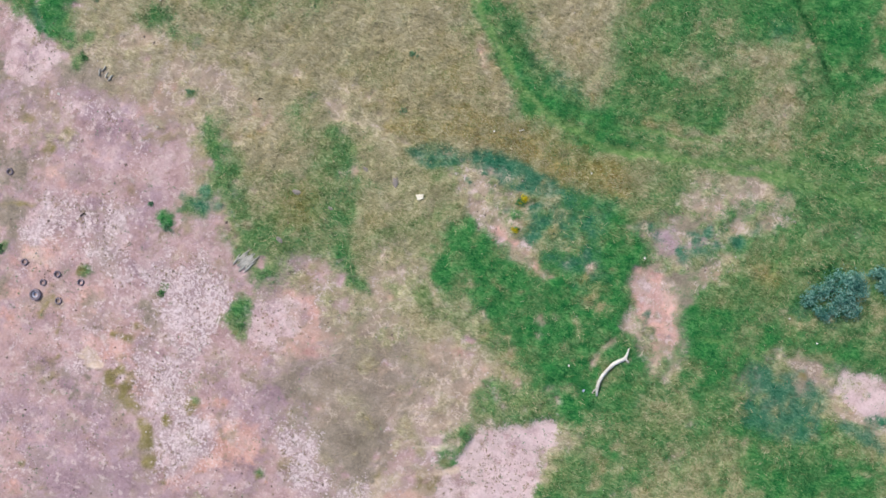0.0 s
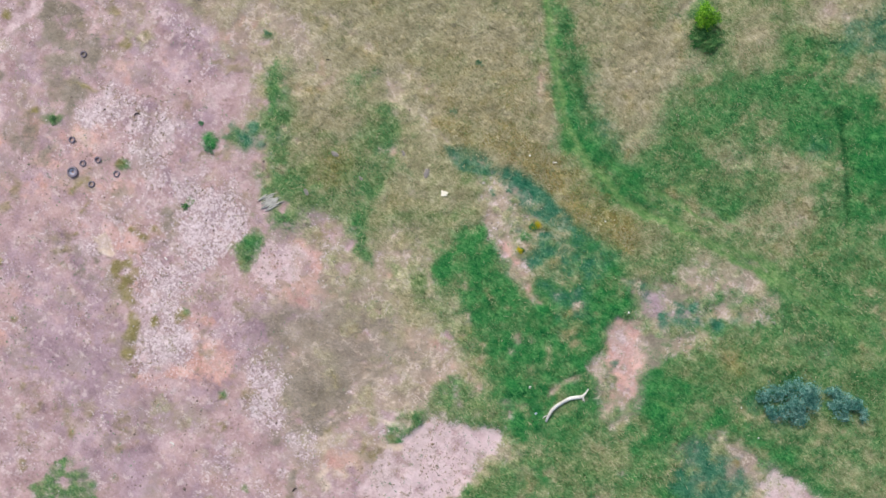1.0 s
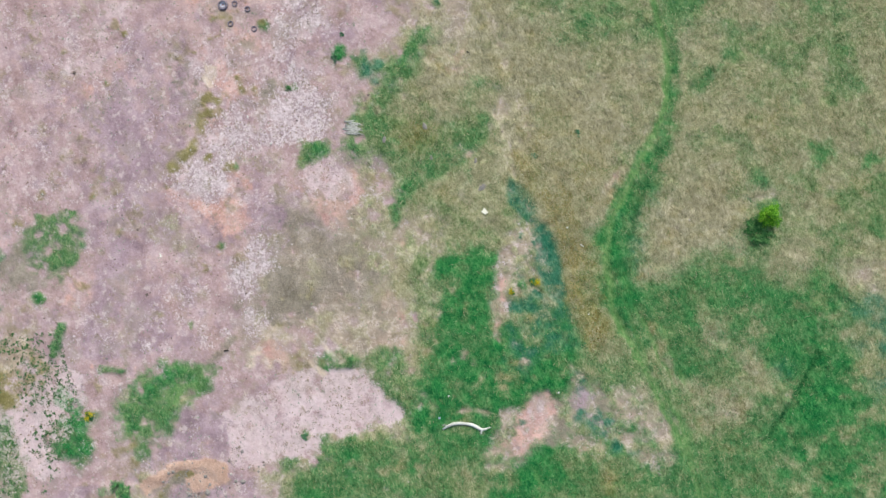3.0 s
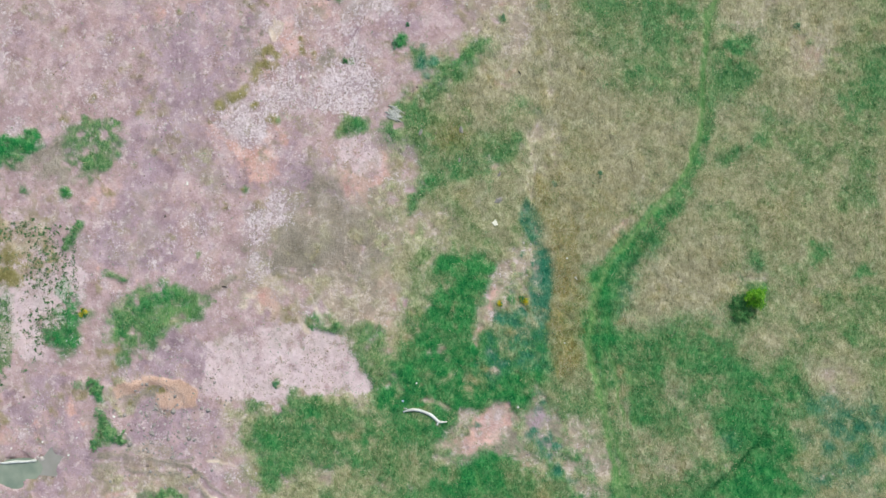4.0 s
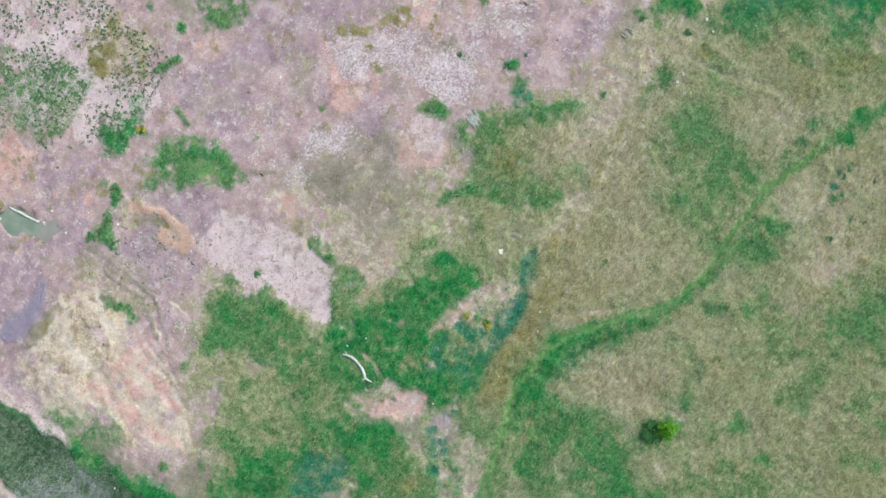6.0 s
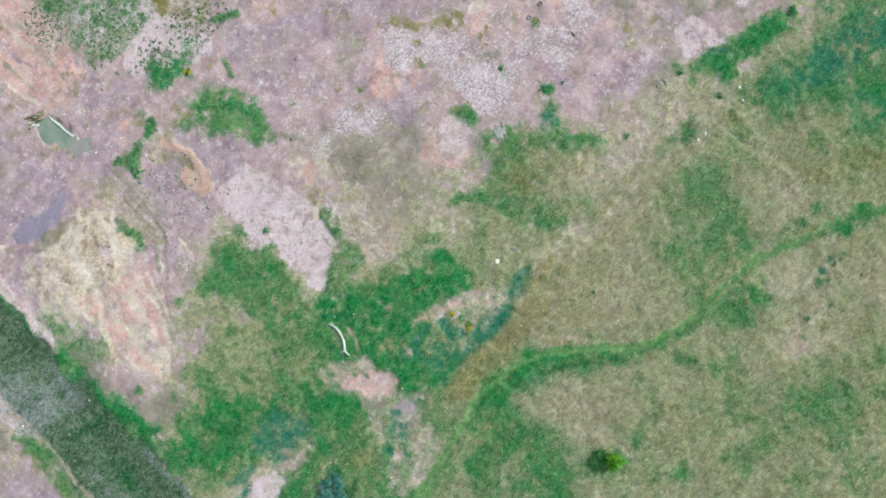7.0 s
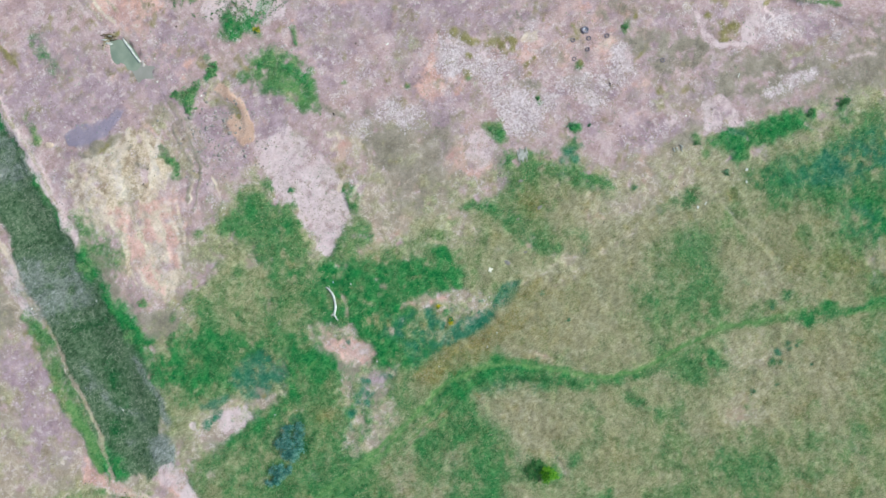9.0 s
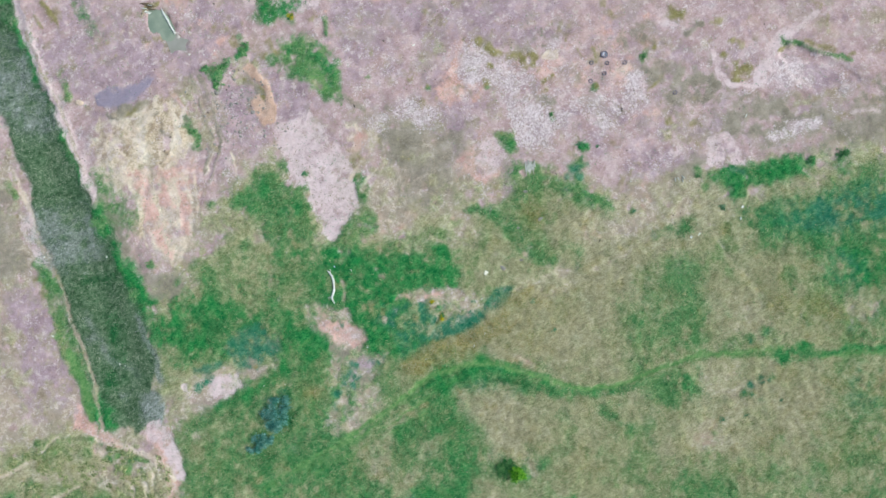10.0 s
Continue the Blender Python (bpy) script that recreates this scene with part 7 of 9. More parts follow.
# weeds thinning out into the soil
dabs("thatch", 0.47, 0.38, 0.70, 13.2, -41.6, 12.0, -39.9, 11.1, -45.1, 5.8, -35.8, 4.6, -39.0, 5.0, -41.6, 6.8, -44.4)
dabs("thatch", 0.32, 0.25, 0.70, 22.2, -48.3, 18.9, -48.0, 24.4, -47.5, 17.6, -46.8, 22.8, -45.0)
dabs("weedy", 0.55, 0.44, 0.60, 12.0, -41.0, 10.3, -39.9, 8.4, -35.4, 7.2, -34.3, 13.0, -44.2)
dabs("thatch", 0.47, 0.38, 0.60, 25.4, -31.0, 23.2, -31.1, 19.9, -28.6, 18.8, -23.8, 19.2, -21.0, 27.9, -28.9)
dabs("weedy", 0.71, 0.57, 0.60, 24.3, -30.4, 18.9, -25.0, 20.0, -29.8)
dabs("thatch", 0.47, 0.38, 0.60, 10.2, -21.9, 10.3, -18.2, 10.5, -15.1, 12.8, -17.3)
dabs("thatch", 0.39, 0.32, 0.60, 30.4, -42.6, 29.9, -40.0, 29.3, -38.3)
dabs("thatch", 0.51, 0.41, 0.60, -35.5, 3.7, -39.0, 3.3, -43.2, 4.1, -47.8, 6.1, -48.7, 8.6, -40.7, 7.1, -37.2, 5.7)
dabs("weedy", 0.60, 0.48, 0.60, -34.5, 3.7, -36.8, 3.0, -39.0, 6.7, -34.7, 0.9)
dabs("thatch", 0.43, 0.34, 0.60, -4.7, -8.1, -7.1, -5.4, -7.8, -0.6, -8.7, 3.2, -16.7, -4.5, -19.6, -1.0, -21.0, 0.7)
dabs("weedy", 0.68, 0.55, 0.50, -17.3, -5.7, -18.9, -3.3, -9.9, -0.9, -8.9, -4.4, -7.2, -8.3)
# ragged rim of the dry field
dabs("thatch", 0.47, 0.37, 0.50, -20.8, 0.0, -18.7, -2.9, -16.9, -5.7, -15.1, -8.4, -13.2, -10.5, -10.5, -12.4, -21.0, 1.9)
dabs("tan", 0.47, 0.37, 0.50, -19.1, -0.3, -16.3, -4.9, -14.1, -8.0)
dabs("weedy", 0.42, 0.33, 0.50, -20.5, -1.9, -18.1, -5.5, -16.4, -7.7, -14.2, -10.9, -11.1, -13.1)
dabs("thatch", 0.52, 0.42, 0.60, -4.7, -9.2, -2.0, -10.5, -6.2, -6.4, -6.8, -9.4, -1.3, -9.1, -6.8, 0.0)
dabs("pale", 0.42, 0.31, 0.50, 19.0, -15.9, 19.0, -18.2, 18.3, -20.1, 14.0, -18.4, 12.6, -20.0)
dabs("thatch", 0.36, 0.29, 0.60, 12.0, -18.9, 13.2, -17.8, 16.0, -16.6, 18.8, -16.1, 18.4, -19.5, 18.5, -22.2)
# the path softened by dry grass
dabs("straw", 0.51, 0.41, 0.45, 10.2, 9.7, 4.6, 12.7, 1.3, 17.3, -2.2, 21.4, -6.7, 23.7, -11.5, 24.4, -16.5, 24.6, -20.9, 25.5, -25.1, 27.2)
dabs("olive", 0.68, 0.55, 0.50, 8.4, 12.6, 4.0, 16.3, -0.1, 20.6, -3.9, 23.1, -8.8, 24.6, -13.5, 25.5, -18.5, 25.6, -23.0, 26.4, -29.3, 28.7)
trail("olive", 0.43, 0.34, 0.35, 7.7, 12.2, 3.1, 15.8, -1.1, 19.9, -5.7, 23.2, -11.5, 24.4, -17.5, 24.9, -23.1, 26.1, -31.4, 29.6)
trail("palegreen", 0.17, 0.15, 0.70, 13.4, 9.7, 9.3, 10.5, 5.6, 12.1, 2.6, 14.9, -0.5, 18.7, -5.0, 22.1, -8.2, 23.3, -12.8, 24.2, -17.7, 24.5, -22.3, 25.5, -26.4, 27.3, -31.5, 29.3)
# chalk, rust and moss on the western soil
patch("mauve", 1.39, 0.65, -25.0, -35.6, -21.4, -29.1, -17.4, -31.7, -13.0, -36.0, -17.5, -39.6, -21.8, -38.4)
patch("mauve", 1.19, 0.50, -15.3, -41.7, -11.3, -35.6, -7.3, -38.2, -11.0, -43.8)
patch("mauve", 1.39, 0.55, -10.7, -23.8, -8.7, -18.6, -4.9, -16.1, -1.4, -18.3, -3.0, -23.0, -7.0, -24.7)
patch("greygrass_and_shade", 1.79, 0.35, -8.5, -21.6, -3.1, -14.4, 3.5, -13.0, 9.3, -16.9, 6.0, -23.1, 0.6, -26.0)
patch("thatch", 1.39, 0.40, -13.0, -38.2, -9.5, -31.7, -5.8, -32.6, -8.6, -38.0)
patch("soil", 1.39, 0.70, -8.6, -38.0, -3.7, -28.3, 2.3, -32.1, 1.0, -38.4, -3.6, -41.2)
patch("mauve", 1.39, 0.40, -5.6, -40.0, -3.0, -33.7, 2.6, -33.8, 4.6, -39.3, 0.3, -41.6)
patch("peach", 0.90, 0.70, -14.3, -33.7, -11.5, -30.4, -9.8, -25.7, -7.2, -26.0, -7.5, -28.7, -10.3, -31.9)
patch("peach", 1.00, 0.60, -9.0, -17.0, -6.0, -12.5, -3.1, -14.4, -4.5, -17.7, -7.3, -18.7)
patch("peach", 0.90, 0.50, -8.1, -47.1, -7.5, -43.9, -3.6, -45.6, -4.8, -48.5)
patch("peach", 1.00, 0.45, -30.3, -40.3, -27.7, -37.5, -25.7, -38.8, -27.2, -42.3)
patch("peach", 0.80, 0.50, 5.7, -27.9, 7.9, -24.4, 9.7, -27.0, 8.0, -28.7)
patch("pale", 0.47, 0.80, -10.8, -20.8, -11.0, -17.8, -11.2, -14.8, -9.3, -13.2, -5.4, -13.6, -5.9, -15.4, -8.3, -18.1)
patch("pale", 0.35, 0.75, -34.4, -37.7, -32.8, -34.3, -28.9, -36.0, -28.4, -38.6, -29.8, -40.6)
patch("pale", 0.29, 0.70, -36.8, -33.6, -35.6, -30.3, -34.1, -31.3, -34.4, -34.0)
patch("chalk", 0.80, 0.75, -18.3, -20.2, -20.2, -17.6, -20.3, -14.0, -17.2, -13.1, -14.8, -13.9, -13.7, -17.5, -15.2, -20.9, -17.2, -20.6)
patch("chalk", 0.80, 0.60, -19.5, -25.3, -16.7, -22.0, -13.5, -22.6, -14.5, -26.3, -17.5, -26.5)
patch("chalk", 0.80, 0.65, -15.0, -32.5, -14.5, -28.5, -13.3, -25.6, -10.3, -25.4, -10.0, -29.2, -12.8, -32.5)
patch("chalk", 0.60, 0.70, -26.8, -26.4, -25.1, -23.8, -22.9, -24.9, -24.4, -27.2)
patch("cream", 0.23, 0.60, -25.8, -24.9, -24.7, -23.8, -22.6, -25.1, -23.6, -25.7)
patch("chalk", 0.70, 0.60, -5.3, -26.5, -4.7, -23.3, -1.4, -24.8, 0.1, -27.9, -1.9, -28.7)
patch("chalk", 0.60, 0.60, 1.6, -28.8, 3.5, -25.8, 5.8, -28.7, 4.4, -29.9)
dabs("chalk", 0.47, 0.37, 0.70, 0.5, -40.3, 2.3, -40.7, -9.6, -43.9, -31.9, -31.9, 3.9, -31.7)
dabs("moss_and_shade", 0.47, 0.37, 0.55, -19.5, -27.4, -19.8, -26.5, -15.8, -31.6, -15.5, -27.8, -13.4, -25.2, -22.0, -26.2, -21.2, -23.4)
dabs("moss_and_shade", 0.35, 0.28, 0.70, -27.1, -36.1, -15.4, -39.1, -13.8, -37.3, -5.6, -29.5, -27.4, -17.6, -32.0, -32.6, -15.5, -42.0, -22.4, -22.0)
patch("weedy", 1.00, 0.50, -15.4, -48.3, -14.3, -44.6, -12.0, -43.2, -9.3, -45.6, -10.3, -49.3, -13.2, -50.4)
dabs("meadow", 0.47, 0.37, 0.60, -9.9, -48.1, -13.2, -48.3, -9.1, -46.4, -10.7, -44.0)
dabs("mauve", 0.59, 0.47, 0.70, -12.0, -47.5, -12.7, -45.3, -11.5, -50.1)
dabs("thatch", 0.35, 0.28, 0.70, -13.0, -46.9, -10.8, -45.7, -10.3, -47.1)
dabs("lush", 0.35, 0.28, 0.60, -6.7, -50.9, -22.1, -10.2)
dabs("teal", 0.53, 0.42, 0.60, -20.6, -8.0, -18.9, -7.7, -19.1, -6.4)
dabs("moss_and_shade", 0.29, 0.23, 0.50, -20.0, -16.3, -11.9, -17.6, -11.3, -15.1)
trail("cream", 0.12, 0.15, 0.50, 4.3, -19.2, 6.6, -17.9, 7.7, -15.1)
trail("cream", 0.12, 0.15, 0.50, 5.7, -13.8, 7.7, -13.0, 9.8, -15.1)
trail("cream", 0.12, 0.15, 0.50, 4.7, -25.1, 5.0, -22.5, 7.3, -21.1, 8.5, -19.2)
trail("cream", 0.12, 0.15, 0.50, 9.3, -19.0, 8.0, -16.7, 6.2, -16.3)
dabs("thatch", 0.41, 0.33, 0.60, 9.4, -25.4, 9.7, -22.7, 10.5, -20.4, 18.0, -18.4, 17.6, -26.5)
# thin pale grass on the far bank
dabs("thatch", 0.42, 0.34, 0.60, 61.3, -34.0, 61.9, -31.3, 62.3, -28.0, 62.7, -24.8, 63.1, -21.5, 63.5, -18.3, 64.1, -14.7)
dabs("palegreen", 0.42, 0.34, 0.60, 61.1, -31.8, 62.2, -26.5, 62.8, -22.9, 62.6, -19.7, 62.9, -15.9)

# dug and heaped earth
heave(-0.25, 0.60, 26.8, -61.2, 25.6, -60.8, 24.9, -59.5, 24.7, -57.5, 25.0, -55.9, 24.4, -54.7, 23.5, -53.8, 24.1, -52.7, 25.8, -52.6, 26.9, -53.5, 26.7, -54.8, 27.2, -56.3, 28.1, -58.1, 28.0, -59.7, 27.7, -60.8)
heave(-0.45, 0.40, 26.6, -60.9, 25.7, -60.5, 25.1, -59.4, 25.0, -57.5, 25.2, -56.0, 26.0, -55.5, 27.0, -56.5, 27.8, -58.2, 27.7, -59.6)
heave(-0.15, 0.50, 20.5, -45.4, 18.3, -45.2, 17.4, -42.4, 17.8, -39.8, 18.9, -37.8, 20.8, -38.5, 21.3, -41.4)
heave_line(0.10, 0.50, 18.2, -46.4, 17.2, -45.8, 16.8, -43.9, 17.0, -41.1, 17.2, -38.2)
heave_line(0.10, 0.30, 34.7, -46.8, 37.0, -45.4, 40.1, -44.9)
heave_line(0.10, 0.30, 34.1, -45.7, 37.0, -43.5, 39.8, -42.7)
heave_line(0.10, 0.30, 30.6, -43.7, 32.4, -40.2, 35.8, -38.6)
heave_line(0.10, 0.30, 32.4, -44.1, 35.2, -42.5, 36.9, -41.3)
heave_line(0.10, 0.30, 38.0, -47.8, 41.1, -46.8, 44.0, -43.8)
heave_line(0.10, 0.30, 41.4, -45.1, 40.9, -42.1)
heave_line(0.10, 0.30, 32.6, -46.3, 34.7, -44.8)
heave_line(-0.08, 0.30, 36.0, -46.2, 38.3, -45.1)
heave_line(-0.08, 0.30, 33.4, -44.1, 36.4, -42.3)
heave_line(-0.08, 0.30, 31.8, -43.2, 33.8, -40.2, 36.2, -39.5)
heave_line(-0.08, 0.30, 39.6, -47.2, 42.8, -45.1)
heave(0.60, 3.00, 43.0, -49.4, 38.6, -49.0, 32.2, -47.7, 29.8, -44.1, 30.7, -40.6, 34.2, -37.7, 38.5, -39.1, 43.8, -41.0, 45.8, -46.9)
heave_line(-0.60, 3.00, 50.3, -67.8, 50.4, -55.7, 51.7, -43.3, 53.0, -31.0, 54.3, -18.9, 56.8, -9.4)
heave_line(0.35, 0.90, 44.2, -71.6, 45.5, -62.1, 47.0, -53.3, 48.1, -42.3, 48.8, -37.5)
heave(-0.35, 0.80, -54.1, -9.7, -56.1, -9.1, -58.1, -5.8, -62.1, -2.9, -61.7, 0.3, -58.2, 0.8, -55.2, -2.3, -53.6, -6.1)
heave_line(0.30, 0.50, -54.4, -9.7, -56.3, -9.4, -58.2, -6.0, -62.3, -2.4)
heave_line(-0.30, 0.35, 26.6, 27.8, 28.9, 25.3, 31.3, 22.3, 32.8, 20.4)
heave_line(-0.20, 0.30, 26.0, 27.0, 29.4, 23.8)
heave_line(-0.12, 0.30, 47.5, -26.1, 42.7, -33.4, 39.5, -37.6)
heave_line(-0.12, 0.30, 43.2, -22.8, 36.4, -30.0, 30.8, -34.9, 30.0, -39.4)
heave_line(-0.12, 0.30, 42.1, -22.2, 35.3, -29.4, 29.9, -34.4)
heave_line(-0.10, 0.30, 19.3, -71.3, 19.6, -62.5)
heave_line(-0.10, 0.30, 17.0, -69.9, 17.5, -62.0)
heave_line(-0.10, 0.30, 21.3, -70.6, 21.4, -65.2)
heave_line(-0.12, 0.35, 64.7, -5.7, 65.5, -1.3, 64.4, 6.1)
heave_line(-0.12, 0.35, 60.6, -3.1, 59.2, 2.0, 60.8, 7.9)
heave_line(-0.12, 0.30, 21.5, 10.6, 14.8, 9.1, 8.7, 10.2, 4.7, 11.8, 0.5, 16.4, -3.6, 21.1, -8.3, 23.0, -17.2, 23.9, -22.4, 24.8)

# drifts of dead and green grass within the field
for a, b, amount, size, seed, level in (("straw", "olive", 0.7, 2.6, 51, 0.52), ("olive", "meadow", 0.65, 2.4, 57, 0.52), ("lush", "meadow", 0.7, 2.2, 61, 0.53),
                                        ("meadow", "olive", 0.45, 2.0, 65, 0.53), ("olive", "straw", 0.55, 1.8, 69, 0.52), ("straw", "tan", 0.35, 3.0, 141, 0.52),
                                        ("tan", "straw", 0.6, 2.2, 145, 0.52), ("meadow", "lush", 0.5, 2.6, 149, 0.54), ("straw", "amber", 0.4, 3.5, 153, 0.56), ("teal", "thatch", 0.4, 1.4, 157, 0.56),
                                        ("thatch", "tan", 0.5, 2.0, 161, 0.53), ("straw", "olive", 0.3, 1.1, 201, 0.54), ("lush", "olive", 0.35, 1.0, 205, 0.55), ("meadow", "straw", 0.3, 1.2, 209, 0.55),
                                        ("tan", "amber", 0.45, 1.2, 213, 0.55), ("olive", "lush", 0.4, 1.3, 217, 0.56), ("soil", "mauve", 0.5, 1.2, 221, 0.54), ("pale", "soil", 0.55, 1.3, 225, 0.54), ("thatch", "greygrass_and_shade", 0.5, 2.5, 165, 0.52)):
    moved = COVER[a] * np.clip((fbm(GX, GY, size, seed, 4) - level) * 7, 0, 1) * amount
    COVER[a] = COVER[a] - moved
    COVER[b] = COVER[b] + moved
# stains, crust and dust over the bare soil
for b, amount, size, seed, level in (("mauve", 0.3, 6.0, 90, 0.5), ("peach", 0.18, 5.0, 95, 0.52), ("thatch", 0.45, 4.0, 99, 0.52), ("moss_and_shade", 0.55, 2.5, 103, 0.57), ("pale", 0.4, 3.5, 71, 0.55), ("chalk", 0.7, 3.0, 107, 0.55)):
    part_of = np.clip((fbm(GX, GY, size, seed, 6) - level) * 7, 0, 1) * np.clip((fbm(GX, GY, 0.9, seed + 50, 3) - 0.3) * 4, 0.2, 1)
    for k in ("soil", "mauve", "peach"):
        if k != b:
            moved = COVER[k] * part_of * (amount if k == "soil" else amount * 0.6)
            COVER[k] -= moved
            COVER[b] += moved
beyond = (GX < -80) | (GX > 91) | (GY < -86) | (GY > 69)
for k in KINDS:
    COVER[k][beyond] = {"straw": 0.45, "olive": 0.3, "tan": 0.25}.get(k, 0.0)
HEIGHT += 0.34 * sum(COVER[k] for k in ("straw", "tan", "olive", "lush", "meadow", "amber")) * fbm(GX, GY, 0.95, 81, 2)


def at_point(field, x, y):
    """The value of a field of the ground at places."""
    i = np.clip(np.searchsorted(xs, x) - 1, 0, len(xs) - 2)
    j = np.clip(np.searchsorted(ys, y) - 1, 0, len(ys) - 2)
    f, g = (x - xs[i]) / (xs[i + 1] - xs[i]), (y - ys[j]) / (ys[j + 1] - ys[j])
    return (field[j, i] * (1 - f) + field[j, i + 1] * f) * (1 - g) + (field[j + 1, i] * (1 - f) + field[j + 1, i + 1] * f) * g


def ground_z(x, y):
    return float(at_point(HEIGHT, np.array([x]), np.array([y]))[0])


def mesh_from(name, verts, faces, mat, smooth=False):
    """Quads or triangles, all of one size, straight from arrays."""
    n, k = faces.shape
    me = bpy.data.meshes.new(name)
    me.vertices.add(len(verts))
    me.vertices.foreach_set("co", np.ascontiguousarray(verts, np.float32).ravel())
    me.loops.add(n * k)
    me.loops.foreach_set("vertex_index", np.ascontiguousarray(faces, np.int32).ravel())
    me.polygons.add(n)
    me.polygons.foreach_set("loop_start", np.arange(0, n * k, k, dtype=np.int32))
    me.polygons.foreach_set("use_smooth", np.full(n, smooth))
    me.update(calc_edges=True)
    me.materials.append(mat)
    return me


def ground_material():
    m = Nodes("ground_cover", 0.95, specular=0.1)
    co = m.place()
    grain = m.noise(4.2, 3.0, 0.6, co)
    clod = m.noise(1.2, 4.0, 0.62, co)
    frac = m.noise(0.4, 9.0, 0.7, co)
    broad = m.noise(0.22, 5.0, 0.65, co)
    wind = m.add("ShaderNodeMapping")
    wind.inputs["Rotation"].default_value = (0, 0, radians(35))
    wind.inputs["Scale"].default_value = (0.75, 1.5, 1.0)
    m.link(co, wind.inputs["Vector"])
    tuft = m.add("ShaderNodeTexNoise", Scale=3.0, Detail=4.0, Roughness=0.64, Distortion=1.2)
    m.link(wind.outputs[0], tuft.inputs["Vector"])
    sep = [m.add("ShaderNodeSeparateColor") for _ in range(4)]
    for s, n in zip(sep, (grain, clod, broad, frac)):
        m.link(n.outputs["Color"], s.inputs[0])
    looks = {
        "soil": ((142, 117, 116), (176, 151, 151), (202, 181, 183)),
        "pale": ((180, 153, 156), (211, 185, 189), (230, 209, 213)),
        "peach": ((162, 124, 115), (201, 162, 151), (223, 193, 184)),
        "mauve": ((126, 107, 114), (160, 138, 146), (188, 167, 175)),
        "straw": ((116, 118, 82), (161, 160, 121), (204, 197, 164)),
        "tan": ((122, 117, 89), (171, 162, 133), (207, 196, 170)),
        "amber": ((104, 94, 50), (150, 136, 84), (188, 172, 122)),
        "olive": ((56, 86, 47), (107, 135, 84), (164, 173, 128)),
        "meadow": ((30, 82, 44), (78, 129, 76), (138, 165, 114)),
        "lush": ((16, 84, 44), (46, 126, 64), (94, 156, 90)),
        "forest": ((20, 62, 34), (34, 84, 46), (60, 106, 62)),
        "teal": ((34, 92, 70), (58, 120, 92), (106, 146, 120)),
        "palegreen": ((82, 128, 70), (110, 148, 88), (142, 168, 112)),
        "weedy": ((52, 92, 54), (88, 128, 76), (134, 154, 108)),
        "scrub": ((38, 64, 42), (80, 106, 76), (136, 150, 124)),
        "deadreed": ((80, 90, 82), (132, 138, 130), (188, 188, 186)),
        "mud": ((148, 135, 153), (154, 141, 160), (161, 148, 167)),
        "sand": ((178, 142, 124), (210, 173, 155), (225, 196, 180)),
        "cream": ((178, 156, 138), (216, 196, 178), (240, 225, 212)),
        "ochre": ((152, 131, 110), (205, 184, 162), (238, 222, 204)),
        "chalk": ((150, 128, 131), (182, 160, 163), (213, 195, 199)),
        "thatch": ((128, 115, 100), (162, 147, 131), (194, 179, 164)),
        "moss_and_shade": ((106, 100, 58), (142, 132, 86), (178, 164, 122)),
        "greygrass_and_shade": ((118, 111, 98), (147, 138, 124), (174, 163, 149)),
    }
    for kind in ("soil", "peach", "mauve", "thatch", "greygrass_and_shade"):
        looks[kind] = tuple((r * 1.05, g * 1.035, b * 1.045) for r, g, b in looks[kind])
    total, weight = None, None
    for i, kind in enumerate(KINDS):
        att = m.t.nodes.new("ShaderNodeAttribute")
        att.attribute_name = "cover_" + kind
        bareish = kind in ("soil", "pale", "peach", "mauve", "thatch", "cream", "moss_and_shade", "greygrass_and_shade", "sand", "ochre", "chalk")
        rag = m.math("MULTIPLY", sep[3].outputs[(i + 1) % 3], 2.8) if bareish else m.math("ADD", m.math("MULTIPLY", sep[0].outputs[i % 3], 0.5 if bareish else 1.0), m.math("MULTIPLY", sep[1].outputs[(i + 1) % 3], 2.3 if bareish else 1.1))
        e = m.math("MULTIPLY", att.outputs["Fac"], m.math("MAXIMUM", m.math("SUBTRACT", rag, 1.2 if kind in ("pale", "chalk") else 0.95 if bareish else 0.6), 0.03))
        e = m.math("POWER", e, 2.3 if bareish else 1.35)
        tone = m.math("ADD", m.math("MULTIPLY", tuft.outputs[0], 0.55), m.math("ADD", m.math("MULTIPLY", sep[1].outputs[i % 3], 0.3), m.math("MULTIPLY", sep[2].outputs[i % 3], 0.15))) if not bareish else m.math("ADD", m.math("MULTIPLY", sep[0].outputs[(i + 1) % 3], 0.25), m.math("MULTIPLY", sep[3].outputs[i % 3], 0.75))
        d, c, l = (srgb(*v) for v in looks[kind])
        half = 0.11 if kind == "ochre" else 0.16 if bareish else 0.11
        col = m.ramp(tone, (0.5 - half, d), (0.5, c), (0.5 + half, l))
        scaled = m.t.nodes.new("ShaderNodeVectorMath")
        scaled.operation = "SCALE"
        m.link(col, scaled.inputs[0])
        m.link(e, scaled.inputs["Scale"])
        if total is None:
            total, weight = scaled.outputs[0], e
        else:
            add = m.t.nodes.new("ShaderNodeVectorMath")
            m.link(total, add.inputs[0])
            m.link(scaled.outputs[0], add.inputs[1])
            total, weight = add.outputs[0], m.math("ADD", weight, e)
    out = m.t.nodes.new("ShaderNodeVectorMath")
    out.operation = "SCALE"
    m.link(total, out.inputs[0])
    m.link(m.math("DIVIDE", 1.0, m.math("ADD", weight, 1e-5)), out.inputs["Scale"])
    bare = None
    for kind in ("soil", "pale", "peach", "mauve", "cream", "thatch", "ochre", "chalk"):
        att = m.t.nodes.new("ShaderNodeAttribute")
        att.attribute_name = "cover_" + kind
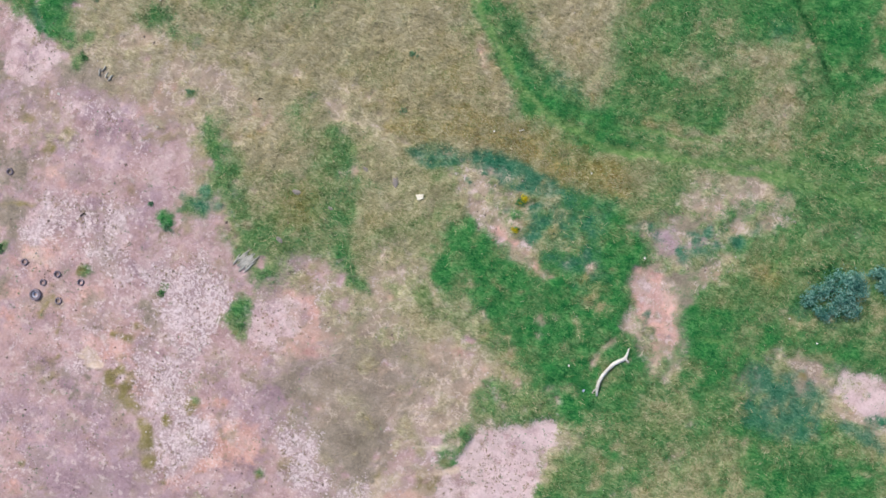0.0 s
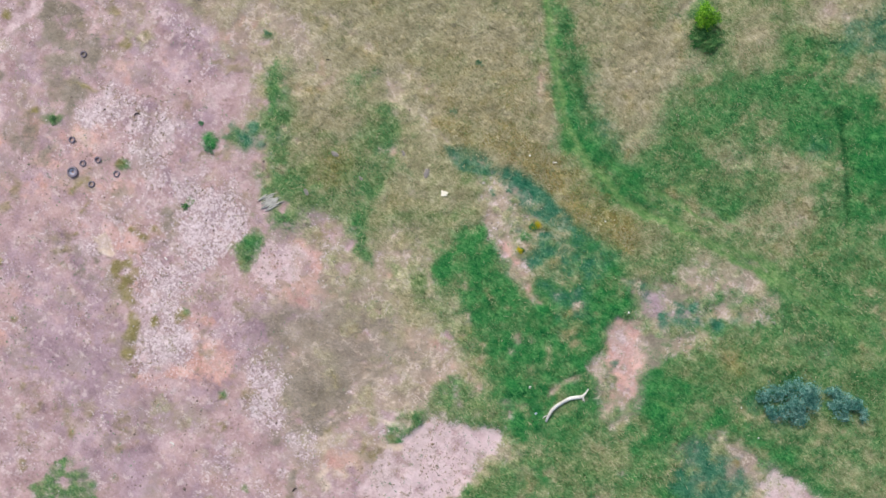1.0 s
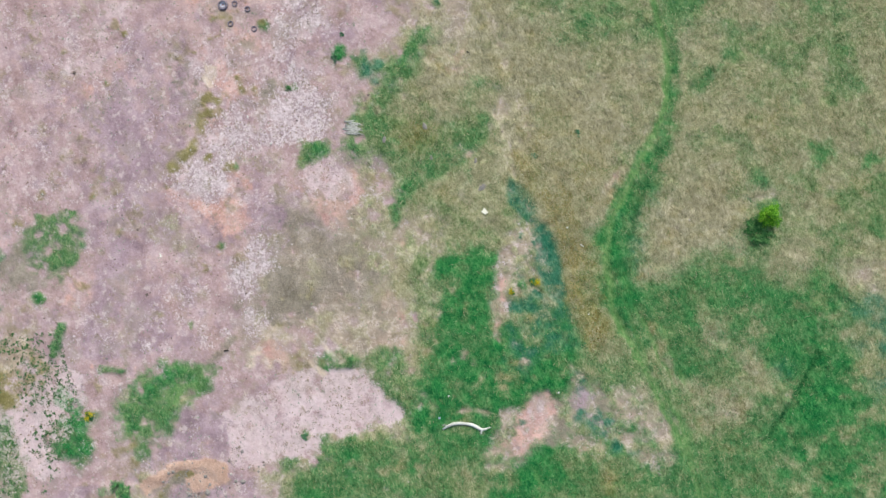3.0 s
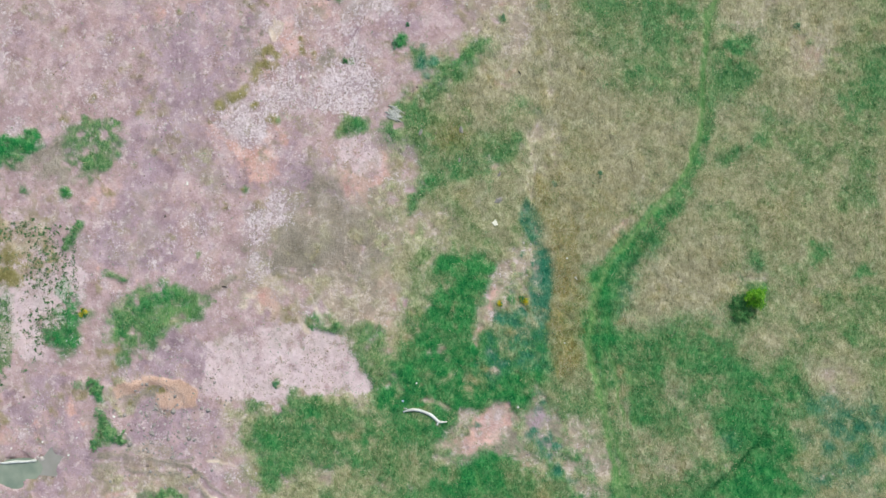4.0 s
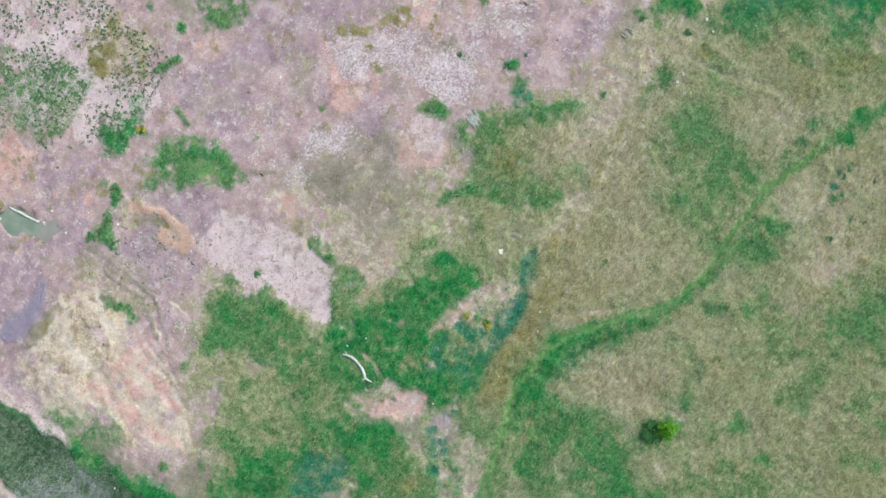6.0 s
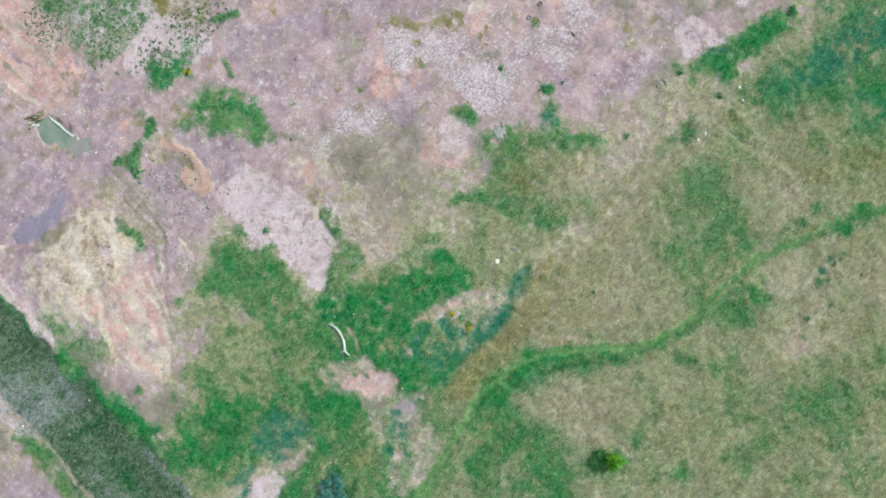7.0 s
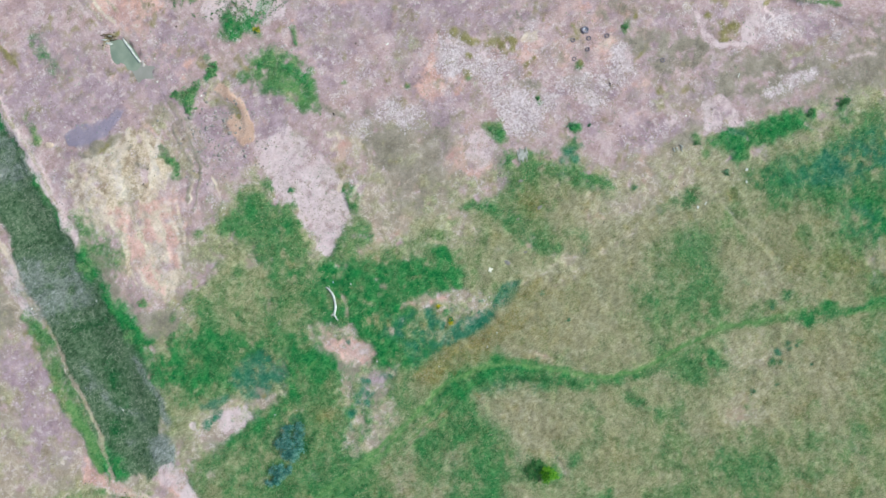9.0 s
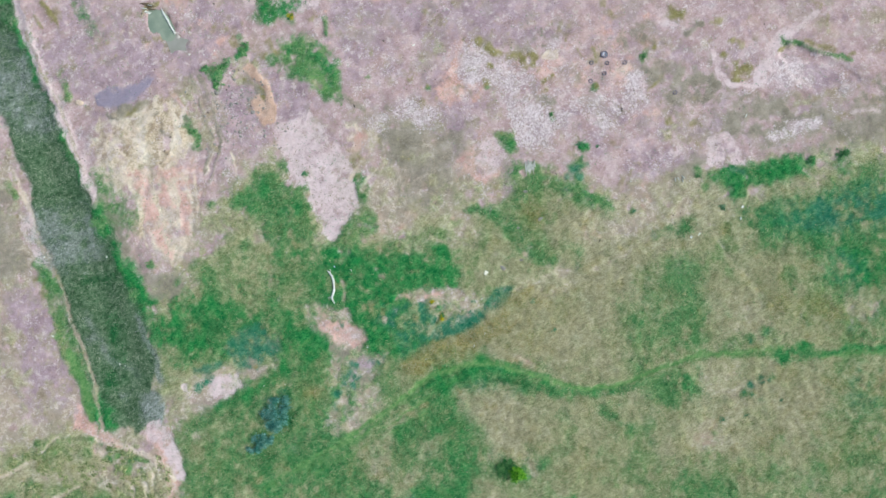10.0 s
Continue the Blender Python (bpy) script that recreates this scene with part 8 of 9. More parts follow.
        bare = att.outputs["Fac"] if bare is None else m.math("ADD", bare, att.outputs["Fac"], True)
    shift = m.add("ShaderNodeVectorMath")
    shift.inputs[1].default_value = (31.0, 17.0, 5.0)
    m.link(co, shift.inputs[0])
    where = m.noise(0.5, 3.0, 0.6, shift.outputs[0]).outputs[0]

    def gate(value, low, high):
        n = m.t.nodes.new("ShaderNodeMapRange")
        n.interpolation_type = "SMOOTHSTEP"
        n.inputs[1].default_value, n.inputs[2].default_value = low, high
        m.link(value, n.inputs[0])
        return n.outputs[0]

    flake = m.noise(2.2, 8.0, 0.72, shift.outputs[0]).outputs[0]
    scale_fine = m.noise(4.4, 5.0, 0.7, shift.outputs[0]).outputs[0]
    crumb = m.add("ShaderNodeSeparateColor")
    m.link(m.noise(1.0, 9.0, 0.76, shift.outputs[0]).outputs["Color"], crumb.inputs[0])
    stain = m.add("ShaderNodeSeparateColor")
    m.link(m.noise(0.25, 9.0, 0.68, shift.outputs[0]).outputs["Color"], stain.inputs[0])
    col = out.outputs[0]
    for mask, tint, amount in ((gate(stain.outputs[0], 0.5, 0.58), srgb(152, 130, 138), 0.3),
                               (gate(stain.outputs[1], 0.53, 0.6), srgb(156, 146, 134), 0.35),
                               (gate(stain.outputs[2], 0.54, 0.62), srgb(204, 170, 158), 0.25),
                               (m.math("MULTIPLY", gate(crumb.outputs[2], 0.53, 0.62), gate(stain.outputs[1], 0.4, 0.55)), srgb(160, 144, 120), 0.3),
                               (m.math("MULTIPLY", gate(crumb.outputs[0], 0.54, 0.6), gate(where, 0.4, 0.55)), srgb(222, 204, 202), 0.5),
                               (m.math("MULTIPLY", gate(crumb.outputs[1], 0.56, 0.63), gate(where, 0.6, 0.45)), srgb(128, 112, 104), 0.45)):
        col = m.mix(m.math("MULTIPLY", m.math("MULTIPLY", mask, bare), amount), col, tint)
    worn = m.t.nodes.new("ShaderNodeAttribute")
    worn.attribute_name = "cover_thatch"
    net = m.noise(0.55, 5.0, 0.6, shift.outputs[0]).outputs[0]
    vein = m.math("SUBTRACT", 1.0, gate(m.math("ABSOLUTE", m.math("SUBTRACT", net, 0.5)), 0.006, 0.024))
    vein = m.math("MULTIPLY", m.math("MULTIPLY", vein, gate(worn.outputs["Fac"], 0.15, 0.5)), m.math("MULTIPLY", gate(where, 0.4, 0.55), 0.6))
    col = m.mix(vein, col, srgb(216, 199, 183))
    crust = m.t.nodes.new("ShaderNodeAttribute")
    crust.attribute_name = "cover_pale"
    fleck = gate(m.math("ADD", crust.outputs["Fac"], m.math("ADD", m.math("MULTIPLY", m.math("SUBTRACT", flake, 0.5), 2.0), m.math("MULTIPLY", m.math("SUBTRACT", scale_fine, 0.5), 2.2))), 0.6, 0.8)
    fleck = m.math("MULTIPLY", fleck, m.math("MULTIPLY", gate(crust.outputs["Fac"], 0.02, 0.15), 0.55))
    col = m.mix(fleck, col, m.ramp(clod.outputs[0], (0.35, srgb(204, 180, 182)), (0.65, srgb(226, 206, 208))))
    chalk = m.t.nodes.new("ShaderNodeAttribute")
    chalk.attribute_name = "cover_chalk"
    fleck = gate(m.math("ADD", m.math("MULTIPLY", chalk.outputs["Fac"], 0.6), m.math("ADD", m.math("MULTIPLY", m.math("SUBTRACT", flake, 0.5), 3.4), m.math("MULTIPLY", m.math("SUBTRACT", scale_fine, 0.5), 2.0))), 0.45, 0.7)
    fleck = m.math("MULTIPLY", fleck, m.math("MULTIPLY", gate(chalk.outputs["Fac"], 0.02, 0.2), 0.7))
    col = m.mix(fleck, col, m.ramp(clod.outputs[0], (0.35, srgb(212, 194, 198)), (0.65, srgb(236, 222, 226))))
    vor = m.add("ShaderNodeTexVoronoi", Scale=2.6)
    m.link(co, vor.inputs["Vector"])
    pick = m.add("ShaderNodeSeparateColor")
    m.link(vor.outputs["Color"], pick.inputs[0])
    spot = m.math("MULTIPLY", m.math("SUBTRACT", 1.0, gate(vor.outputs["Distance"], 0.14, 0.26)), gate(pick.outputs[0], 0.5, 0.8))
    spot = m.math("MULTIPLY", m.math("MULTIPLY", spot, gate(clod.outputs[0], 0.42, 0.58)), m.math("MULTIPLY", bare, 0.45))
    col = m.mix(spot, col, srgb(112, 102, 88))
    m.colour(col)
    m.bump(m.math("ADD", m.math("ADD", m.math("MULTIPLY", grain.outputs[0], 0.6), m.math("MULTIPLY", clod.outputs[0], 0.6)), m.math("MULTIPLY", m.math("MULTIPLY", tuft.outputs[0], 3.0), m.math("SUBTRACT", 1.0, bare))), 0.6, 0.16)
    return m.mat


nx, ny = len(xs), len(ys)
HEIGHT[(GX < -80) | (GX > 92) | (GY < -86) | (GY > 70)] = 0.0
idx = np.arange(nx * ny).reshape(ny, nx)
quads = np.stack([idx[:-1, :-1], idx[:-1, 1:], idx[1:, 1:], idx[1:, :-1]], -1).reshape(-1, 4)
ground_mesh = mesh_from("ground", np.stack([GX, GY, HEIGHT], -1).reshape(-1, 3), quads, ground_material(), True)
for k in KINDS:
    att = ground_mesh.attributes.new("cover_" + k, "FLOAT", "POINT")
    att.data.foreach_set("value", np.clip(COVER[k], 0, 1).astype(np.float32).ravel())
tagged(new("ground", ground_mesh), "rough waste ground, pinkish bare soil and patchy wild grass", "ground", kind="structure")


# ---- helpers for things ----
def part(name, data, parent, label=""):
    ob = new(name, data)
    ob.parent = parent
    if label:
        ob["label"] = label
    return ob


def thing(name, x, y, z, label, category, group="", turn=0.0):
    ob = new(name)
    ob.empty_display_size = 0.2
    ob.matrix_world = pose(x, y, z, 0, 0, turn)
    return tagged(ob, label, category, group)


def mesh_of(name, bm, mat, smooth=True):
    me = bpy.data.meshes.new(name)
    bmesh.ops.recalc_face_normals(bm, faces=bm.faces)
    for f in bm.faces:
        f.smooth = smooth
    bm.to_mesh(me)
    bm.free()
    me.materials.append(mat)
    return me


def tube(bm, points, radii, sides=7, wobble=0.0, rng=random):
    """A tapered limb along points."""
    rings = []
    pts = [Vector(p) for p in points]
    for i, (p, r) in enumerate(zip(pts, radii)):
        d = (pts[min(i + 1, len(pts) - 1)] - pts[max(i - 1, 0)]).normalized()
        side = d.cross(Vector((0, 0, 1)) if abs(d.z) < 0.9 else Vector((1, 0, 0))).normalized()
        up = side.cross(d)
        ring = []
        for k in range(sides):
            a = math.tau * k / sides
            q = r * (1 + wobble * (rng.random() - 0.5))
            ring.append(bm.verts.new(p + q * (math.cos(a) * side + math.sin(a) * up)))
        rings.append(ring)
    for a, b in zip(rings, rings[1:]):
        for k in range(sides):
            bm.faces.new((a[k], a[(k + 1) % sides], b[(k + 1) % sides], b[k]))
    bm.faces.new(rings[0])
    bm.faces.new(rings[-1])


def leaf_quads(centres, normals, length, width, rng):
    """Pointed leaves, one folded diamond each."""
    n = len(centres)
    ref = rng.normal(size=(n, 3))
    t = np.cross(normals, ref)
    t /= np.linalg.norm(t, axis=1, keepdims=True) + 1e-9
    s = np.cross(normals, t)
    ln, wd = (length * rng.uniform(0.6, 1.3, n))[:, None], (width * rng.uniform(0.7, 1.3, n))[:, None]
    v = np.stack([centres - t * ln / 2, centres + s * wd / 2 + normals * wd * 0.2, centres + t * ln / 2, centres - s * wd / 2 + normals * wd * 0.2], 1)
    return v.reshape(-1, 3), np.arange(4 * n).reshape(n, 4)


def crown_mesh(name, lumps, count, length, width, mat, seed, loose=0.2):
    """Leaves gathered on many small clumps in the given lumps (x, y, z, radius, flatness)."""
    rng = np.random.default_rng(seed)
    cs, ns = [], []
    vol = np.array([l[3] ** 2 for l in lumps])
    for l, share in zip(lumps, vol / vol.sum()):
        k = max(6, int(16 * l[3] ** 1.5))
        d = rng.normal(size=(k, 3))
        d /= np.linalg.norm(d, axis=1, keepdims=True)
        d[:, 2] = np.abs(d[:, 2]) * rng.choice([1, 1, 1, -0.5], k)
        tips = np.array(l[:3]) + d * l[3] * rng.uniform(0.55, 1.1, (k, 1)) * np.array([1, 1, l[4]])
        n = int(count * share)
        pick = rng.integers(0, k, n)
        o = rng.normal(size=(n, 3)) * np.array([1, 1, 0.7]) * loose * l[3] ** 0.7
        cs.append(tips[pick] + o)
        nn = d[pick] * 0.6 + rng.normal(size=(n, 3)) * 0.5 + np.array([0, 0, 0.6])
        ns.append(nn / np.linalg.norm(nn, axis=1, keepdims=True))
    c, nn = np.concatenate(cs), np.concatenate(ns)
    c[:, 2] = np.maximum(c[:, 2], 0.03)
    v, f = leaf_quads(c, nn, length, width, rng)
    return mesh_from(name, v, f, mat)


def shrub(name, x, y, lumps, count, length, width, mat, label, category="shrub", group="", seed=1, stems=5, loose=0.2):
    """A bush: stems from the root into each lump, and a ragged crown of leaves."""
    rng = random.Random(seed)
    root = thing(name, x, y, ground_z(x, y), label, category, group)
    for i in range(stems):
        l = lumps[i % len(lumps)]
        bm = bmesh.new()
        end = Vector((l[0] + rng.uniform(-0.5, 0.5) * l[3], l[1] + rng.uniform(-0.5, 0.5) * l[3], l[2] + 0.3 * l[3] * l[4]))
        base = Vector((rng.uniform(-0.08, 0.08), rng.uniform(-0.08, 0.08), -0.05))
        mid = base.lerp(end, 0.5) + Vector((0, 0, 0.15 * l[3]))
        r = 0.02 + 0.02 * l[3]
        tube(bm, (base, mid, end), (r, 0.7 * r, 0.25 * r), 6)
        part("stem", mesh_of("stem", bm, BARK), root)
    part("crown", crown_mesh("crown", lumps, count, length, width, mat, seed, loose), root)
    return root


# ---- shrubs and herbs ----
shrub("shrub", 10.15, 28.1, [(0, 0, 1.0, 0.95, 0.9), (0.5, 0.3, 0.8, 0.65, 0.8), (-0.4, 0.45, 0.8, 0.65, 0.8), (0.1, -0.55, 0.8, 0.62, 0.8), (-0.5, -0.3, 0.7, 0.6, 0.8)],
      2300, 0.16, 0.1, BUSH, "rounded bright yellow-green leafy bush standing in dry grass", seed=3)
shrub("low_dark_leaves", 11.35, 26.9, [(0, 0, 0.1, 1.2, 0.3), (0.6, -0.6, 0.1, 0.9, 0.3), (-0.6, 0.7, 0.1, 0.9, 0.35), (0.9, 0.5, 0.1, 0.75, 0.3), (-0.5, -0.7, 0.1, 0.9, 0.3), (-0.9, 0.1, 0.1, 0.7, 0.3)],
      3000, 0.2, 0.09, DARKLEAF, "low dark green leafy patch beside the bright bush", seed=4)
shrub("willow_shrub", 38.2, 4.0, [(-1.9, -1.1, 0.35, 0.75, 0.6), (-1.2, -0.2, 0.6, 0.8, 0.6), (0.1, 0.9, 0.8, 0.95, 0.6), (0.9, 1.2, 0.7, 0.75, 0.6), (1.3, -0.2, 0.6, 0.85, 0.6), (0.3, -1.5, 0.5, 0.8, 0.6), (-0.7, -2.2, 0.3, 0.65, 0.5), (0.1, -0.5, 0.9, 0.8, 0.6), (1.5, -1.5, 0.4, 0.6, 0.5), (-2.4, -2.0, 0.2, 0.5, 0.5), (1.7, 0.8, 0.4, 0.55, 0.5)],
      6500, 0.22, 0.07, BLUELEAF, "spreading willow shrub with narrow blue-grey leaves", group="blue-grey willows", seed=5, stems=10, loose=0.26)
shrub("willow_shrub", 42.0, 6.1, [(-1.2, 0.2, 0.45, 0.65, 0.6), (0, 0.3, 0.6, 0.8, 0.6), (1.2, 0.5, 0.5, 0.7, 0.6), (2.1, 0.2, 0.4, 0.6, 0.5), (0.6, -0.6, 0.4, 0.6, 0.5), (-0.4, -0.7, 0.3, 0.5, 0.5)],
      3200, 0.22, 0.07, BLUELEAF, "smaller blue-grey willow shrub beside the spreading one", group="blue-grey willows", seed=6, stems=6, loose=0.26)


def low_bush(x, y, r, seed, mat=SHRUBLEAF, label="low leafy green bush at the edge of bare soil", group="low green bushes", name="low_bush"):
    rng = random.Random(seed)
    lumps = [(rng.gauss(0, 0.42) * r, rng.gauss(0, 0.36) * r, 0.08 * r, r * rng.uniform(0.25, 0.6), 0.3) for _ in range(8)]
    shrub(name, x, y, lumps, int(130 + 380 * r * r), min(0.19, 0.06 + 0.16 * r), min(0.11, 0.04 + 0.09 * r), mat, label, "bush", group, seed, 3)


for i, (x, y, r) in enumerate([(49.0, -35.3, 1.5), (49.1, -23.0, 1.3), (16.7, -48.4, 1.0), (20.8, -47.6, 1.1), (22.9, -45.5, 0.8),
                               (23.5, -48.9, 0.6), (-54.4, 9.2, 1.1), (44.3, -18.9, 0.9), (-50.1, 7.7, 0.6)]):
    low_bush(x, y, r, 20 + i)
for i, (x, y, r) in enumerate([(-28.0, 33.1, 0.42), (-26.1, 32.7, 0.28), (-24.9, 33.0, 0.25), (-25.8, 33.9, 0.3), (-23.6, 36.2, 0.33), (-20.2, 35.1, 0.45), (-29.2, 36.6, 0.25),
                               (-23.6, 2.1, 0.35), (-4.9, 12.0, 0.45), (-4.0, 6.8, 0.32), (-21.4, -10.7, 0.5), (-29.0, 33.2, 0.35)]):
    low_bush(x, y, r, 50 + i, HERBLEAF, "small dark green herb clump standing in dry grass", "dark herbs", "herb_clump")


for i, (x, y, r) in enumerate([(23.2, -48.7, 0.41), (29.4, -40.8, 0.64), (29.9, -38.5, 0.37), (17.4, -26.9, 0.50), (10.9, -19.4, 0.73), (-36.1, -17.8, 0.59), (-49.7, 7.8, 0.41), (-34.6, 1.8, 0.41), (-20.0, -16.7, 0.46), (-35.5, 7.8, 0.55), (34.2, -16.4, 0.55), (45.4, -26.0, 0.55), (-23.6, -9.1, 0.27), (-11.6, -17.0, 0.41)]):
    low_bush(x, y, r, 120 + i, SHRUBLEAF if i % 3 else HERBLEAF, "round tuft of green weeds on open ground", "weed tufts", "weed_tuft")


def flowering(x, y, r, seed):
    rng = np.random.default_rng(seed)
    root = thing("flowering_herb", x, y, ground_z(x, y), "low herb covered in bright yellow flowers", "flower", "yellow flowers")
    lumps = [(0, 0, 0.03, r, 0.2), (0.4 * r, 0.3 * r, 0.03, 0.6 * r, 0.2)]
    part("leaves", crown_mesh("leaves", lumps, 260, 0.14, 0.08, GREEN, seed), root)
    tagged(part("flowers", crown_mesh("flowers", [(0, 0, 0.12, r * 1.05, 0.2)], int(300 * r + 120), 0.09, 0.08, PETAL, seed + 1), root, "yellow flower heads"), kind="stuff")


for i, (x, y, r) in enumerate([(8.98, 2.45, 0.5), (9.34, -0.3, 0.26), (7.86, -49.3, 0.5)]):
    flowering(x, y, r, 80 + i)


# ---- old tyres ----
def ring_mesh(name, profile, mat, segments=28):
    """A profile of (radius, height) turned round the upright axis, closed on itself."""
    bm = bmesh.new()
    rows = [[bm.verts.new((r * math.cos(a), r * math.sin(a), z)) for r, z in profile] for a in (math.tau * k / segments for k in range(segments))]
    n = len(profile)
    for i in range(segments):
        a, b = rows[i], rows[(i + 1) % segments]
        for k in range(n):
            bm.faces.new((a[k], a[(k + 1) % n], b[(k + 1) % n], b[k]))
    return mesh_of(name, bm, mat)


def tread_lugs(radius, width):
    bm = bmesh.new()
    for k in range(26):
        a = math.tau * k / 26
        for row, z in enumerate((0.28 * width, 0.72 * width)):
            m = pose(0, 0, 0, 0, 0, math.degrees(a) + 6 * row) @ Matrix.Translation((radius, 0, z))
            g = bmesh.ops.create_cube(bm, size=1, matrix=m @ Matrix.Diagonal((0.03, radius * 0.16, width * 0.36, 1)))
    return mesh_of("tread", bm, TREAD, False)


def tyre(x, y, radius, width, label, tilt=0.0, turn=0.0, rim=False):
    root = new("tyre")
    root.matrix_world = pose(x, y, ground_z(x, y) + 0.01, tilt, 0, turn)
    tagged(root, label, "tyre", "dumped tyres")
    R, w, hole = radius, width, radius * 0.7
    part("casing", ring_mesh("casing", [(hole, 0.12 * w), (0.72 * R, 0), (0.92 * R, 0.04 * w), (0.985 * R, 0.2 * w), (0.985 * R, 0.8 * w), (0.92 * R, 0.96 * w), (0.72 * R, w), (hole, 0.88 * w), (hole + 0.03, 0.75 * w), (0.88 * R, 0.7 * w), (0.88 * R, 0.3 * w), (hole + 0.03, 0.25 * w)], RUBBER), root)
    part("tread", tread_lugs(R, w), root)
    if rim:
        part("rim", ring_mesh("rim", [(0.3 * R, 0.3 * w), (0.5 * R, 0.34 * w), (0.56 * R, 0.82 * w), (0.53 * R, 0.84 * w), (0.47 * R, 0.42 * w), (0.3 * R, 0.4 * w)], RIM), root, "dull blue-grey steel rim")


for i, (x, y) in enumerate([(-33.27, -18.28), (-30.93, -19.5), (-29.85, -18.29), (-27.45, -18.27), (-28.91, -20.63), (-37.6, -10.7)]):
    tyre(x, y, 0.31, 0.12, ("worn dark car tyre lying on bare pink soil" if i != 3 else "worn car tyre lying beside a tuft of weeds"), tilt=(3 * i) % 7 - 3, turn=40 * i)
tyre(-31.18, -20.8, 0.54, 0.2, "large dusty truck tyre with rim lying on bare soil", turn=20, rim=True)

# ---- dead wood ----
rng = random.Random(9)
zb = ground_z(21.5, -9.5)
root = thing("fallen_branch", 21.5, -9.5, zb, "bleached pale bare fallen branch lying in lush grass", "branch")
bm = bmesh.new()
line = [(0.98, 2.45), (1.02, 1.9), (0.98, 1.45), (0.55, 1.05), (0.15, 0.65), (-0.18, 0.0), (-0.42, -0.65), (-0.56, -1.3), (-0.5, -1.95), (-0.34, -2.55)]
tube(bm, [(x, y, 0.2 + 0.05 * math.sin(3 * y)) for x, y in line], [0.05, 0.11, 0.17, 0.19, 0.18, 0.17, 0.17, 0.16, 0.15, 0.1], 9, 0.25, rng)
bough = part("bough", mesh_of("bough", bm, DRIFTWOOD), root)
bm = bmesh.new()
tube(bm, [(0.95, 1.5, 0.2), (1.25, 1.3, 0.24), (1.4, 1.25, 0.3)], [0.12, 0.08, 0.03], 7, 0.2, rng)
part("snag", mesh_of("snag", bm, DRIFTWOOD), bough, "short broken side snag")
bm = bmesh.new()
tube(bm, [(-0.5, -1.9, 0.2), (-0.75, -2.2, 0.2), (-0.8, -2.5, 0.15)], [0.08, 0.05, 0.02], 6, 0.2, rng)
part("snag", mesh_of("snag", bm, DRIFTWOOD), bough)


def stick_heap(x, y, count, length, label, seed, angle, mats=None, tight=0.5):
    rng = random.Random(seed)
    root = thing("brushwood_heap", x, y, ground_z(x, y), label, "branches", "dead wood")
    for k in range(count):
        a = radians(angle + rng.gauss(0, 11))
        cx, cy = rng.gauss(0, tight), rng.gauss(0, tight * 0.7)
        ln = length * rng.uniform(0.5, 1.1)
        d = Vector((math.cos(a), math.sin(a), 0))
        c = Vector((cx, cy, 0.04 + 0.02 * (k % 3)))
        bm = bmesh.new()
        pts = [c + d * ln * f + Vector((0, 0, 0.03 * rng.random())) + Vector((-d.y, d.x, 0)) * rng.uniform(-0.06, 0.06) for f in (-0.5, -0.15, 0.2, 0.5)]
        tube(bm, pts, [0.05, 0.09, 0.07, 0.02], 6, 0.3, rng)
        part("stick", mesh_of("stick", bm, (mats or [GREYWOOD])[k % len(mats or [1])]), root)


stick_heap(-13.2, -11.2, 20, 1.9, "heap of grey dead sticks half sunk in grass", 31, 60, None, 0.32)
stick_heap(-31.9, 1.2, 4, 0.8, "few grey dead sticks on bare soil", 32, 75)
stick_heap(26.4, -61.6, 9, 1.5, "dark and bleached driftwood at the edge of the pond", 33, 150, [BARK, BARK, DRIFTWOOD])


def stone(name, x, y, r, label, group, seed, mat=STONE, flat=0.45):
    rng = random.Random(seed)
    bm = bmesh.new()
    bmesh.ops.create_icosphere(bm, subdivisions=2 if r > 0.25 else 1, radius=1)
    for v in bm.verts:
        k = 1 + 0.35 * noise.noise(v.co * 1.6 + Vector((seed * 3.1, 0, 0)))
        v.co = Vector((v.co.x * r * k, v.co.y * r * (0.75 if flat > 0.3 else 0.5) * k, v.co.z * r * flat * k + r * flat * 0.4))
    ob = new(name, mesh_of(name, bm, mat, False))
    ob.matrix_world = pose(x, y, ground_z(x, y) - 0.03, 0, 0, rng.uniform(0, 360))
    tagged(ob, label, "stone", group)


for i, (x, y, r) in enumerate([(-2.5, 0.3, 0.58), (-10.9, -3.6, 0.45), (-10.9, -8.3, 0.4), (-5.5, 0.5, 0.35), (-7.4, -4.0, 0.3)]):
    stone("stone", x, y, r, "flat lilac-grey stone half hidden in grass", "field stones", 60 + i, FIELDSTONE, 0.22)
stone("stone", 43.3, -53.6, 0.65, "large pale lump of earth beside the muddy puddle", "earth lumps", 70, EARTH, 0.35)
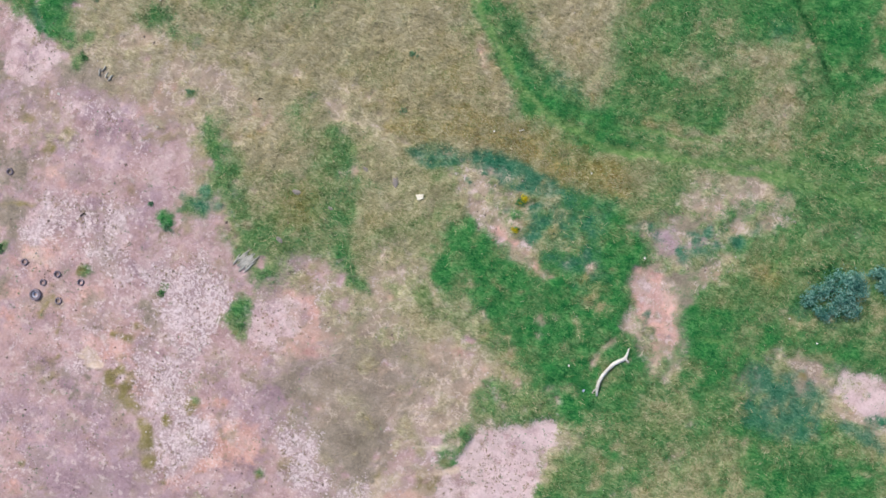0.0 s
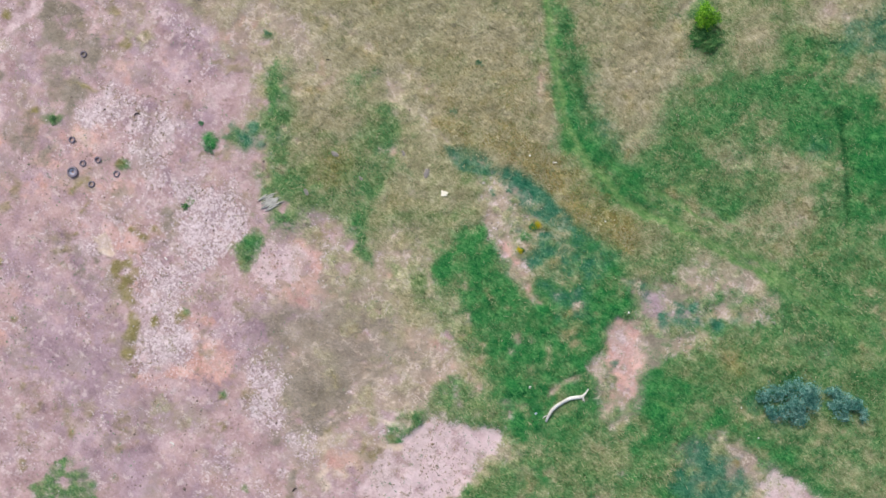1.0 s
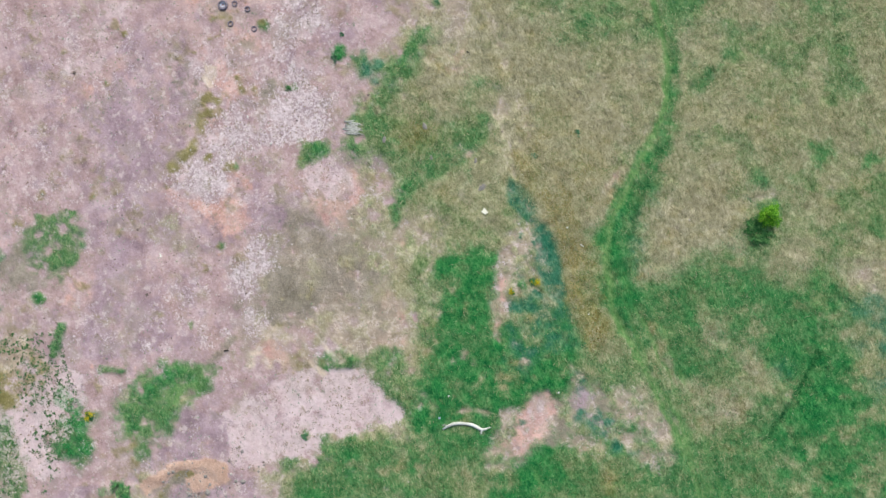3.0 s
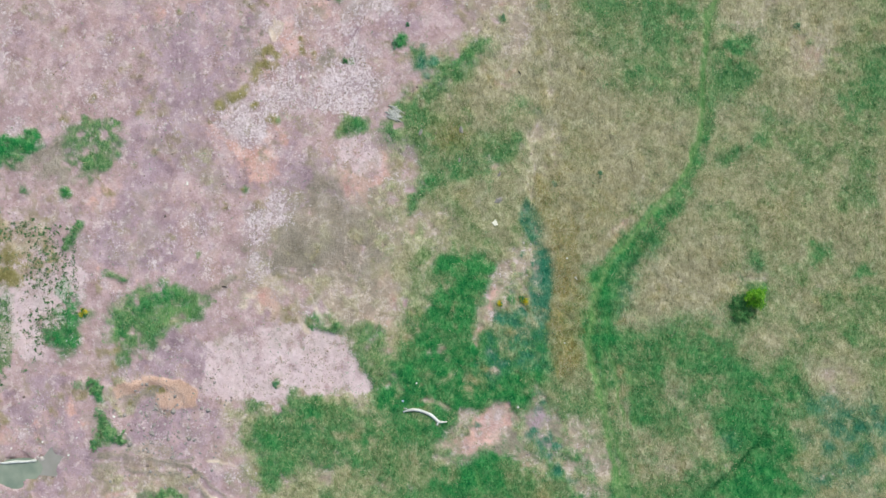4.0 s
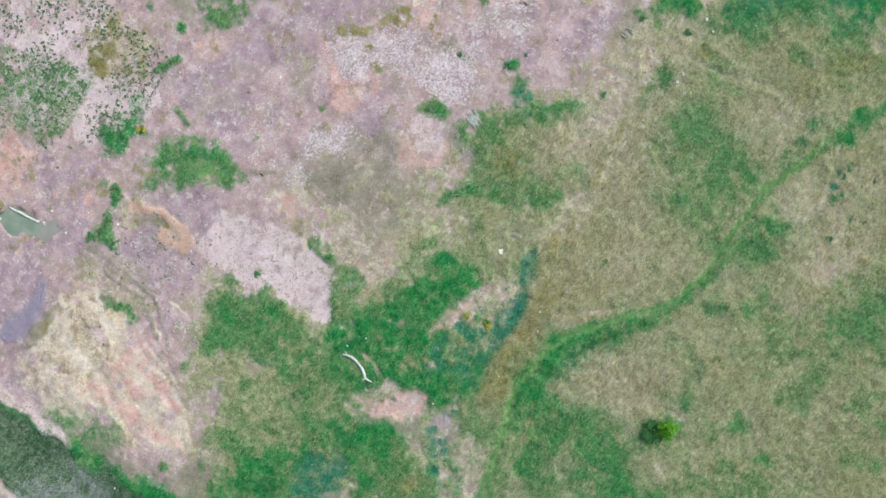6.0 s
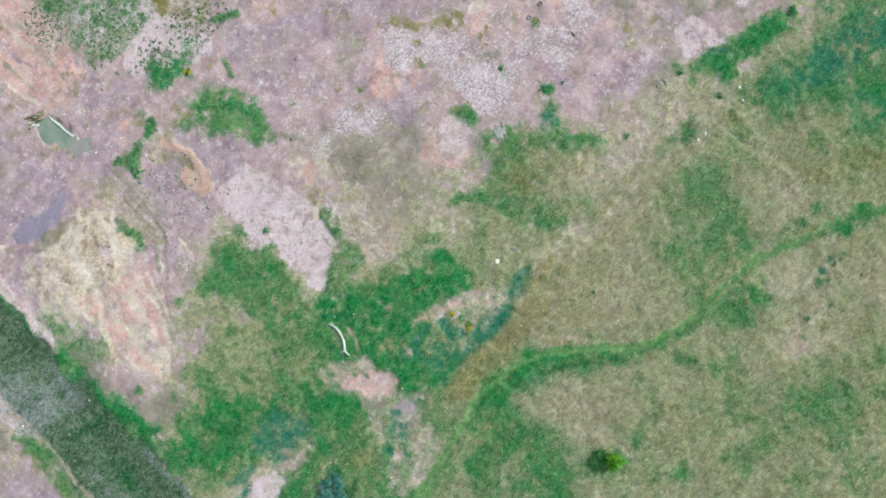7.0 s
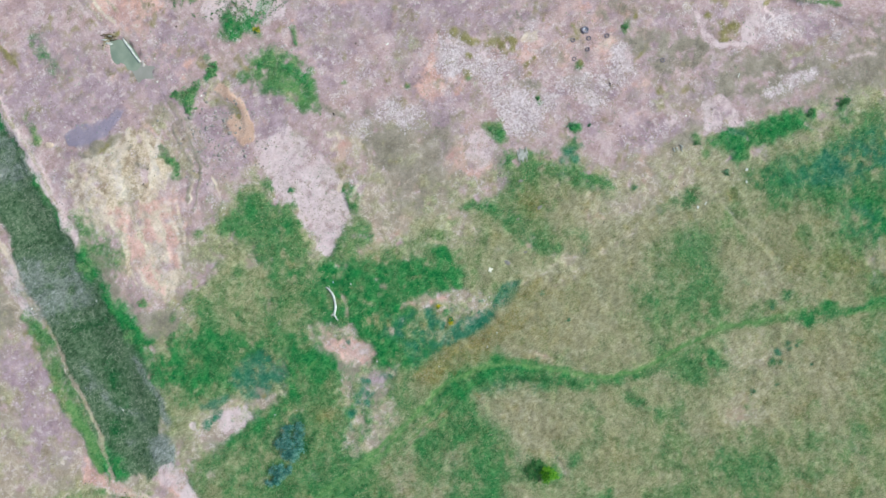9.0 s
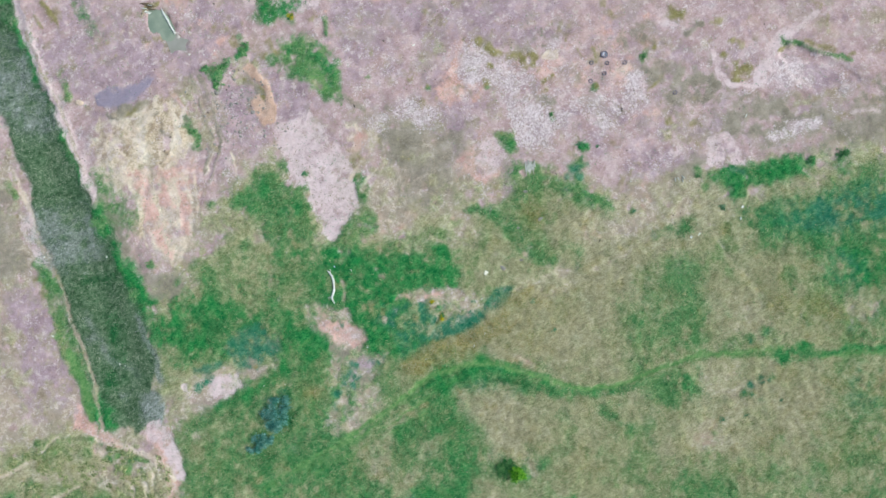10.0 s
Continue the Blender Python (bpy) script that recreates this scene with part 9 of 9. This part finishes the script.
for i, (x, y, r) in enumerate([(22.0, -42.6, 0.14), (21.7, -42.7, 0.14), (19.9, -43.1, 0.19), (22.2, -41.8, 0.13), (21.8, -42.6, 0.12), (19.8, -43.0, 0.19), (21.3, -43.6, 0.13), (22.3, -44.8, 0.20), (21.3, -43.2, 0.17), (21.1, -41.1, 0.11), (21.4, -40.1, 0.21), (19.9, -40.4, 0.13), (19.8, -40.1, 0.20), (20.0, -40.5, 0.14), (21.5, -40.9, 0.11), (21.8, -35.8, 0.10), (19.9, -35.9, 0.13), (21.4, -37.4, 0.13), (20.2, -36.5, 0.14), (20.9, -35.6, 0.13), (22.0, -36.2, 0.13), (20.2, -35.6, 0.10), (18.7, -33.7, 0.19), (19.3, -34.8, 0.13), (19.1, -33.3, 0.10), (18.8, -35.9, 0.21), (20.6, -46.2, 0.09), (21.9, -44.1, 0.19), (22.2, -45.0, 0.17)]):
    stone("stone", x, y, r, "loose angular grey stone spilled beside the dug sand", "pit stones", 400 + i, STONE if i % 3 else CLOD, 0.5)
for i, (x, y, r) in enumerate([(26.1, -62.1, 0.11), (27.4, -61.6, 0.16), (28.1, -61.2, 0.2), (28.4, -60.2, 0.17), (25.6, -61.8, 0.15), (26.6, -54.9, 0.18), (27.0, -53.9, 0.16), (25.9, -55.7, 0.14), (27.0, -61.8, 0.14), (25.9, -61.6, 0.09), (26.3, -61.4, 0.19), (27.1, -61.5, 0.10), (27.9, -60.8, 0.12), (28.1, -60.8, 0.11), (28.2, -61.1, 0.10), (25.8, -55.8, 0.22), (25.1, -54.9, 0.19), (27.1, -55.5, 0.15), (24.4, -55.3, 0.09), (24.6, -55.7, 0.21), (23.2, -52.6, 0.09), (23.9, -52.0, 0.12), (36.3, -38.8, 0.11), (34.1, -38.9, 0.16), (34.7, -40.1, 0.21), (35.8, -42.2, 0.19), (32.4, -42.1, 0.12), (30.9, -42.4, 0.21), (32.9, -41.6, 0.19), (41.8, -53.5, 0.16), (41.7, -53.4, 0.12), (40.4, -52.6, 0.10)]):
    stone("stone", x, y, r, "loose stone or lump of earth on muddy ground", "mud stones", 450 + i, STONE if i % 2 else CLOD, 0.5)
for i, (x, y, a) in enumerate([(-17.08, 3.5, 30), (-29.47, -12.27, 60), (5.72, -11.96 - 20.3, 80)]):
    root = thing("charred_stick", x, y, ground_z(x, y), "short charred black stick on pale ground", "stick", "charred sticks", a)
    bm = bmesh.new()
    tube(bm, [(-0.25, 0, 0.06), (0, 0.04, 0.07), (0.28, -0.03, 0.05)], [0.05, 0.07, 0.03], 6, 0.3, rng)
    part("stick", mesh_of("stick", bm, CHAR), root)


# ---- litter ----
def scrap(x, y, size, seed, label, mat=SCRAP, slim=0.6):
    """A crumpled sheet with thickness."""
    rng = random.Random(seed)
    bm = bmesh.new()
    bmesh.ops.create_grid(bm, x_segments=5, y_segments=4, size=0.5)
    for v in bm.verts:
        v.co = Vector((v.co.x * size * (1 + 0.25 * rng.uniform(-1, 1)), v.co.y * size * slim * (1 + 0.3 * rng.uniform(-1, 1)), 0.05 * rng.uniform(0.2, 1.4) * (1 + size)))
    g = bmesh.ops.extrude_face_region(bm, geom=bm.faces[:])
    for v in g["geom"]:
        if isinstance(v, bmesh.types.BMVert):
            v.co.z += 0.02
    ob = new("litter_scrap", mesh_of("litter_scrap", bm, mat, False))
    ob.matrix_world = pose(x, y, ground_z(x, y) + 0.02 + (0.1 if at_point(COVER["soil"] + COVER["pale"] + COVER["mauve"], np.array([x]), np.array([y]))[0] < 0.5 else 0), 0, 0, rng.uniform(0, 180))
    tagged(ob, label, "litter", "scattered litter")


bm = bmesh.new()
bmesh.ops.create_grid(bm, x_segments=4, y_segments=3, size=0.5)
for v in bm.verts:
    v.co = Vector((v.co.x * (0.62 + 0.2 * v.co.y), v.co.y * (0.48 - 0.16 * v.co.x), 0.06 + 0.05 * v.co.x * v.co.y + 0.05 * v.co.x ** 2))
extruded = bmesh.ops.extrude_face_region(bm, geom=bm.faces[:])
for v in extruded["geom"]:
    if isinstance(v, bmesh.types.BMVert):
        v.co.z += 0.025
ob = new("board", mesh_of("board", bm, BOARD, False))
ob.matrix_world = pose(0.14, -0.3, ground_z(0.14, -0.3) + 0.06, 0, 0, 28)
tagged(ob, "torn cream-coloured sheet of board lying on dry grass", "board")
for i, (x, y, s, sl) in enumerate([(-25.4, -2.1, 0.3, 0.8), (-18.3, -22, 0.75, 0.3), (-35.6, -2.2, 0.45, 0.8), (17.9, -10.3, 0.35, 0.7), (4.6, 7.6, 0.3, 0.9), (6.9, 8.5, 0.8, 0.2), (14.2, 6.8, 0.3, 0.7), (21.2, 1.1, 0.35, 0.8), (35, 0.2, 0.25, 0.8), (37.9, -1.1, 0.3, 0.8), (-6.7, -36.1, 0.8, 0.45), (-37.9, 9, 0.7, 0.8), (-36.9, 10.4, 0.7, 0.5), (-29.2, 9.4, 0.7, 0.8), (-30.4, 9.6, 0.9, 0.3), (-45, -2.6, 1.1, 0.2)]):
    scrap(x, y, s * 0.55, 200 + i, "small crumpled white scrap of rubbish on the ground", slim=sl)
for i, (x, y, s, sl) in enumerate([(20.2, -46.1, 0.5, 0.7), (56.5, -14.6, 0.6, 0.4), (63.6, -23.3, 0.5, 0.6), (-14.6, -20.4, 0.4, 0.6), (20.7, -50.4, 0.4, 0.6), (24.5, -51.8, 0.5, 0.6), (22.5, -50.7, 0.35, 0.6), (22.8, -54.9, 0.4, 0.6), (23.4, -58.7, 0.4, 0.6), (50.6, -30.2, 0.45, 0.7), (59.2, -34.8, 0.5, 0.7), (-23.1, -41.8, 0.4, 0.6), (-20.3, -47.7, 0.35, 0.5), (-17.5, -46.8, 0.3, 0.6), (-24, -50.6, 0.3, 0.6), (-23, -47.6, 0.35, 0.5)]):
    scrap(x, y, s * 0.55, 216 + i, "small crumpled white scrap of rubbish on the ground", slim=sl)
scrap(19.9, -12.0, 0.22, 300, "crumpled pale blue plastic bag in lush grass", SACK, 0.8)


# ---- pond and puddle ----
def pool(name, outline, z, mat, label):
    bm = bmesh.new()
    n = len(outline)
    ring = []
    for i in range(n):
        p0, p1, p2, p3 = (Vector(outline[(i + k - 1) % n]) for k in range(4))
        for s in range(4):
            t = s / 4
            q = 0.5 * ((2 * p1) + (p2 - p0) * t + (2 * p0 - 5 * p1 + 4 * p2 - p3) * t * t + (3 * p1 - p0 - 3 * p2 + p3) * t ** 3)
            ring.append(bm.verts.new((q.x, q.y, z)))
    bm.faces.new(ring)
    tagged(new(name, mesh_of(name, bm, mat, False)), label, "water", kind="structure")


SHORE = [(26.8, -61.3), (25.6, -60.9), (24.8, -59.5), (24.6, -57.5), (24.9, -55.8), (26.0, -55.1), (27.3, -56.2), (28.2, -58.1), (28.1, -59.8), (27.8, -60.9)]
SHOAL = [(25.2, -56.2), (24.4, -54.8), (23.5, -53.9), (24.0, -52.6), (25.8, -52.5), (27.0, -53.4), (26.8, -54.8), (26.6, -56.0)]
water_z = sum(ground_z(*p) for p in SHORE) / len(SHORE) + 0.02
pool("water_pond", SHORE, water_z, POND, "small stagnant pond of silty grey-green water")
pool("water_shoal", SHOAL, water_z - 0.02, SHALLOW, "muddy shallow water at the lower end of the pond")
root = thing("fallen_pole", 25.0, -58.0, water_z - 0.02, "pale bleached pole lying along the pond edge", "branch")
bm = bmesh.new()
tube(bm, [(0.0, -2.5, 0.12), (0.1, -1.6, 0.1), (0.0, -0.3, 0.12), (0.05, 1.0, 0.1), (-0.05, 2.2, 0.12)], [0.06, 0.13, 0.18, 0.12, 0.16], 8, 0.35, rng)
part("pole", mesh_of("pole", bm, DRIFTWOOD), root)
stone("stone", 24.8, -55.2, 0.36, "pale broken rock at the end of the pond pole", "pond stones", 90)
scrap(27.2, -60.9, 0.9, 310, "white plastic scrap floating at the pond edge", slim=0.35)


# ---- loose stones and rubble ----
def scatter(count, box, seed, chance):
    """Random places in a box of the plan, thinned by chance(x, y)."""
    rng = np.random.default_rng(seed)
    x, y = rng.uniform(box[0], box[1], count), rng.uniform(box[2], box[3], count)
    keep = rng.random(count) < chance(x, y)
    return x[keep], y[keep], rng


def cover(*kinds):
    field = sum(COVER[k] for k in kinds)
    return lambda x, y: at_point(field, x, y)


def pebbles(name, x, y, size, mat, label, rng):
    """Small six-cornered stones."""
    n = len(x)
    base = np.array([(1, 0, 0), (-1, 0, 0), (0, 0.8, 0), (0, -0.8, 0), (0, 0, 0.6), (0, 0, -0.4)], float)
    tri = np.array([(0, 2, 4), (2, 1, 4), (1, 3, 4), (3, 0, 4), (2, 0, 5), (1, 2, 5), (3, 1, 5), (0, 3, 5)])
    a, s = rng.uniform(0, math.tau, n), size * rng.lognormal(0, 0.45, n)
    v = np.repeat(base[None], n, 0) * rng.uniform(0.7, 1.3, (n, 6, 1))
    c, k = np.cos(a)[:, None], np.sin(a)[:, None]
    vx, vy = v[..., 0] * c - v[..., 1] * k, v[..., 0] * k + v[..., 1] * c
    z = at_point(HEIGHT, x, y)
    out = np.stack([vx * s[:, None] + x[:, None], vy * s[:, None] + y[:, None], v[..., 2] * s[:, None] + z[:, None]], -1)
    faces = (tri[None] + 6 * np.arange(n)[:, None, None]).reshape(-1, 3)
    tagged(new(name, mesh_from(name, out.reshape(-1, 3), faces, mat)), label, "stones", kind="stuff")


near = lambda cx, cy, r: (lambda x, y: np.exp(-((x - cx) ** 2 + (y - cy) ** 2) / r ** 2))
x, y, g = scatter(1100, (15, 29, -47, -32), 401, lambda x, y: np.clip(near(21.5, -40.5, 3.4)(x, y) + 0.12, 0, 1))
pebbles("rubble", x, y, 0.13, FIELDSTONE, "loose grey rubble spilled round the dug sand", g)
x, y, g = scatter(40000, (-60, 75, -72, 30), 402, lambda x, y: 0.3 * cover("soil", "mauve", "peach", "cream", "ochre", "thatch")(x, y) * np.clip(fbm(x, y, 4.0, 5, 3) * 5 - 2.1, 0.03, 1))
pebbles("gravel", x, y, 0.05, STONE, "scattered pale pebbles on bare soil", g)


x, y, g = scatter(70000, (-60, 75, -72, 30), 403, lambda x, y: 0.25 * cover("soil", "pale", "mauve", "peach", "cream", "chalk", "ochre", "thatch")(x, y) * np.clip(fbm(x, y, 3.0, 15, 3) * 5 - 2.3, 0.01, 0.8))
pebbles("clods", x, y, 0.055, CLOD, "small dark clods strewn over bare soil", g)

# ---- grass and weeds ----
def blade_field(name, mat, label, x, y, length, width, lift, rng, flow=0.6, category="grass", size_noise=2.0):
    """Bent blades: each one a narrow leaf of two triangles, lying over with the drift of the wind."""
    n = len(x)
    z = at_point(HEIGHT, x, y)
    lean = math.tau * 1.4 * fbm(x, y, 9.0, 501, 3) + math.tau * flow * (rng.random(n) - 0.5)
    d = np.stack([np.cos(lean), np.sin(lean)], 1)
    ln = length * rng.uniform(0.5, 1.35, n) * (0.6 + 0.8 * fbm(x, y, size_noise, 507, 2))
    wd = width * rng.uniform(0.7, 1.3, n)
    up = lift * rng.uniform(0.3, 1.2, n) * ln
    side = np.stack([-d[:, 1], d[:, 0]], 1) * wd[:, None] / 2
    p = np.stack([x, y], 1)
    mid = p + d * (ln * 0.45)[:, None]
    tip = p + d * ln[:, None]
    v = np.zeros((n, 4, 3))
    v[:, 0, :2], v[:, 0, 2] = p, z
    v[:, 1, :2], v[:, 1, 2] = mid - side, z + 0.8 * up
    v[:, 2, :2], v[:, 2, 2] = tip, z + up
    v[:, 3, :2], v[:, 3, 2] = mid + side, z + 0.8 * up
    tagged(new(name, mesh_from(name, v.reshape(-1, 3), np.arange(4 * n).reshape(n, 4), mat)), label, category, kind="stuff")


SITE = (-74, 86, -80, 62)
SITE_AREA = (SITE[1] - SITE[0]) * (SITE[3] - SITE[2])


def sward(name, mat, label, per_metre, kinds, length, width, lift, seed, flow=0.6, power=1.0, category="grass"):
    f = cover(*kinds)
    x, y, g = scatter(int(per_metre * SITE_AREA), SITE, seed, lambda x, y: np.clip(f(x, y), 0, 1) ** power * np.clip(fbm(x, y, 0.7, seed, 2) * 2.6 - 0.5, 0.1, 1))
    blade_field(name, mat, label, x, y, length, width, lift, g, flow, category)


sward("dry_grass", DRY, "dry straw-coloured wild grass bent by the wind", 80, ("straw", "tan", "amber"), 0.36, 0.036, 0.5, 601, 0.4, 2.6)
sward("olive_grass", OLIVE, "half-green rough wild grass", 40, ("olive", "straw", "meadow", "amber"), 0.3, 0.038, 0.5, 602, 0.5, 1.8)
sward("green_grass", GREEN, "dense lush green grass", 46, ("lush", "meadow", "forest"), 0.28, 0.036, 0.6, 603, 0.9, 1.2)
sward("seed_stalks", STALK, "long bleached grass stalks laid over by the wind", 5, ("straw", "olive", "tan", "meadow"), 0.5, 0.028, 0.5, 609, 0.3, 1.5)
sward("fresh_grass", FRESH, "long fresh grass blades in the green patches", 7, ("lush", "meadow", "olive"), 0.42, 0.03, 0.55, 610, 0.6, 1.5)
sward("low_weeds", TEAL, "mats of low blue-green weeds", 26, ("teal",), 0.2, 0.06, 0.5, 604, 1.0, 1.3, category="weeds")
sward("ditch_scrub", REED, "dense olive reeds and scrub filling the ditch", 45, ("scrub",), 0.42, 0.04, 0.55, 605, 1.0, category="reeds")
sward("dead_reeds", DEAD, "grey dead reeds in the ditch", 40, ("deadreed",), 0.42, 0.035, 0.5, 606, 1.0, 1.0, category="reeds")
sward("thin_weeds", HERBLEAF, "thin green weeds on bare soil", 14, ("weedy",), 0.22, 0.045, 0.5, 608, 1.0, 1.3, category="weeds")
sward("sprigs", SPRIG, "thin dead sprigs scattered over bare soil", 8, ("thatch", "moss_and_shade", "greygrass_and_shade"), 0.22, 0.03, 0.25, 607, 1.0, category="weeds")


def weed_clumps(name, x, y, radius, leaves, mat, label, rng):
    n = len(x)
    r = radius * rng.lognormal(0, 0.55, n)
    px = np.repeat(x, leaves) + rng.normal(size=n * leaves) * np.repeat(r, leaves) * 0.5
    py = np.repeat(y, leaves) + rng.normal(size=n * leaves) * np.repeat(r, leaves) * 0.5
    c = np.stack([px, py, at_point(HEIGHT, px, py) + 0.03 + 0.12 * np.repeat(r, leaves) * rng.random(n * leaves)], 1)
    nn = rng.normal(size=(n * leaves, 3)) * 0.45 + np.array([0, 0, 1.0])
    nn /= np.linalg.norm(nn, axis=1, keepdims=True)
    v, f = leaf_quads(c, nn, radius * 0.75, radius * 0.45, rng)
    tagged(new(name, mesh_from(name, v, f, mat)), label, "weeds", kind="stuff")


WEEDY_GROUND = np.array([(-4.9, -80.4), (-7.4, -71.6), (-7.8, -66.9), (-7.9, -63.3), (-4.1, -59.5), (-4.5, -54.9), (-1.6, -49.9), (4.3, -50.1), (8.6, -49.3), (12.0, -52.4), (13.9, -55.7), (16.2, -58.0), (17.9, -63.8), (17.9, -71.8)])


def inside(x, y, pts):
    hit = np.zeros(x.shape, bool)
    for a, b in zip(pts, np.roll(pts, -1, axis=0)):
        cross = (a[1] > y) != (b[1] > y)
        hit ^= cross & (x < (b[0] - a[0]) * (y - a[1]) / (b[1] - a[1] + 1e-12) + a[0])
    return hit


def spaced(box, gap, seed, chance):
    """Places about a gap apart, like plants that keep their distance."""
    rng = np.random.default_rng(seed)
    u, v = np.meshgrid(np.arange(box[0], box[1], gap), np.arange(box[2], box[3], gap))
    x, y = (u + rng.uniform(-0.45, 0.45, u.shape) * gap).ravel(), (v + rng.uniform(-0.45, 0.45, v.shape) * gap).ravel()
    keep = rng.random(len(x)) < chance(x, y)
    return x[keep], y[keep], rng


ragged = lambda x, y: inside(x + 3 * (fbm(x, y, 5.0, 733, 2) - 0.5), y + 3 * (fbm(x, y, 5.0, 735, 2) - 0.5), WEEDY_GROUND)
x, y, g = spaced((-20, 30, -82, -38), 0.62, 701, lambda x, y: ragged(x, y) * np.clip(fbm(x, y, 3.0, 709, 3) * 5.5 - 1.9, 0.08, 1))
weed_clumps("chalk_weeds", x, y, 0.27, 12, WEED, "round green weed clumps dotting pale chalky ground", g)
x, y, g = scatter(28000, (-60, 62, -72, 20), 702, lambda x, y: 0.4 * cover("pale", "soil", "mauve", "peach", "cream")(x, y) * np.clip(fbm(x, y, 5.0, 719, 3) * 4 - 1.7, 0.03, 1))
weed_clumps("soil_weeds", x, y, 0.13, 6, HERBLEAF, "tiny dark weeds scattered over bare soil", g)
x, y, g = scatter(40000, (-40, 40, -60, 10), 703, lambda x, y: 0.45 * cover("pale", "chalk")(x, y) * np.clip(fbm(x, y, 2.0, 729, 3) * 3 - 0.8, 0.1, 1))
weed_clumps("crust_weeds", x, y, 0.15, 7, SPRIG, "tiny withered weeds dotting the pale crust", g)


RUTTED = np.array([(80.0, -9.5), (73.0, -8.6), (66.0, -6.5), (61.5, -3.0), (57.5, 0.5), (56.6, 6.0), (60.0, 14.0), (75.0, 8.0)])
x, y, g = spaced((55, 84, -14, 16), 0.8, 711, lambda x, y: inside(x, y, RUTTED) * np.clip(fbm(x, y, 2.2, 713, 3) * 5 - 1.9, 0, 0.9) * (1 - cover("cream", "peach")(x, y)))
weed_clumps("tussocks", x, y, 0.42, 26, TUSSOCK, "khaki grass tussocks between wheel ruts", g)
